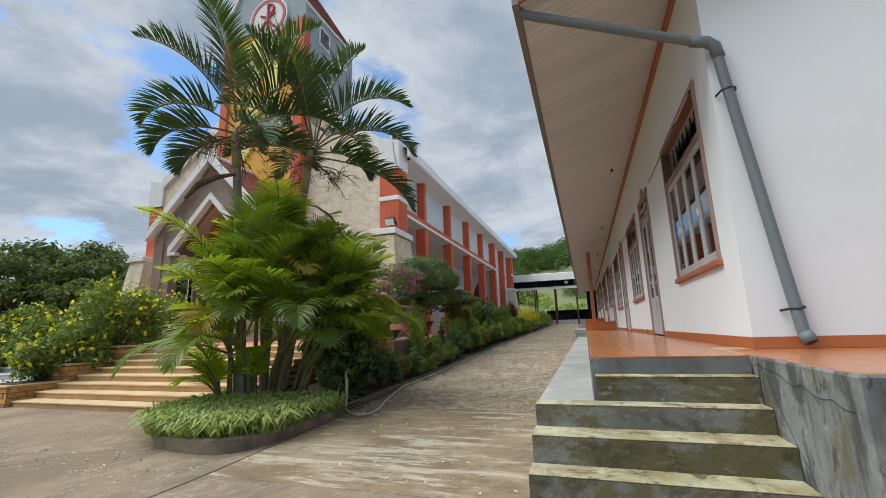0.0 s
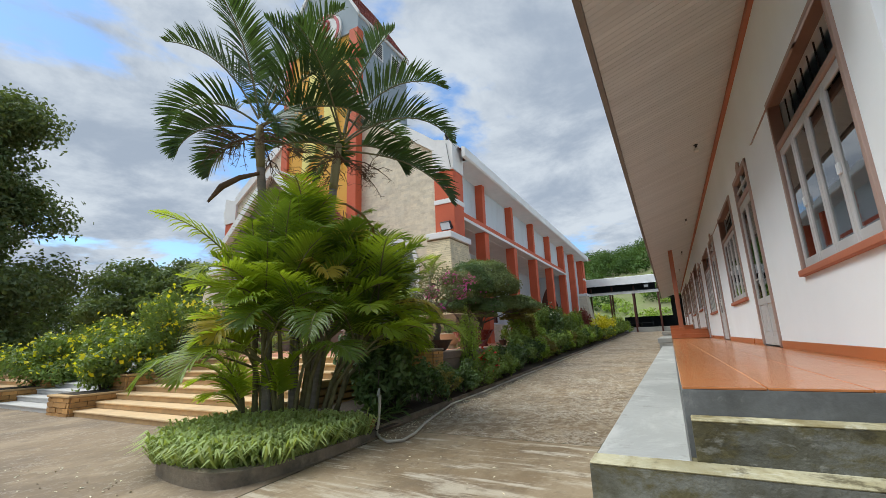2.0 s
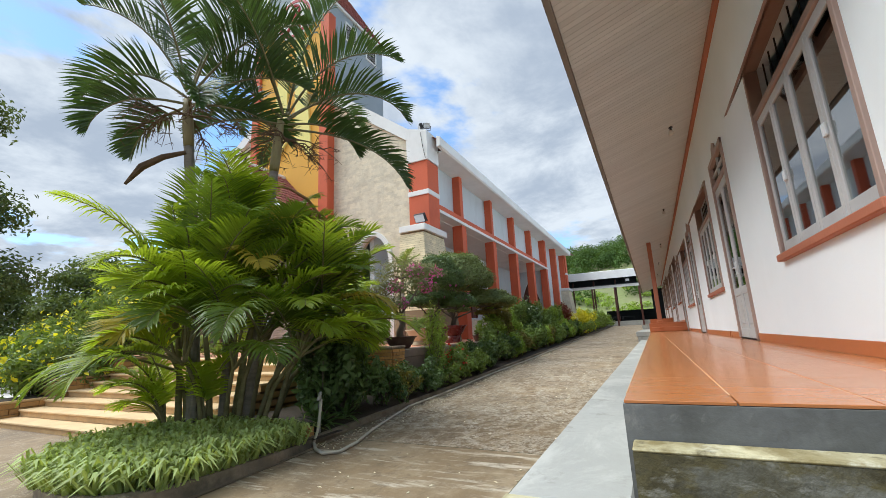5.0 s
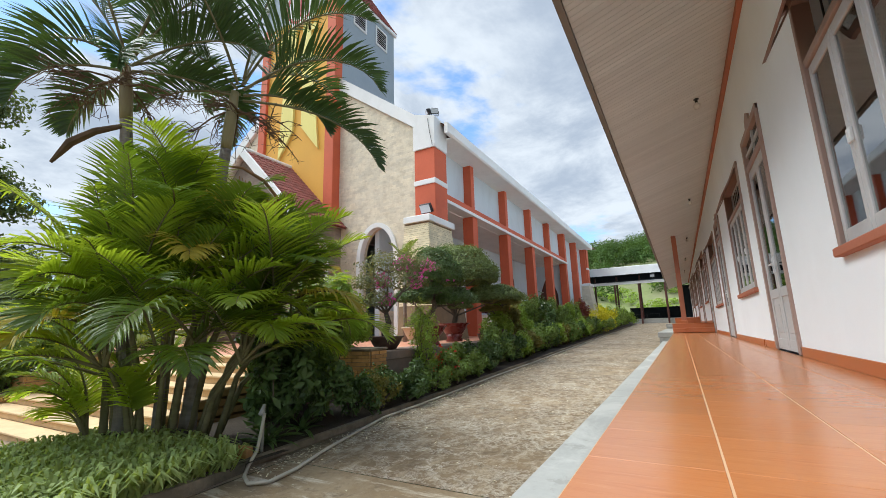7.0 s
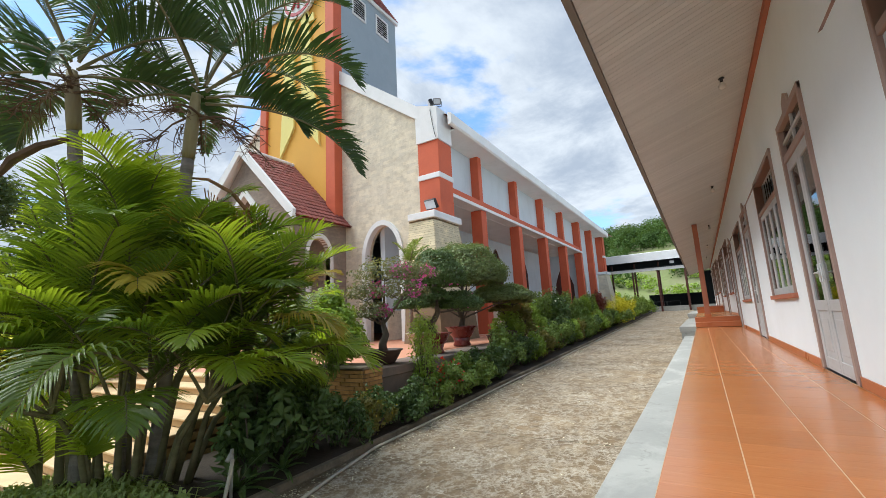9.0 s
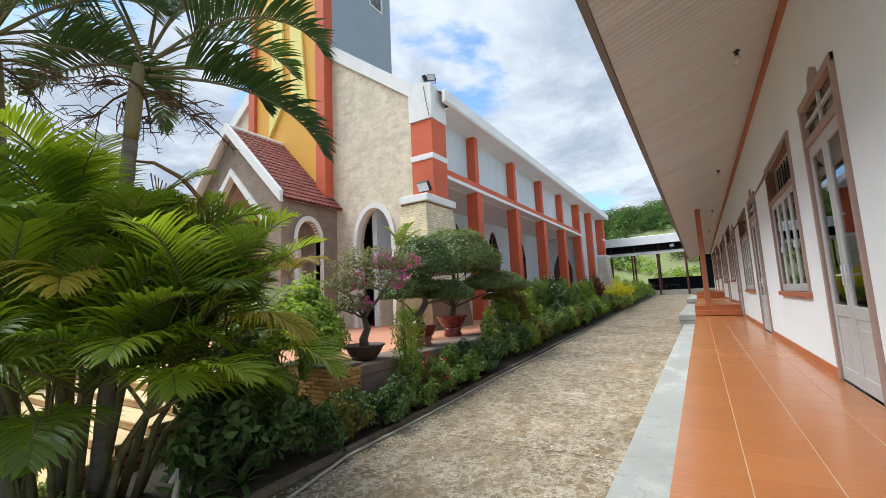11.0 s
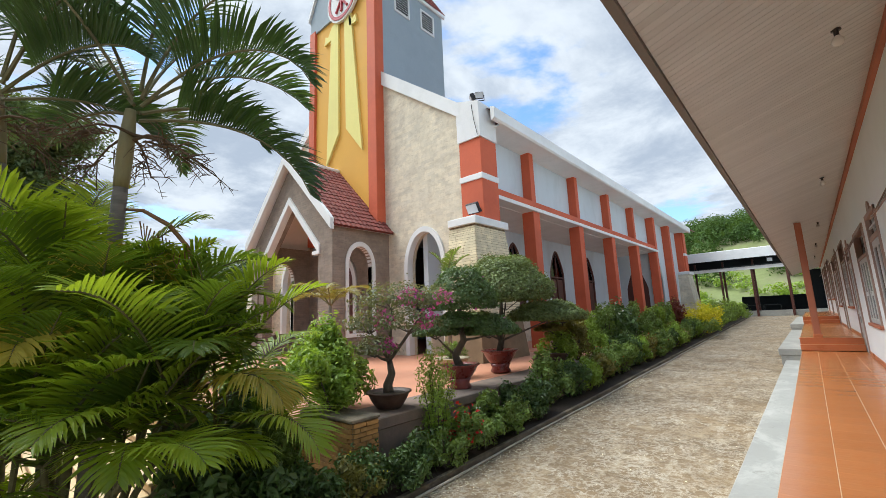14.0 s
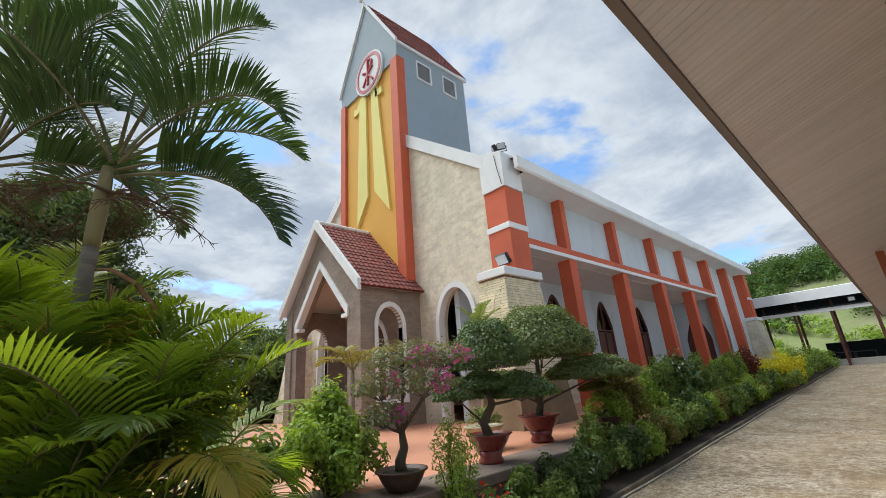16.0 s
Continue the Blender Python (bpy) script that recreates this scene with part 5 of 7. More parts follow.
# floodlights
def floodlight(x, y, z, s, rx, rz):
    f = thing("floodlight", "small black floodlight fixed to the church", "floodlight", "church floodlights")
    R = pose(x, y, z, rx, 0, rz)

    def put(m):
        m.v = [tuple(R @ Vector(p)) for p in m.v]
        return m
    part("housing", put(Mesh().cbox(-s, s, -0.05, 0.12, -s * 0.75, s * 0.75, 0.03)), M_PLASTIC, f)
    part("lens", put(Mesh().box(-s * 0.86, s * 0.86, -0.06, -0.052, -s * 0.6, s * 0.6)), M_LENS, f)
    part("bracket", put(Mesh().tube([(-s - .02, 0.03, 0), (-s - .02, 0.1, -s * 1.1), (s + .02, 0.1, -s * 1.1), (s + .02, 0.03, 0)], 0.02, 5)), M_PLASTIC, f)
    return f


floodlight(-9.95, FY - 0.22, 5.42, 0.27, 30, 0)
floodlight(-9.95, FY + 0.1, 9.98, 0.17, 20, -50)
floodlight(-9.62, FY + 0.15, 9.98, 0.17, 20, 35)
solid("lamp_cable", Mesh().tube([(-9.85, FY + .0, 9.85), (-9.8, FY - 0.16, 9.5), (-9.72, FY - 0.16, 8.9), (-9.6, FY - 0.15, 8.25)], 0.012, 5), M_PLASTIC, "thin black lamp cable", "cable", kind="")

# ---- terrace, stairs and planters ----
terr = Mesh()
terr.box(-40, -7.4, 4.0, 60, -1.4, -0.012)
terr.box(-7.4, -6.4, 5.0, 60, -1.4, -0.012)
terrace = solid("terrace", terr, M_TERR, "salmon tiled church terrace", "terrace")
edge = Mesh()
edge.cbox(-6.95, -6.10, 5.03, 46, -0.16, 0.012, 0.015)
edge.box(-6.6, -6.13, 5.03, 46, -1.2, -0.161)
solid("terrace_edge", edge, mat("dark_stone_edge", (0.19, 0.15, 0.125), 0.8, 0.2, 2, 18, 0.25, stain=(0.3, 0.2, 0.15), stain_amt=0.5), "dark stone edging of the terrace", "edging")


def stair(x0, x1, mt, mr, label):
    st = thing("stairs", label, "stairs", "terrace stairs", "structure")
    n = 8
    h = (0.0 + 1.06) / n
    for i in range(n):
        y0, z1 = 1.0 + i * 0.38, -1.06 + (i + 1) * h
        y1 = 4.0 if i == n - 1 else y0 + 0.40
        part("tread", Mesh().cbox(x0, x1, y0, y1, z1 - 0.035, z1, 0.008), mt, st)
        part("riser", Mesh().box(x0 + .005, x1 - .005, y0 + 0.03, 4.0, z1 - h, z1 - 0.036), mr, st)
    return st


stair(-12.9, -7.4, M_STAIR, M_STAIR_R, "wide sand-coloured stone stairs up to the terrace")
stair(-17.2, -14.0, M_STAIR_G, M_STAIR_G, "pale grey stone stairs beside a brick planter")
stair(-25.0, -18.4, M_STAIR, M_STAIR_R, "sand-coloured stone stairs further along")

# ---- brick planters of the stairs ----
def brick_face(parent, place, u0, u1, z0, z1, bw, bh, gap, mat_, name="brick", depth=0.03, seed=1):
    """Separate bricks laid in courses on a face; place(u, w, z) with w standing proud."""
    rr = random.Random(seed)
    row, z = 0, z0
    while z < z1 - bh * 0.5:
        top = min(z + bh, z1)
        u = u0 - (0.5 * bw if row % 2 else 0)
        while u < u1:
            a, b = max(u, u0), min(u + bw, u1)
            if b - a > 0.03:
                m = Mesh().cbox(a + gap / 2, b - gap / 2, 0, 1, z + gap / 2, top - gap / 2, 0.004)
                d = depth * rr.uniform(0.6, 1.15)
                m.v = [tuple(place(p[0], (d if p[1] > 0.5 else 0.0), p[2])) for p in m.v]
                part(name, m, mat_, parent)
            u += bw
        z += bh
        row += 1


def planter(x0, x1, y0, y1, z0, z1, label, bw=0.24, bh=0.075, sides=("front",), seed=1):
    p = thing("brick_planter", label, "planter", "brick planters", "structure")
    part("core", Mesh().box(x0, x1, y0, y1, z0, z1 - 0.05), M_MORTAR, p)
    part("coping", Mesh().cbox(x0 - 0.035, x1 + 0.035, y0 - 0.05, y1 + 0.02, z1 - 0.05, z1, 0.012), M_KERB if "dark" in label else M_STAIR_R, p)
    if "front" in sides:
        brick_face(p, lambda u, w, z: (u, y0 - w, z), x0, x1, z0, z1 - 0.05, bw, bh, 0.012, M_BRICK, seed=seed)
    if "right" in sides:
        brick_face(p, lambda u, w, z: (x1 + w, u, z), y0, y1, z0, z1 - 0.05, bw, bh, 0.012, M_BRICK, seed=seed + 1)
    return p


planter(-7.35, -6.06, 4.55, 5.0, -0.95, 0.10, "ochre brick planter with dark coping at the terrace corner", 0.22, 0.066, ("front", "right"), 3)
for i in range(3):
    for x0, x1 in ((-13.95, -12.95), (-18.35, -17.25)):
        planter(x0, x1, 0.95 + i * 1.05, 2.0 + i * 1.05 if i < 2 else 4.3, -1.1, -0.62 + 0.36 * i, "stepped ochre brick planter beside the stairs", 0.3, 0.11, ("front", "right"), 5 + i)
pl_soil = Mesh()
for i in range(3):
    for x0, x1 in ((-13.85, -13.05), (-18.25, -17.35)):
        pl_soil.box(x0, x1, 1.05 + i * 1.05, 1.95 + i * 1.05, -0.63 + 0.36 * i, -0.612 + 0.36 * i)
solid("planter_soil", pl_soil, M_SOIL, "dark soil in the brick planters", "soil")

# cut stones on the corner pier of the church
foot = next(o for o in church.children if o.name.startswith("pier_foot"))


def batter(a, b, z):
    return a + (b - a) * (z + 0.3) / 5.0


rr = random.Random(11)
z, row = 1.3, 0
while z < 4.6:
    h = rr.choice((0.075, 0.09, 0.105))
    zt = min(z + h, 4.67)
    for face in (0, 1):
        lo, hi = (-10.62, batter(-8.95, -9.47, z)) if face == 0 else (batter(FY - 1.45, FY - 0.82, z), batter(FY + 1.5, FY + 1.08, z))
        u = lo
        while u < hi - 0.05:
            w = min(rr.uniform(0.2, 0.42), hi - u)
            if hi - u - w < 0.12:
                w = hi - u
            d = rr.uniform(0.006, 0.02)
            m = Mesh().cbox(u + 0.005, u + w - 0.005, 0, 1, z + 0.005, zt - 0.005, 0.006)
            if face == 0:
                m.v = [(p[0], batter(FY - 1.45, FY - 0.82, p[2]) - (d if p[1] < 0.5 else -0.02), p[2]) for p in m.v]
            else:
                m.v = [(batter(-8.95, -9.47, p[2]) + (d if p[1] > 0.5 else -0.02), p[0], p[2]) for p in m.v]
            part("stone", m, M_STONE_PIECE, foot)
            u += w
    z = zt
    row += 1

# ---- palms ----
def frond_mesh(m, base, az, el, length, droop, leaflet, width, pairs=34, vee=0.55, seed=0, sparse=1.0, twist=0.0, bend=1.4, hang=1.0, bare=0.16, fwd=0.45):
    """Adds the leaflets of one arching frond to m and returns the points of its rachis."""
    rr = random.Random(seed)
    az, el = radians(az), radians(el)
    pts, dirs = [], []
    p = Vector(base)
    n = 22
    for i in range(n + 1):
        s = i / n
        e = el - droop * s ** bend
        a = az + twist * s
        d = Vector((math.cos(a) * math.cos(e), math.sin(a) * math.cos(e), math.sin(e)))
        pts.append(p.copy())
        dirs.append(d)
        p = p + d * (length / n)
    for k in range(pairs):
        s = bare + (1 - bare) * (k + 0.5) / pairs
        f = s * n
        i = min(int(f), n - 1)
        q = pts[i].lerp(pts[i + 1], f - i)
        d = dirs[i]
        side = d.cross(Vector((0, 0, 1)))
        if side.length < 0.05:
            side = Vector((math.sin(az), -math.cos(az), 0))
        side.normalize()
        up = side.cross(d).normalized()
        env = (0.45 + 0.75 * math.sin(math.pi * min(1, 0.12 + s * 0.92)) ** 0.8) * (1.0 if s < 0.85 else 1.0 - (s - 0.85) * 2.6)
        for sg in (-1, 1):
            if rr.random() > sparse:
                continue
            ln = leaflet * env * rr.uniform(0.86, 1.1)
            fw = fwd + 0.5 * s
            v = vee * rr.uniform(0.6, 1.3)
            ld = (side * sg * (1 - 0.35 * s) + d * fw + up * v).normalized()
            wd = width * rr.uniform(0.8, 1.15)
            nv = ld.cross(d).normalized()
            wdir = nv.cross(ld).normalized()
            c = [q]
            g_ = Vector((0, 0, -1))
            cur = ld
            for st in range(3):
                cur = (cur + g_ * hang * (0.16 + 0.17 * st) * rr.uniform(0.7, 1.3)).normalized()
                c.append(c[-1] + cur * ln / 3)
            i0 = len(m.v)
            for cc, ww in zip(c, (0.35, 1.0, 0.8, 0.0)):
                if ww:
                    m.v += [tuple(cc - wdir * wd * ww / 2), tuple(cc + nv * wd * 0.12), tuple(cc + wdir * wd * ww / 2)]
                else:
                    m.v.append(tuple(cc))
            for r in range(2):
                b = i0 + 3 * r
                m.f += [(b, b + 1, b + 4, b + 3), (b + 1, b + 2, b + 5, b + 4)]
            b = i0 + 6
            m.f += [(b, b + 1, b + 3), (b + 1, b + 2, b + 3)]
    return pts


def add_frond(parent, base, az, el, length, droop, leaflet, width, material, pairs=34, seed=0, stem=None, **kw):
    m = Mesh()
    pts = frond_mesh(m, base, az, el, length, droop, leaflet, width, pairs, seed=seed, **kw)
    f = part("frond", m, material, parent)
    part("leaf_stem", Mesh().tube(pts[::2], [0.02 * (1 - 0.85 * i / 11) + 0.002 for i in range(len(pts[::2]))], 5), stem or M_CANE, f)
    return f


def flower_stalk(parent, base, az, length, seed):
    rr = random.Random(seed)
    m = Mesh()
    a = radians(az)
    main = [Vector(base) + Vector((math.cos(a), math.sin(a), 0)) * length * s + Vector((0, 0, 0.12 * s - 0.35 * s * s)) for s in (0, 0.3, 0.6, 1)]
    m.tube(main, [0.02, 0.016, 0.012, 0.008], 5)
    for k in range(16):
        s = rr.uniform(0.2, 1)
        q = main[0].lerp(main[3], s)
        d = Vector((math.cos(a + rr.uniform(-1.3, 1.3)), math.sin(a + rr.uniform(-1.3, 1.3)), rr.uniform(-0.8, 0.45))).normalized()
        l2 = rr.uniform(0.2, 0.42)
        tip = [q, q + d * l2 * 0.5 + Vector((0, 0, rr.uniform(-.03, .05))), q + d * l2 + Vector((rr.uniform(-.05, .05), rr.uniform(-.05, .05), -0.06))]
        m.tube(tip, [0.008, 0.006, 0.003], 4)
        for j in range(3):
            b = tip[0].lerp(tip[2], rr.uniform(0.4, 1))
            m.tube([b, b + Vector((rr.uniform(-1, 1), rr.uniform(-1, 1), rr.uniform(-1, .6))).normalized() * rr.uniform(0.08, 0.18)], [0.005, 0.002], 4)
    part("flower_stalk", m, M_STALK, parent, "dry branched flower stalk")


def tall_palm(base, top, shaft, fronds, stalks, seed, label):
    p = thing("palm_tree", label, "palm tree", "tall palms")
    b, t = Vector(base), Vector(top)
    pts, rad = [], []
    for i in range(40):
        s = i / 39
        q = b.lerp(t, s) + Vector((0.05 * math.sin(s * 3 + seed), 0.05 * math.sin(s * 2.2 + seed), 0))
        pts.append(q)
        rad.append((0.085 - 0.022 * s) + (0.005 if i % 2 else 0) + 0.05 * math.exp(-s * 18))
    cut = int(40 * (1 - shaft))
    part("trunk", Mesh().tube(pts[:cut + 1], rad[:cut + 1], 12), M_PALMBARK, p, smooth=True)
    part("crownshaft", Mesh().tube(pts[cut:], [0.072 + 0.02 * math.sin(math.pi * i / (len(pts) - cut)) - 0.032 * i / (len(pts) - cut) for i in range(len(pts) - cut)], 12), M_SHAFT, p, smooth=True)
    for i, fr in enumerate(fronds):
        az, el, ln, dr = fr[:4]
        gold = len(fr) > 4
        q = t + Vector((0.05 * math.cos(radians(az)), 0.05 * math.sin(radians(az)), -0.12 + 0.004 * el))
        add_frond(p, q, az, el, ln, dr, 0.52, 0.036, M_LEAF_GOLD if gold else M_LEAF_PALM, 56, seed=seed * 50 + i, stem=M_CANE, vee=0.95, hang=0.5, bare=0.24, bend=1.7, fwd=0.6)
    for i, (az, ln, dz) in enumerate(stalks):
        flower_stalk(p, t + Vector((0, 0, dz)), az, ln, seed * 9 + i)
    return p


tall_palm((-7.2, 1.2, -0.98), (-7.22, 0.84, 4.0), 0.17,
          [(206, 62, 2.6, 1.0), (212, 38, 1.8, 2.1), (222, 8, 1.5, 1.7), (190, -5, 1.3, 1.3), (118, 76, 2.5, 0.9), (26, 54, 2.2, 1.1), (32, 30, 1.9, 1.3), (20, 72, 2.5, 0.9),
           (335, 0, 1.4, 1.4), (298, 58, 2.2, 1.3), (120, 40, 2.1, 1.5), (60, 12, 1.6, 1.3)],
          [(210, 0.75, -0.25), (280, 0.7, -0.3), (340, 0.7, -0.25), (30, 0.75, -0.3), (120, 0.6, -0.3)], 1, "tall feather palm with dark green arching fronds and dry stalks")
tall_palm((-6.85, 1.75, -0.98), (-6.3, 1.87, 3.84), 0.18,
          [(36, -4, 2.3, 1.15), (34, 38, 2.3, 1.9), (28, 62, 2.4, 1.8), (62, 20, 1.4, 1.6), (15, 80, 2.3, 0.8), (120, 66, 2.3, 1.1), (205, 46, 2.1, 1.0), (200, 18, 1.7, 1.0),
           (290, 52, 2.2, 1.3), (250, 70, 2.3, 1.0), (150, 28, 2.0, 1.5), (88, 48, 2.3, 1.5)],
          [(200, 0.7, -0.3), (300, 0.65, -0.3), (20, 0.7, -0.35), (80, 0.7, -0.3), (150, 0.6, -0.35)], 2, "tall feather palm leaning over the terrace corner")

# dead sheath hanging from the first palm
sh = Mesh().tube([(-7.21, 0.86, 3.12), (-7.42, 0.66, 3.02), (-7.64, 0.5, 2.86), (-7.82, 0.4, 2.6)], [0.03, 0.045, 0.055, 0.02], 7)
solid("palm_sheath", sh, M_STALK, "dry brown sheath hanging from the palm", "palm sheath", kind="")

sh = Mesh().tube([(-6.5, 1.85, 2.75), (-6.3, 2.0, 2.72), (-6.1, 2.2, 2.55), (-5.98, 2.36, 2.3), (-5.94, 2.42, 2.08)], [0.012, 0.02, 0.026, 0.024, 0.006], 8)
for k in range(14):
    t = 0.25 + 0.05 * k
    q = Vector((-6.5, 1.85, 2.75)).lerp(Vector((-5.94, 2.42, 2.2)), t)
    sh.tube([q, q + Vector((0.03 * math.sin(k), 0.03 * math.cos(k), -0.16)), q + Vector((0.07 * math.sin(2 * k), 0.07 * math.cos(2 * k), -0.3))], [0.008, 0.006, 0.003], 4)
solid("palm_sheath", sh, mat("dry_orange_sheath", (0.30, 0.16, 0.07), 0.9, 0.3, 4, 20, 0.3), "dry orange-brown sheath hanging below the leaning palm's crown", "palm sheath", kind="", smooth=True)
spray = thing("palm_inflorescence", "olive-yellow flowering spray on the leaning palm's trunk", "palm flower")
for az in (-20, 30, 75, 330, 130):
    flower_stalk(spray, (-6.55, 1.83, 2.35), az, 0.55, az + 400)
for o in spray.children:
    o.data.materials[0] = M_LEAF_GOLD

rr = random.Random(21)
# foot, crown, trend of the fronds, number of fronds
CANES = [((-7.25, 1.10), (-7.22, 0.95, 0.55), 250, 6, 0.045), ((-7.10, 1.22), (-6.95, 0.92, 0.95), 275, 7, 0.05), ((-7.0, 1.38), (-6.65, 0.95, 0.60), 300, 7, 0.045),
         ((-6.92, 1.50), (-6.80, 1.45, 1.35), 20, 7, 0.055), ((-6.85, 1.62), (-6.40, 1.70, 1.15), 10, 8, 0.05), ((-6.75, 1.76), (-6.35, 2.20, 1.25), 55, 8, 0.05),
         ((-6.66, 1.92), (-6.15, 2.55, 0.85), 45, 7, 0.045), ((-7.05, 1.62), (-7.15, 1.6, 1.10), 150, 6, 0.05), ((-6.70, 1.55), (-6.10, 1.40, 0.45), 345, 6, 0.04),
         ((-6.98, 1.28), (-6.85, 0.85, 0.15), 285, 6, 0.035), ((-6.80, 1.45), (-6.40, 1.25, 0.05), 330, 6, 0.035), ((-6.62, 1.80), (-6.05, 2.05, 0.25), 20, 7, 0.04),
         ((-6.60, 2.05), (-6.05, 2.75, 0.35), 60, 6, 0.04), ((-7.18, 1.18), (-7.2, 1.0, 0.05), 240, 6, 0.035), ((-6.45, 1.75), (-5.85, 1.85, 0.15), 10, 7, 0.035), ((-6.5, 2.0), (-5.9, 2.35, 0.55), 35, 7, 0.04), ((-6.95, 1.55), (-6.75, 1.55, 1.75), 0, 6, 0.05)]
for ci, ((bx, by), crown, trend, nf, r0) in enumerate(CANES):
    clump = thing("areca_palm", "green cane palm with broad feathery fronds under the tall palms", "palm", "cane palms under the tall palms")
    top = Vector(crown)
    foot_ = Vector((bx, by, -1.0))
    mid = foot_.lerp(top, 0.55) + Vector((bx - top.x, by - top.y, 0)) * 0.22
    line = [foot_, foot_.lerp(mid, 0.5), mid, mid.lerp(top, 0.5), top]
    part("cane", Mesh().tube(line, [r0 * 1.15, r0, r0 * 0.85, r0 * 0.75, r0 * 0.5], 10), M_PALMBARK if ci in (1, 3, 7) else M_CANE, clump, smooth=True)
    nf -= 1
    for j in range(nf):
        el = 87 - 58 * (j / (nf - 1)) ** 1.4 + rr.uniform(-5, 5)
        az = trend + (rr.uniform(-70, 70) if j % 3 else rr.uniform(-160, 160))
        ln = rr.uniform(1.2, 2.15) * (0.85 if el < 58 else 1.0)
        mt = M_LEAF_ARECA if rr.random() < 0.58 else M_LEAF_ARECA_D
        if j == nf - 1 and ci in (0, 3, 6):
            mt = M_LEAF_GOLD
        add_frond(clump, top - Vector((0, 0, 0.1)), az, el, ln, rr.uniform(0.45, 1.4) + 0.8 * j / (nf - 1), 0.52, 0.037, mt, 33, seed=ci * 100 + j, vee=rr.uniform(0.2, 0.55), bend=2.0, hang=rr.uniform(0.4, 1.0), bare=0.27, fwd=0.36)
for label, foot_, fronds in (
        ("young cane palm with bright drooping fronds beside the kerb", (-7.32, 0.95, -0.75), ((210, 66, 1.15, 1.9), (228, 74, 1.2, 1.5), (195, 50, 0.9, 1.7), (250, 80, 1.3, 1.3), (170, 72, 1.2, 1.5), (215, 86, 1.35, 1.0), (280, 70, 1.1, 1.6))),
        ("young cane palm with lime green upright fronds between the stems", (-6.95, 1.25, -0.7), ((20, 82, 1.0, 0.8), (300, 78, 0.9, 0.9), (230, 84, 1.0, 0.7)))):
    young = thing("areca_palm", label, "palm", "cane palms under the tall palms")
    for k, (az, el, ln, dr) in enumerate(fronds):
        add_frond(young, foot_, az, el, ln, dr, 0.36, 0.034, M_LEAF_ARECA, 30, seed=int(az) + k, vee=0.3, bend=1.7, hang=0.7, bare=0.25)
    part("cane", Mesh().tube([(foot_[0], foot_[1], -1.0), foot_], [0.045, 0.03], 8), M_CANE, young, smooth=True)

# ---- grass on the island ----
n = 7500
gx, gy = rng.uniform(-7.7, -5.3, n), rng.uniform(-0.62, 1.5, n)
keep = ((gx + 6.35) / 1.30) ** 2 + np.maximum(0, (0.55 - gy) / 1.20) ** 2 < 1.0
gx, gy = gx[keep], gy[keep]
n = len(gx)
gv, gf = np.zeros((n, 5, 3)), []
ang, ln = rng.uniform(0, 2 * np.pi, n), rng.uniform(0.2, 0.46, n)
dx, dy = np.cos(ang), np.sin(ang)
lean = rng.uniform(0.35, 1.15, n)
for k, (s, zz) in enumerate(((0.0, 0.0), (0.5, 0.66), (1.0, 0.62))):
    px, py, pz = gx + dx * ln * lean * s, gy + dy * ln * lean * s, -0.96 + ln * zz * (1.15 - 0.5 * lean * s)
    if k < 2:
        gv[:, 2 * k] = np.stack([px - dy * 0.015, py + dx * 0.015, pz], 1)
        gv[:, 2 * k + 1] = np.stack([px + dy * 0.015, py - dx * 0.015, pz], 1)
    else:
        gv[:, 4] = np.stack([px, py, pz], 1)
base_i = (np.arange(n) * 5)[:, None]
faces = [tuple(r) for r in (base_i + np.array([[0, 1, 3, 2]])).tolist()] + [tuple(r) for r in (base_i + np.array([[2, 3, 4]])).tolist()]
gm = Mesh()
gm.v, gm.f = gv.reshape(-1, 3).tolist(), faces
solid("border_grass", gm, M_GRASS, "tufts of fresh strap-leaved border grass", "grass", "stuff")


# ---- shrubs along the drive ----
def twigs(m, base, tips, r=0.018):
    b = Vector(base)
    for t in tips:
        t = Vector(t)
        mid = b.lerp(t, 0.5) + Vector((0, 0, 0.06))
        m.tube([b, mid, t], [r, r * 0.7, r * 0.25], 5)
    return m


def shrub(x, y, zb, w, d, h, leaf, n, material, label, name="shrub", flowers=None, nf=0, fl=0.05, droop=0.0, seed=0, width=None, group="shrubs along the drive"):
    r_ = random.Random(seed + int(y * 10))
    s = thing(name, label, "shrub", group)
    blobs = []
    for i in range(17):
        a = r_.uniform(0, 6.28)
        q = r_.uniform(0.15, 0.95)
        k = r_.uniform(0.16, 0.36)
        blobs.append((x + math.cos(a) * w * q, y + math.sin(a) * d * q, zb + h * r_.uniform(0.22, 0.86 - 0.25 * q), w * k, d * k, h * k * 0.55))
    blobs.append((x, y, zb + h * 0.3, w * 0.45, d * 0.45, h * 0.28))
    part("stem", twigs(Mesh(), (x, y, zb - 0.05), [(b[0], b[1], b[2]) for b in blobs]), M_BARK, s)
    foliage("foliage", blobs, n, leaf, width or leaf * 0.45, material, s, shell=0.35, droop=droop, floor_z=zb)
    if flowers:
        foliage("flowers", [(b[0], b[1], b[2] + 0.02, b[3] * 1.04, b[4] * 1.04, b[5] * 1.06) for b in blobs], nf, fl, fl * 0.8, flowers, s, shell=0.93, jitter=0.9, floor_z=zb + h * 0.25)
    return s


def bed_z(y):
    return road_z(y) + 0.10


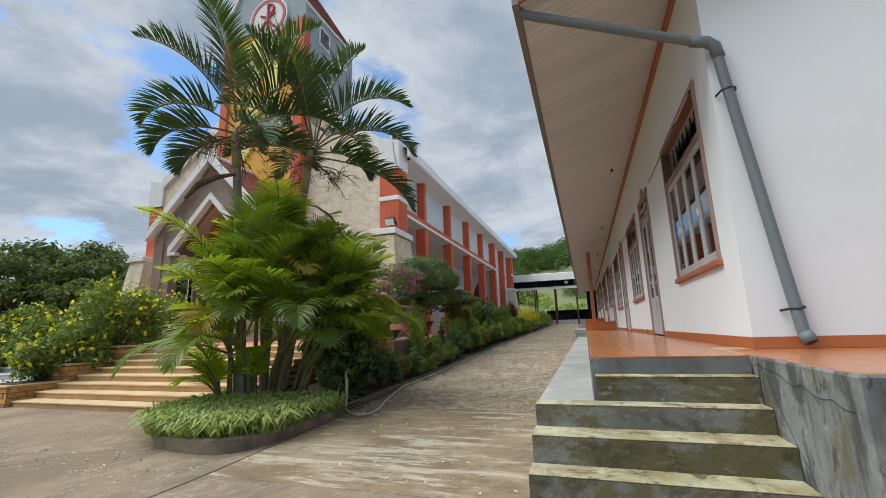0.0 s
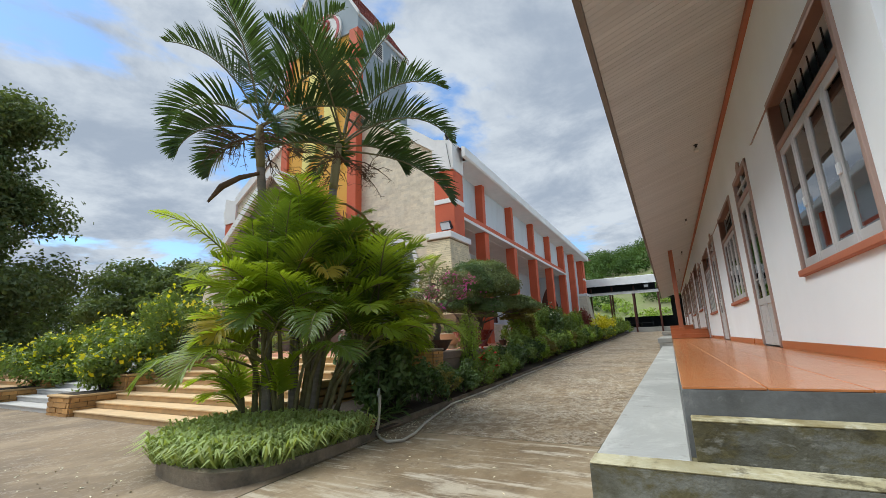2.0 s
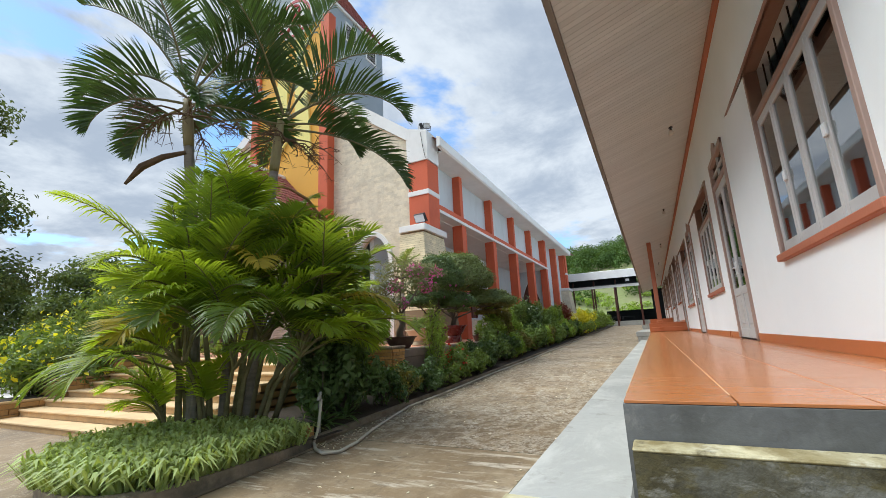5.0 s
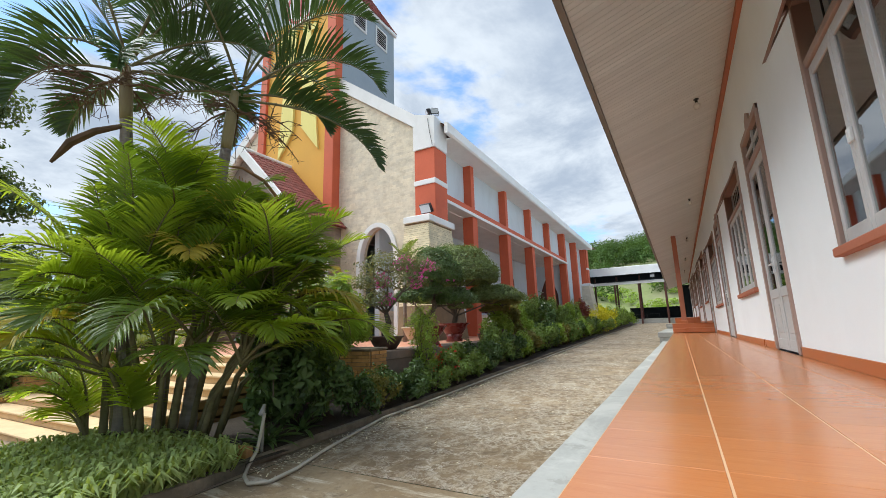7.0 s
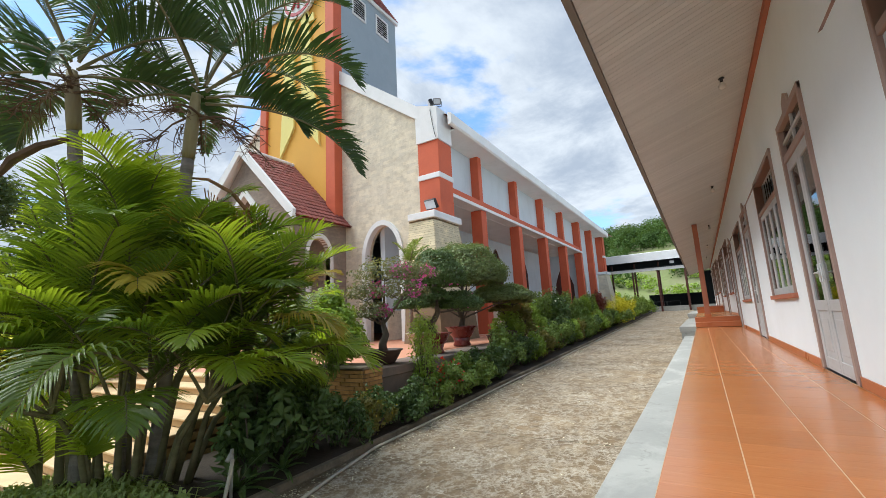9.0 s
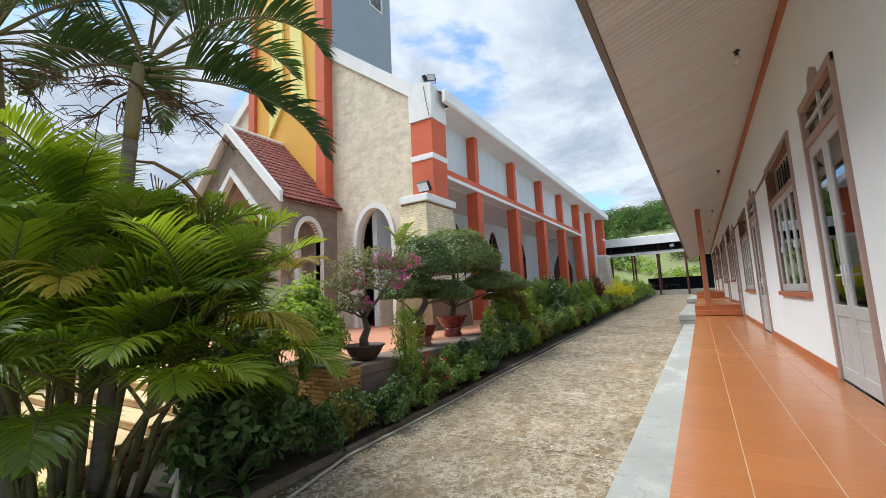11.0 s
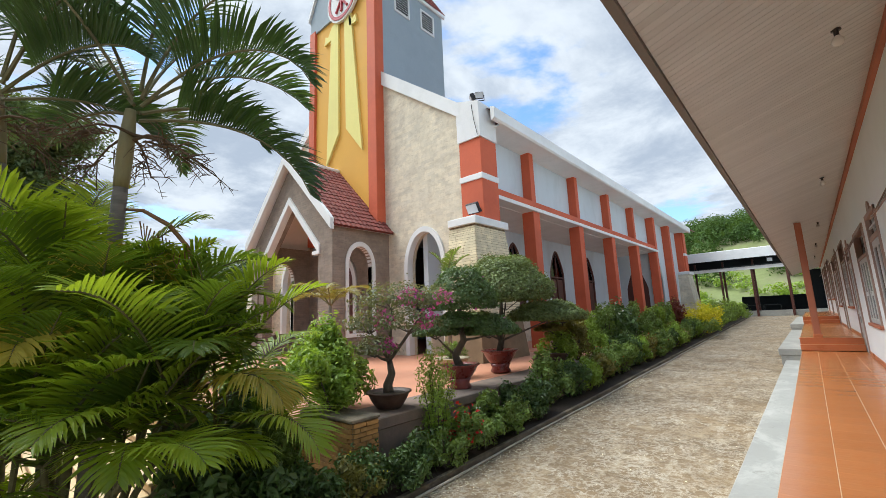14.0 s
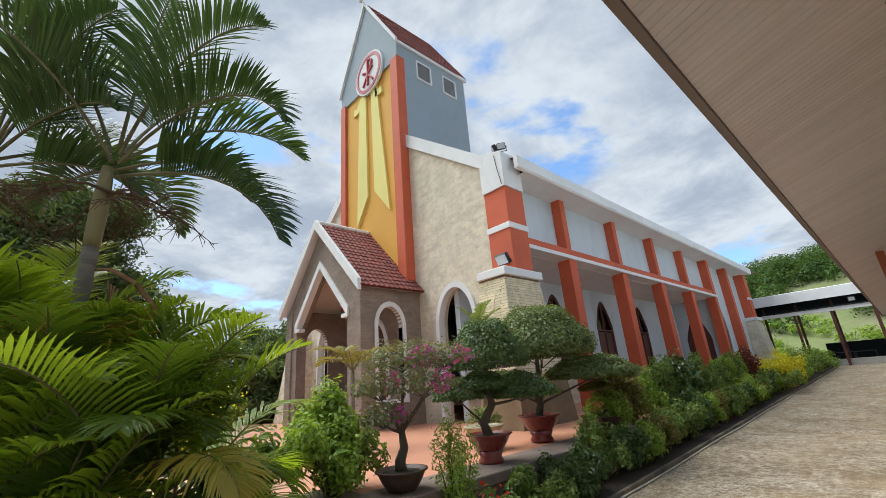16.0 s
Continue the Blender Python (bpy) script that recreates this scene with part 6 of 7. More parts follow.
DK, MD, FR, OL, RU, LI = M_LEAF_DARK, M_LEAF_MID, M_LEAF_FRESH, M_LEAF_OLIVE, M_LEAF_RUST, M_LEAF_LIME
shrub(-5.95, 2.45, bed_z(2), 0.5, 0.5, 1.35, 0.17, 900, DK, "dark broad-leaved shrub in the shade of the palms", seed=1, width=0.08)
shrub(-5.95, 3.1, bed_z(3), 0.5, 0.5, 1.45, 0.16, 1000, DK, "bushy dark green shrub in the bed", seed=2, width=0.06)
shrub(-6.5, 2.9, bed_z(3), 0.6, 0.7, 1.9, 0.16, 1800, DK, "tall leafy green shrub beside the stairs", seed=3, width=0.08)
shrub(-6.2, 3.55, bed_z(4), 0.45, 0.42, 1.75, 0.16, 2600, MD, "bamboo-like shrub with thin drooping leaves", seed=4, width=0.025, droop=1.6)
shrub(-5.8, 4.7, bed_z(4.7), 0.42, 0.5, 0.75, 0.085, 1500, DK, "low dark green shrub below the brick planter", flowers=M_FL_YELLOW, nf=14, fl=0.04, seed=5)
shrub(-5.75, 5.5, bed_z(5.5), 0.4, 0.5, 0.72, 0.09, 1500, DK, "low green shrub with small orange blooms", flowers=M_LEAF_GOLD, nf=16, fl=0.05, seed=6)
shrub(-5.95, 6.15, bed_z(6), 0.33, 0.33, 2.1, 0.08, 2800, FR, "slender light green shrub with feathery twigs", seed=7, width=0.02)
shrub(-5.68, 6.45, bed_z(6.6), 0.4, 0.42, 0.85, 0.09, 1500, MD, "shrub with scarlet flower spikes beside the drive", flowers=M_FL_RED, nf=150, fl=0.07, seed=8)
shrub(-5.78, 7.5, bed_z(7.5), 0.42, 0.5, 0.9, 0.10, 2400, MD, "rounded glossy green shrub with pale blooms", flowers=M_FL_WHITE, nf=45, fl=0.035, seed=9)
shrub(-5.85, 8.5, bed_z(8.5), 0.42, 0.5, 0.95, 0.10, 2600, DK, "leafy green shrub beside the drive", seed=10)
shrub(-5.85, 9.4, bed_z(9.4), 0.4, 0.5, 0.85, 0.11, 2000, DK, "dense dark green shrub beside the drive", seed=11)
shrub(-5.72, 3.7, bed_z(3.7), 0.36, 0.4, 0.8, 0.11, 1500, DK, "low leafy shrub filling the bed", seed=12, width=0.04, droop=0.8)
shrub(-5.66, 4.25, bed_z(4.2), 0.36, 0.4, 0.62, 0.085, 1500, OL, "low olive shrub with a few yellow leaves", flowers=M_LEAF_GOLD, nf=14, fl=0.05, seed=13)
shrub(-5.6, 5.05, bed_z(5), 0.34, 0.4, 0.55, 0.08, 1500, DK, "low dark shrub at the edge of the bed", seed=14)
shrub(-5.62, 5.95, bed_z(6), 0.34, 0.4, 0.6, 0.085, 1400, MD, "low green shrub at the edge of the bed", seed=15)
shrub(-5.62, 7.0, bed_z(7), 0.34, 0.4, 0.62, 0.085, 1900, MD, "low glossy green shrub at the edge of the bed", seed=16)
shrub(-5.62, 8.0, bed_z(8), 0.36, 0.42, 0.66, 0.085, 1400, MD, "low green shrub at the edge of the bed", seed=17)
rr = random.Random(8)
kinds = [(MD, "leafy green shrub in the long bed", None), (DK, "dense dark shrub in the long bed", None), (FR, "light green shrub dotted with pale flowers", M_FL_WHITE),
         (OL, "olive shrub with orange young leaves", M_LEAF_GOLD), (MD, "green shrub with a few red blooms", M_FL_RED)]
y = 10.3
i = 0
while y < 27:
    mt, lb, fw = kinds[i % 5]
    shrub(-5.95 + rr.uniform(-.12, .08), y, bed_z(y), 0.5, 0.62, rr.uniform(0.95, 1.35) if y < 14 else rr.uniform(1.0, 1.5), 0.11, 2300, mt, lb, flowers=fw, nf=30, fl=0.05, seed=20 + i)
    if i % 3 != 1 and y > 11.5:
        shrub(-6.75 + rr.uniform(-.15, .15), y + 0.3, 0.0, 0.5, 0.6, rr.uniform(1.2, 1.7) if y < 13 else rr.uniform(1.5, 2.4), 0.12, 2300, (FR, MD, FR, OL, MD)[i % 5], "leafy shrub at the terrace edge", seed=60 + i)
    y += rr.uniform(0.85, 1.1)
    i += 1
shrub(-6.9, 17.6, 0.0, 0.7, 0.7, 2.3, 0.22, 1300, DK, "tall shrub with large glossy leaves and pale tips", flowers=M_FL_WHITE, nf=60, fl=0.1, seed=90, width=0.10)
shrub(-6.6, 26.0, 0.0, 0.6, 0.6, 2.4, 0.16, 1100, RU, "tall shrub with dark red leaves", seed=91)
for y, mt, lb, h in ((27.6, MD, "leafy green shrub in the long bed", 1.3), (29.3, LI, "golden yellow shrub beside the drive", 2.0), (31.2, LI, "golden lime shrub beside the drive", 2.2), (33.2, FR, "light green shrub beside the drive", 1.5), (35.4, MD, "green shrub beside the drive", 1.8), (37.8, FR, "airy green shrub beside the drive", 2.3), (40.5, MD, "green shrub near the shed", 2.0), (43.0, FR, "light green shrub near the shed", 1.8), (46, MD, "green shrub near the shed", 1.6)):
    shrub(-6.0, y, bed_z(y), 1.0, 1.25, h, 0.15, 1900, mt, lb, seed=int(y))
shrub(-6.85, 4.75, 0.09, 0.78, 0.6, 1.6, 0.10, 8500, FR, "bright green bush growing in the brick planter", seed=101, width=0.05)
shrub(-6.85, 3.6, -0.5, 0.55, 0.5, 1.75, 0.13, 2600, MD, "leafy green shrub beside the planter", seed=102, width=0.06)
shrub(-7.5, 5.3, 0.0, 0.6, 0.5, 1.2, 0.12, 1800, MD, "green shrub behind the brick planter", seed=103, width=0.05)


# strap-leaved plants
def strap_plant(x, y, z, n, ln, w, material, label):
    p = thing("strap_plant", label, "plant", "strap-leaved plants")
    r_ = random.Random(int(x * 100))
    for k in range(n):
        a, el = r_.uniform(0, 6.28), r_.uniform(0.25, 1.3)
        m = Mesh()
        q = Vector((x, y, z))
        pv = None
        L = ln * r_.uniform(0.7, 1.1)
        for s in range(5):
            e = el - 0.28 * s
            ww = w * (0.6, 1.0, 0.9, 0.6, 0.05)[s]
            sd = Vector((-math.sin(a), math.cos(a), 0)) * ww / 2
            cur = (q - sd, q + Vector((0, 0, -0.25 * ww)), q + sd)
            if pv:
                m.quad(pv[0], pv[1], cur[1], cur[0]).quad(pv[1], pv[2], cur[2], cur[1])
            pv = cur
            q = q + Vector((math.cos(a) * math.cos(e), math.sin(a) * math.cos(e), math.sin(e))) * L / 4
        part("leaf", m, material, p)
    return p


strap_plant(-5.72, 2.15, bed_z(2), 22, 0.5, 0.07, M_LEAF_DARK, "dark agave-like rosette at the foot of the palms")
strap_plant(-5.75, 2.75, bed_z(2.7), 18, 0.42, 0.06, M_LEAF_DARK, "dark agave-like rosette beside the hose")
for x, y in ((-13.6, 5.0), (-12.9, 4.8), (-12.4, 5.3)):
    strap_plant(x, y, 0.0, 34, 0.95, 0.05, M_LEAF_MID, "dense clump of long green strap leaves at the stair head")


# ---- pots and bonsai ----
def pot(x, y, z, r, h, material, label, foot=0.0):
    p = thing("plant_pot", label, "plant pot", "pots on the terrace")
    if foot:
        part("stand", Mesh().lathe([(r * 0.55, z), (r * 0.58, z + 0.03), (r * 0.48, z + foot * 0.5), (r * 0.58, z + foot)], x, y, 24), material, p, smooth=True)
    z += foot
    part("bowl", Mesh().lathe([(r * 0.52, z), (r * 0.60, z + 0.02), (r * 0.80, z + h * 0.45), (r * 0.95, z + h * 0.85), (r * 1.06, z + h * 0.93), (r * 1.06, z + h), (r * 0.95, z + h), (r * 0.90, z + h * 0.88)], x, y, 32), material, p, smooth=True)
    part("soil", Mesh().lathe([(r * 0.93, z + h * 0.86), (r * 0.5, z + h * 0.91), (0.02, z + h * 0.93)], x, y, 20), M_SOIL, p)
    return z + h * 0.92


def bonsai(x, y, z, trunk, pads, n, leaf, material, label, flowers=None, nf=0):
    b = thing("bonsai_tree", label, "bonsai", "bonsai on the terrace")
    pts = [Vector((x, y, z - 0.03))] + [Vector(p) for p in trunk]
    m = Mesh().tube(pts, [0.095 - 0.06 * i / len(pts) for i in range(len(pts))], 9)
    part("trunk", m, M_BARK, b, smooth=True)
    br = Mesh()
    for px, py, pz, rx, ry, rz in pads:
        st = min(pts, key=lambda q: (q - Vector((px, py, pz - rz))).length)
        br.tube([st, st.lerp(Vector((px, py, pz)), 0.55) + Vector((0, 0, -0.05)), (px, py, pz - rz * 0.2)], [0.03, 0.022, 0.012], 6)
        for k in range(6):
            a = k * 1.05
            br.tube([(px, py, pz - rz * 0.4), (px + rx * 0.7 * math.cos(a), py + ry * 0.7 * math.sin(a), pz + rz * 0.1)], [0.012, 0.004], 4)
    part("limb", br, M_BARK, b)
    for i, pd in enumerate(pads):
        foliage("leaf_pad", [pd], max(1100, int(5.0 * n * pd[3] * pd[4])), leaf * 1.2, leaf * 0.75, material, b, shell=0.9 if n > 2000 else 0.5, jitter=0.42, floor_z=pd[2] - pd[5] * 0.14, loose=0.07 if n > 2000 else 0.2)
        if flowers:
            foliage("flowers", [(pd[0] + 0.5 * pd[3], pd[1] + 0.3 * pd[4], pd[2] + 0.3 * pd[5], pd[3] * 0.4, pd[4] * 0.4, pd[5] * 0.5)], nf, 0.075, 0.06, flowers, b, shell=0.5, jitter=1.0)
    return b


zt = pot(-6.55, 5.65, 0.015, 0.36, 0.27, M_POT_D, "wide dark brown pot on the terrace edge")
bonsai(-6.55, 5.65, zt, [(-6.57, 5.65, zt + 0.12), (-6.50, 5.68, zt + 0.3), (-6.6, 5.72, zt + 0.5)],
       [(-6.85, 5.5, 1.35, 0.42, 0.42, 0.3), (-6.25, 5.9, 1.35, 0.45, 0.5, 0.34), (-6.55, 5.75, 1.75, 0.55, 0.55, 0.3), (-6.6, 5.4, 0.95, 0.35, 0.35, 0.24), (-6.2, 6.3, 1.75, 0.42, 0.5, 0.26)],
       900, 0.055, M_LEAF_BOUG, "twiggy bougainvillea bonsai with magenta blooms", M_FL_PINK, 70)
zt = pot(-6.72, 7.75, 0.015, 0.40, 0.28, M_POT_R, "oxblood glazed bowl on a round stand", 0.2)
bonsai(-6.72, 7.75, zt, [(-6.78, 7.7, zt + 0.2), (-6.62, 7.8, zt + 0.5), (-6.72, 7.85, zt + 0.85), (-6.7, 7.8, zt + 1.2)],
       [(-6.62, 7.8, 1.72, 0.68, 0.68, 0.74), (-6.35, 8.35, 1.12, 0.58, 0.55, 0.34), (-6.95, 7.3, 1.15, 0.44, 0.42, 0.32), (-6.6, 7.6, 1.3, 0.4, 0.4, 0.25)],
       6500, 0.05, M_LEAF_DARK, "clipped dark green bonsai with layered leaf pads", M_FL_PINK, 8)
zt = pot(-7.35, 10.2, 0.015, 0.46, 0.34, M_POT_R, "large oxblood glazed bowl on a stand", 0.22)
bonsai(-7.35, 10.2, zt, [(-7.3, 10.25, zt + 0.25), (-7.5, 10.3, zt + 0.6), (-7.35, 10.4, zt + 0.95), (-7.4, 10.5, zt + 1.25)],
       [(-7.2, 10.4, 1.98, 1.14, 1.14, 0.98), (-6.6, 11.5, 1.35, 1.0, 0.9, 0.42), (-7.6, 9.6, 1.25, 0.6, 0.55, 0.3), (-7.0, 10.0, 1.05, 0.35, 0.35, 0.18)],
       5200, 0.06, M_LEAF_BONSAI, "broad clipped bonsai with a domed crown")
zt = pot(-7.9, 8.9, 0.0, 0.42, 0.36, M_POT_C, "cream pot with banded rim", 0.12)
shrub(-7.9, 8.9, zt, 0.35, 0.35, 0.5, 0.07, 700, MD, "small green plant in a cream pot", seed=31, group="pot plants")
zt = pot(-6.75, 12.3, 0.0, 0.32, 0.34, M_POT_D, "dark brown pot at the terrace edge")
bonsai(-6.75, 12.3, zt, [(-6.8, 12.3, zt + 0.2), (-6.65, 12.4, zt + 0.45)], [(-6.6, 12.5, 1.25, 0.6, 0.6, 0.22), (-6.8, 12.0, 1.0, 0.4, 0.4, 0.15)], 3000, 0.06, M_LEAF_OLIVE, "small airy bonsai in a dark pot")
zt = pot(-7.1, 11.75, 0.0, 0.17, 0.22, M_POT_D, "small dark flower pot")
shrub(-7.1, 11.75, zt, 0.15, 0.15, 0.25, 0.06, 220, MD, "small seedling in a dark pot", seed=33, group="pot plants")
add = thing("young_palm", "small fan of green palm fronds against the church pier", "palm")
for k, (az, el) in enumerate(((20, 80), (60, 62), (110, 78), (330, 66), (200, 74))):
    add_frond(add, (-9.9, 11.2, 2.75), az, el, 1.15, 0.8, 0.3, 0.045, M_LEAF_MID, 20, seed=300 + k)
part("trunk", Mesh().tube([(-9.9, 11.2, -0.05), (-9.9, 11.2, 2.8)], [0.08, 0.05], 8), M_PALMBARK, add, smooth=True)
add2 = thing("young_palm", "small arching palm beside the portico", "palm")
for k, (az, el) in enumerate(((0, 45), (60, 55), (130, 50), (200, 45), (260, 60), (320, 55))):
    add_frond(add2, (-11.2, 7.6, 1.9), az, el, 1.35, 1.5, 0.4, 0.05, M_LEAF_OLIVE, 22, seed=330 + k)
part("trunk", Mesh().tube([(-11.2, 7.6, -0.05), (-11.2, 7.6, 1.95)], [0.08, 0.05], 8), M_PALMBARK, add2, smooth=True)

# yellow-flowering bushes on the planters
for x, y, z, w, d, h, sd in ((-13.8, 1.9, -0.75, 1.15, 1.05, 1.9, 41), (-13.9, 3.4, -0.3, 1.25, 1.1, 2.5, 43), (-15.0, 5.2, 0.0, 1.3, 0.9, 2.0, 42), (-16.3, 4.6, 0.0, 1.5, 0.8, 1.7, 47), (-17.9, 2.2, -0.75, 1.3, 1.3, 1.8, 45), (-18.2, 4.0, -0.2, 1.6, 1.0, 1.8, 44), (-21.5, 4.9, -0.1, 2.4, 0.9, 1.6, 46)):
    shrub(x, y, z, w, d, h, 0.13, 5200, MD, "spreading bush covered in yellow trumpet flowers", "flowering_bush", M_FL_YELLOW, 300, 0.13, seed=sd, group="yellow bushes on the planters")

# ---- trees on the far side ----
def tree(x, y, z, h, crown, n, leaf, material, label, seed, trunk_r=0.3, lo=0.3, conic=0.0):
    r_ = random.Random(seed)
    t = thing("tree", label, "tree", "trees behind the stairs")
    top = Vector((x + r_.uniform(-.5, .5), y + r_.uniform(-.5, .5), z + h * 0.85))
    b = Vector((x, y, z - 0.2))
    m = Mesh().tube([b, b.lerp(top, 0.35) + Vector((0.2, 0.1, 0)), b.lerp(top, 0.7), top], [trunk_r, trunk_r * 0.75, trunk_r * 0.45, trunk_r * 0.1], 9)
    blobs = []
    k = 0
    while k < (130 if lo < 0.1 else 72):
        s = r_.uniform(lo, 0.95)
        a = r_.uniform(0, 6.28)
        rad = crown * (1 - conic * (s - lo)) * r_.uniform(0.2, 1.0)
        q = b.lerp(top, s) + Vector((math.cos(a) * rad, math.sin(a) * rad, r_.uniform(-.3, .3)))
        sz = crown * (r_.uniform(0.17, 0.33) if lo < 0.1 else r_.uniform(0.14, 0.29))
        blobs.append((q.x, q.y, q.z, sz, sz, sz * 0.62))
        root = b.lerp(top, max(0.2, s - 0.18))
        m.tube([root, root.lerp(q, 0.5) + Vector((0, 0, 0.2)), q], [trunk_r * 0.28, trunk_r * 0.16, 0.03], 5)
        k += 1
    part("trunk", m, M_BARK, t)
    foliage("crown", blobs, n, leaf, leaf * 0.5, material, t, shell=0.3, jitter=0.7)
    return t


GZ = -1.1
tree(-29.5, 0.7, GZ, 17.5, 5.6, 110000, 0.27, M_LEAF_TREE, "tall dense dark green tree beside the forecourt", 1, 0.4, 0.04, 0.55)
tree(-35.0, -3.0, GZ, 15.0, 4.8, 18000, 0.28, M_LEAF_TREE, "tall dark green tree behind the forecourt", 2, 0.4, 0.15, 0.4)
for i, (x, y, h, c) in enumerate(((-36, 14, 8.5, 4.4), (-41, 17.5, 10.5, 4.6), (-33, 17, 7.8, 3.8), (-38, 23, 9.0, 4.8), (-33, 24, 8.0, 4.4), (-45, 9, 9.0, 5.0), (-30, 20, 7.0, 3.6), (-47, 26, 10, 5.5), (-29.5, 13.5, 6.0, 3.2))):
    tree(x, y, GZ, h, c, 15000, 0.36, M_LEAF_TREE, "broad dark green tree behind the stairs", 10 + i, 0.28, 0.22)
for i in range(9):
    shrub(-24 - 2.6 * i, 6.2 + 0.5 * (i % 3), -0.4, 1.8, 1.1, 2.2, 0.24, 2200, M_LEAF_TREE, "dark hedge bush beyond the stairs", seed=200 + i, group="hedge beyond the stairs")

# ---- hill behind the shed ----
hill = Mesh()
NX, NY = 44, 18


def hill_z(x, y):
    s = max(0.0, min(1.0, (y - 66) / 62))
    ridge = 20.5 + 5.0 * math.exp(-((x - 6) / 16) ** 2) - 0.10 * max(0, -14 - x) - 0.06 * max(0, x - 30) + 1.2 * math.sin(x * 0.11) + 0.8 * math.sin(x * 0.31 + 1)
    return 0.5 + ridge * (s * s * (3 - 2 * s)) * 1.0


for j in range(NY):
    for i in range(NX):
        x0, x1 = -90 + 200 * i / NX, -90 + 200 * (i + 1) / NX
        y0, y1 = 62 + 90 * j / NY, 62 + 90 * (j + 1) / NY
        hill.quad((x0, y0, hill_z(x0, y0)), (x1, y0, hill_z(x1, y0)), (x1, y1, hill_z(x1, y1)), (x0, y1, hill_z(x0, y1)))
solid("hill", hill, M_MEADOW, "grassy green hillside behind the church", "hill", smooth=True)
hr = random.Random(4)
blobs = []
for k in range(520):
    x, y = hr.uniform(-55, 60), hr.uniform(84, 142)
    if y < 100 and hr.random() < 0.55:
        continue
    s = hr.uniform(1.3, 3.0)
    blobs.append((x, y, hill_z(x, y) + s * 0.5, s, s, s * 0.8))
hw = foliage("hill_woods", blobs, 150000, 0.55, 0.36, M_LEAF_HILL, shell=0.6, jitter=0.5)
tagged(hw, "dense low woods covering the hill", "woods", "", "stuff")
blobs = [(hr.uniform(-40, 40), yy, hill_z(0, yy) + 0.3, 1.2, 1.2, 0.5) for yy in [hr.uniform(64, 88) for _ in range(150)]]
sc = foliage("hill_scrub", blobs, 14000, 0.5, 0.25, M_LEAF_FRESH, shell=0.3)
tagged(sc, "light green scrub on the lower slope", "scrub", "", "stuff")

# ---- open shed at the end of the drive ----
shed = thing("shed", "open shed with white metal roof edge and dark posts", "shed")
SZ = 0.35
rfm = Mesh()
rfm.prism([(50.0, 6.0), (50.0, 6.9), (50.12, 6.95), (60, 7.6), (60, 7.5), (50.12, 6.05)], lambda u, v, k: (-13.5 + 12.3 * k, u, v))
part("roof", rfm, M_WHITE, shed, "white metal roof edge")
part("front_beam", Mesh().cbox(-13.5, -0.6, 49.6, 49.8, 4.85, 5.25, 0.01), M_WHITE, shed, "white beam")
# Dark panel added in place of the shade under the shed roof.
part("dark_lining", Mesh().box(-13.4, -2.4, 52.6, 52.7, 5.3, 6.6), M_CLOTH_SHADE, shed)
lean = Mesh()
lean.prism([(49.5, 5.25), (60, 6.0), (60, 5.9), (49.5, 5.15)], lambda u, v, k: (-13.5 + 17.0 * k, u, v))
part("lower_roof", lean, M_CLOTH_SHADE, shed)
for x in (-12.5, -9.8, -7.3, -4.8, -2.2, 0.4, 3.0):
    part("post", Mesh().cbox(x - 0.09, x + 0.09, 49.7, 49.88, 0.3, 4.9, 0.01), M_DOORW, shed)
    part("post", Mesh().cbox(x - 0.09, x + 0.09, 52.0, 52.18, 0.3, 6.0, 0.01), M_DOORW, shed)
part("back_screen", Mesh().box(-6.6, 4.0, 57.0, 57.05, 0.5, 2.4), M_CLOTH_SHADE, shed, "dark shade cloth screen")
part("side_screen", Mesh().box(-1.0, 3.8, 53.0, 53.05, 0.3, 4.6), M_CLOTH_SHADE, shed, "dark shade cloth screen")
part("low_wall", Mesh().cbox(-6.2, 4.0, 49.9, 50.1, 0.3, 0.95, 0.02), M_SLAB, shed, "low pale cement wall")
for x in (-5.6, -4.3):
    part("rail", Mesh().tube([(x, 50.6, 0.4), (x, 50.6, 1.45), (x + 1.2, 50.6, 1.45), (x + 1.2, 50.6, 0.4)], 0.04, 6), M_IRON, shed)
floodlight(-3.3, 49.55, 5.6, 0.22, 20, 0)
wt = Mesh().cbox(-6.0, 3.0, 47.2, 49.5, 0.28, 0.34, 0.02)
solid("shed_apron", wt, M_SLAB, "pale cement apron before the shed", "pavement")

# ---- balustrade and steps at the side door ----
bal = thing("balustrade", "short white balustrade at the side door", "balustrade", kind="structure")
part("rail", Mesh().cbox(-9.6, -9.35, 33.2, 36.4, 0.95, 1.08, 0.02), M_WHITE, bal)
part("base", Mesh().cbox(-9.6, -9.35, 33.2, 36.4, 0.0, 0.14, 0.02), M_WHITE, bal)
for k in range(9):
    part("baluster", Mesh().lathe([(0.05, 0.14), (0.09, 0.35), (0.05, 0.6), (0.07, 0.95)], -9.475, 33.4 + 0.37 * k, 8), M_WHITE, bal, smooth=True)

# ---- hose, standpipe and litter ----
hose = Mesh()
hp = [(-5.53, 1.97, 0.50), (-5.5, 1.92, 0.36), (-5.46, 1.84, 0.14), (-5.36, 1.66, 0.035), (-5.15, 1.47, 0.025), (-4.95, 1.37, 0.025), (-4.79, 1.48, 0.025), (-4.83, 1.85, 0.025), (-5.02, 2.45, 0.025), (-5.17, 3.1, 0.025)]
hp += [(-5.36 + 0.02 * math.sin(k * 0.9), 4.0 + k * 0.9, 0.025) for k in range(30)]
hose.tube([(x, y, road_z(y) + z) for x, y, z in hp], 0.02, 8)
solid("garden_hose", hose, M_HOSE, "grey garden hose lying along the bed", "hose", kind="", smooth=True)
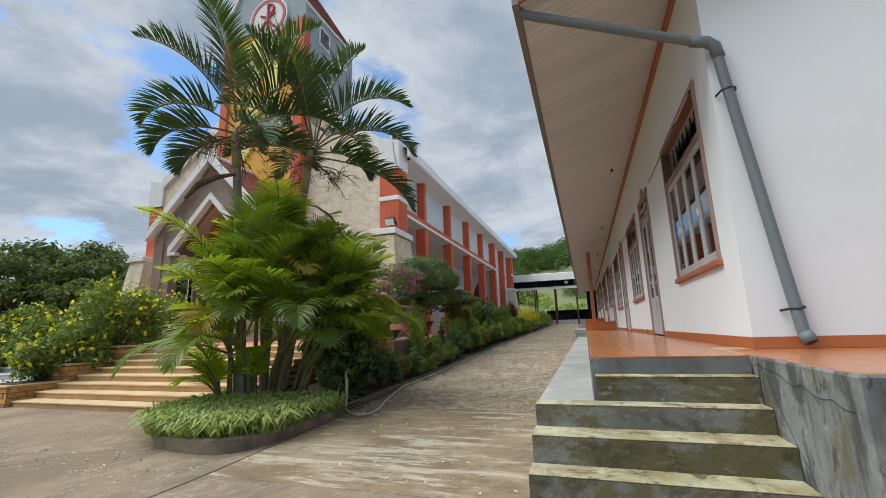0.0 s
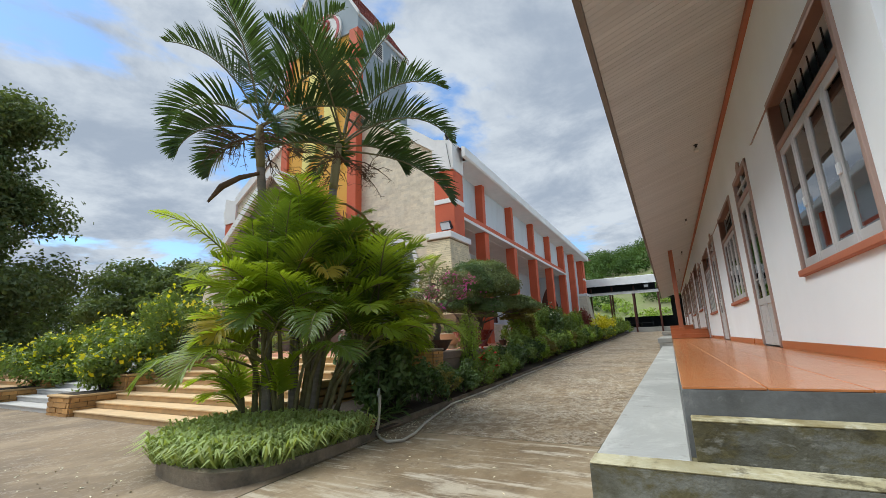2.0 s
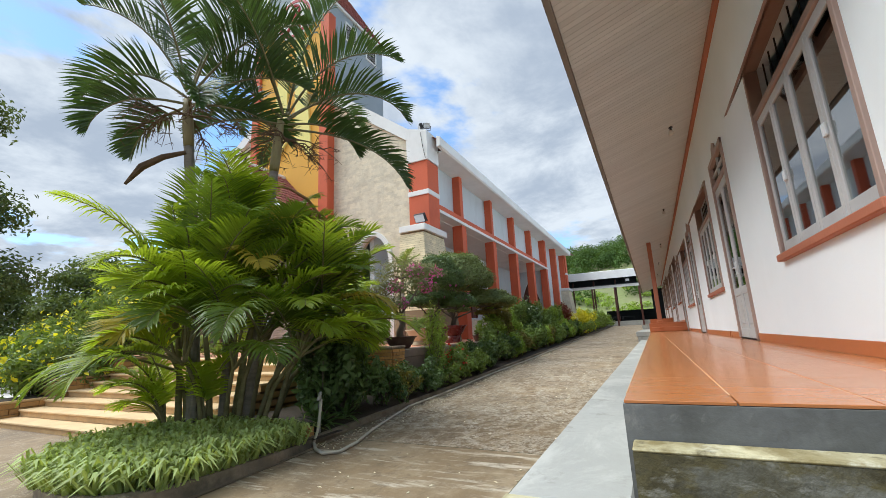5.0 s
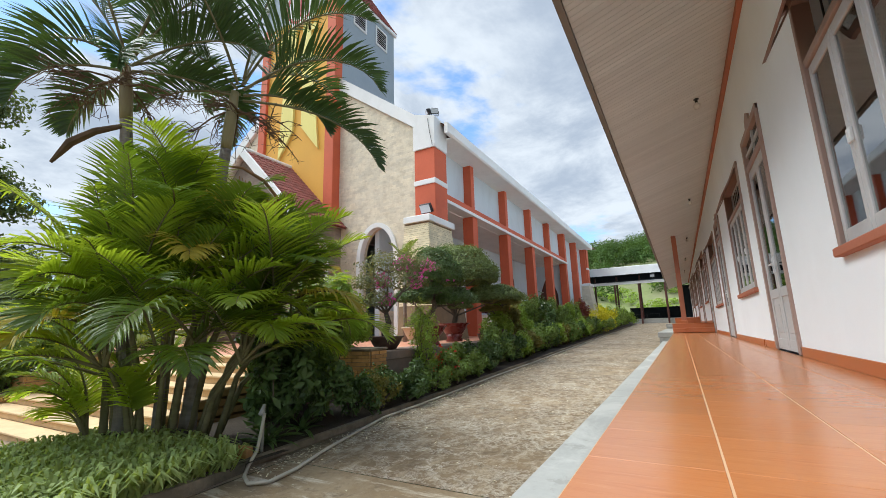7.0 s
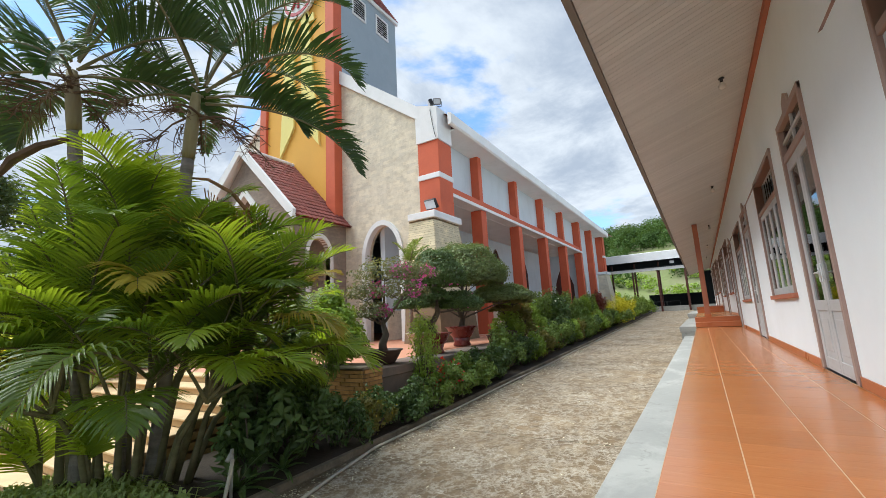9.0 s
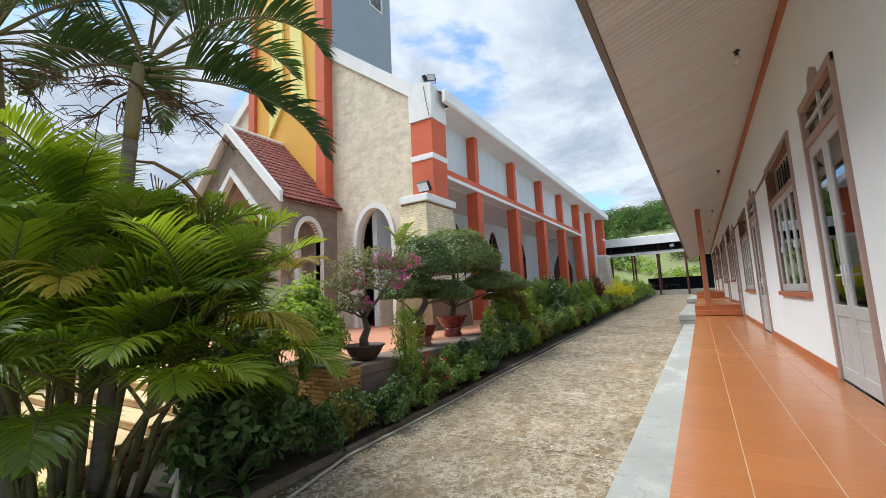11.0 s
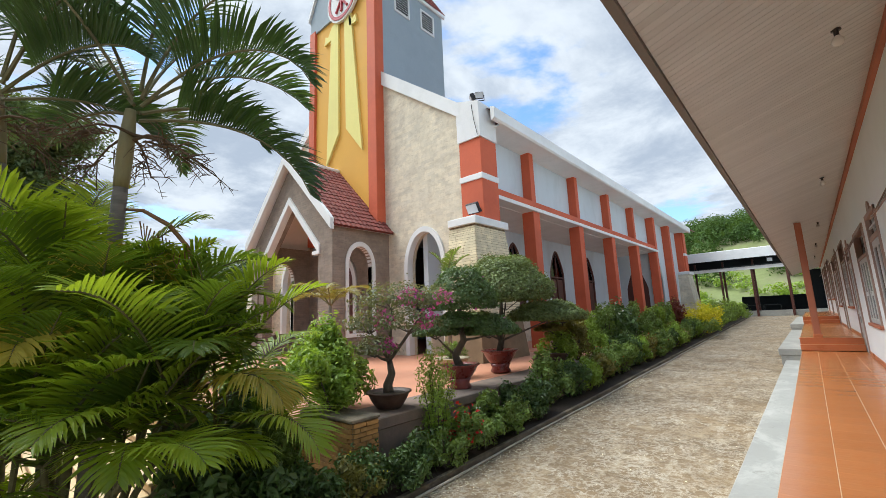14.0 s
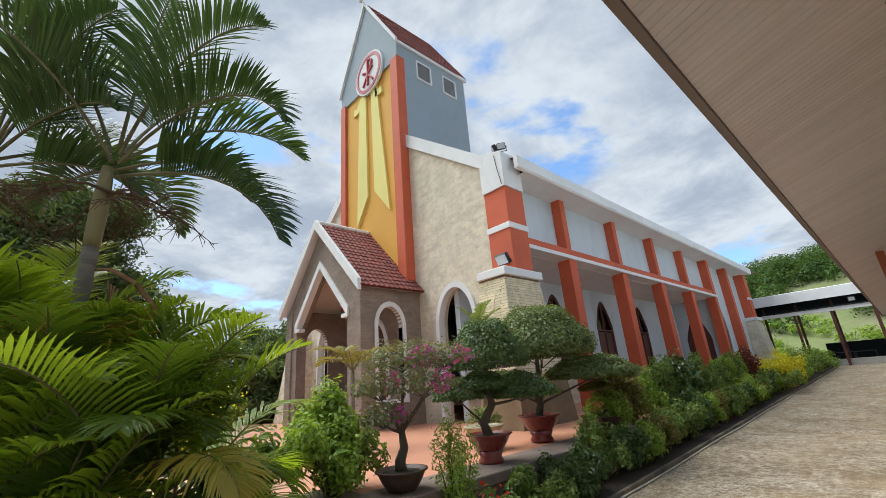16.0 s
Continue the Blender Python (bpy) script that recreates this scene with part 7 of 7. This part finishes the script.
solid("standpipe", Mesh().tube([(-5.56, 1.98, -1.0), (-5.55, 1.97, -0.42)], 0.018, 8).tube([(-5.55, 1.97, -0.45), (-5.52, 1.9, -0.52)], 0.022, 8), M_SLAB, "pale upright water pipe at the bed", "pipe", kind="", smooth=True)
bk = thing("brick_pile", "two broken orange bricks at the foot of the palms", "bricks")
for x, y, a in ((-5.62, 1.75, 0.3), (-5.72, 1.55, 0.9)):
    m = Mesh().cbox(-0.12, 0.12, -0.06, 0.06, 0, 0.12, 0.01)
    R = pose(x, y, -0.96, 0, 0, math.degrees(a))
    m.v = [tuple(R @ Vector(p)) for p in m.v]
    part("brick", m, M_BRICK, bk)
n = 1500
lx = np.concatenate([-5.35 + np.abs(rng.normal(0, 0.22, n)), rng.uniform(-5.2, -2.0, 260), rng.uniform(-9, -5.3, 160)])
ly = np.concatenate([rng.uniform(1.6, 16, n), rng.uniform(-1.0, 12, 260), rng.uniform(-2.5, -0.8, 160)])
lz = np.array([road_z(v) + 0.008 for v in ly])
lit = new("leaf_litter", leaf_mesh("leaf_litter", np.stack([lx, ly, lz], 1), np.tile([0, 0, 1.0], (len(lx), 1)), 0.045, 0.022, M_LITTER, fold=0.1, jitter=0.15))
tagged(lit, "fallen petals and leaves scattered on the drive", "leaf litter", "", "stuff")

# ---- floor tiles of the porch ----
TILE_X = [(-1.447, -1.082), (-1.075, -0.694), (-0.687, -0.300), (-0.293, -0.016)]
shared = {}


def tile(x0, x1, y0, y1, z):
    key = (round(x1 - x0, 3), round(y1 - y0, 3))
    if key not in shared:
        shared[key] = shape("tile", Mesh().cbox(0, key[0], 0, key[1], -0.012, 0.0, 0.0015), M_FLOOR_TILE)
    ob = new("tile", shared[key])
    ob.location = (x0, y0, z)
    ob.parent = porch


for x0, x1 in TILE_X:
    y = -0.82
    while y < 18.3:
        if not (x0 > -0.3 and y < 0):
            tile(x0, x1, y, min(y + 0.3985, 18.398), -0.012)
        y += 0.4
    far = Mesh()
    for lo_, hi_, zz in ((18.4, 30.99, 0.36), (31.0, 46.9, 0.72)):
        y = lo_ + 0.31
        while y < hi_:
            far.box(x0, x1, y, min(y + 0.3985, hi_), zz - 0.012, zz)
            y += 0.4
    tagged(part("far_tiles", far, M_FLOOR_TILE, porch), kind="stuff")
x = -0.256
while x < 5:
    y = -2.09
    while y < -0.02:
        tile(x, x + 0.3945, y, min(y + 0.3965, -0.018), -0.012)
        y += 0.4
    x += 0.4

# ---- clay tiles of the portico roof ----
ROWS, COLS = 17, 13
for s, deck in PORTICO_DECKS:
    e0, r0 = Vector((PC + s * 3.72, PY - 0.25, 5.22)), Vector((PC, PY - 0.25, 8.98))
    up, along = (r0 - e0) / ROWS, Vector((0, FY - PY + 0.25, 0)) / COLS
    nrm_ = along.cross(up).normalized()
    if nrm_.z < 0:
        nrm_ = -nrm_
    tm = Mesh()
    prof = [(along * k + nrm_ * (lift + 0.06), along * k + up * 1.12 + nrm_ * (lift + 0.025)) for k, lift in ((0, 0.0), (0.28, 0.045), (0.62, 0.05), (1.0, 0.0))]
    for (a0, b0), (a1, b1) in zip(prof, prof[1:]):
        tm.quad(a0, a1, b1, b0)
    tm.quad(*[p[0] for p in prof])
    clay = shape("roof_tile", tm, M_ROOF_PIECE)
    for i in range(ROWS):
        for j in range(COLS):
            ob = new("roof_tile", clay)
            ob.location = e0 + up * i + along * j
            ob.parent = deck
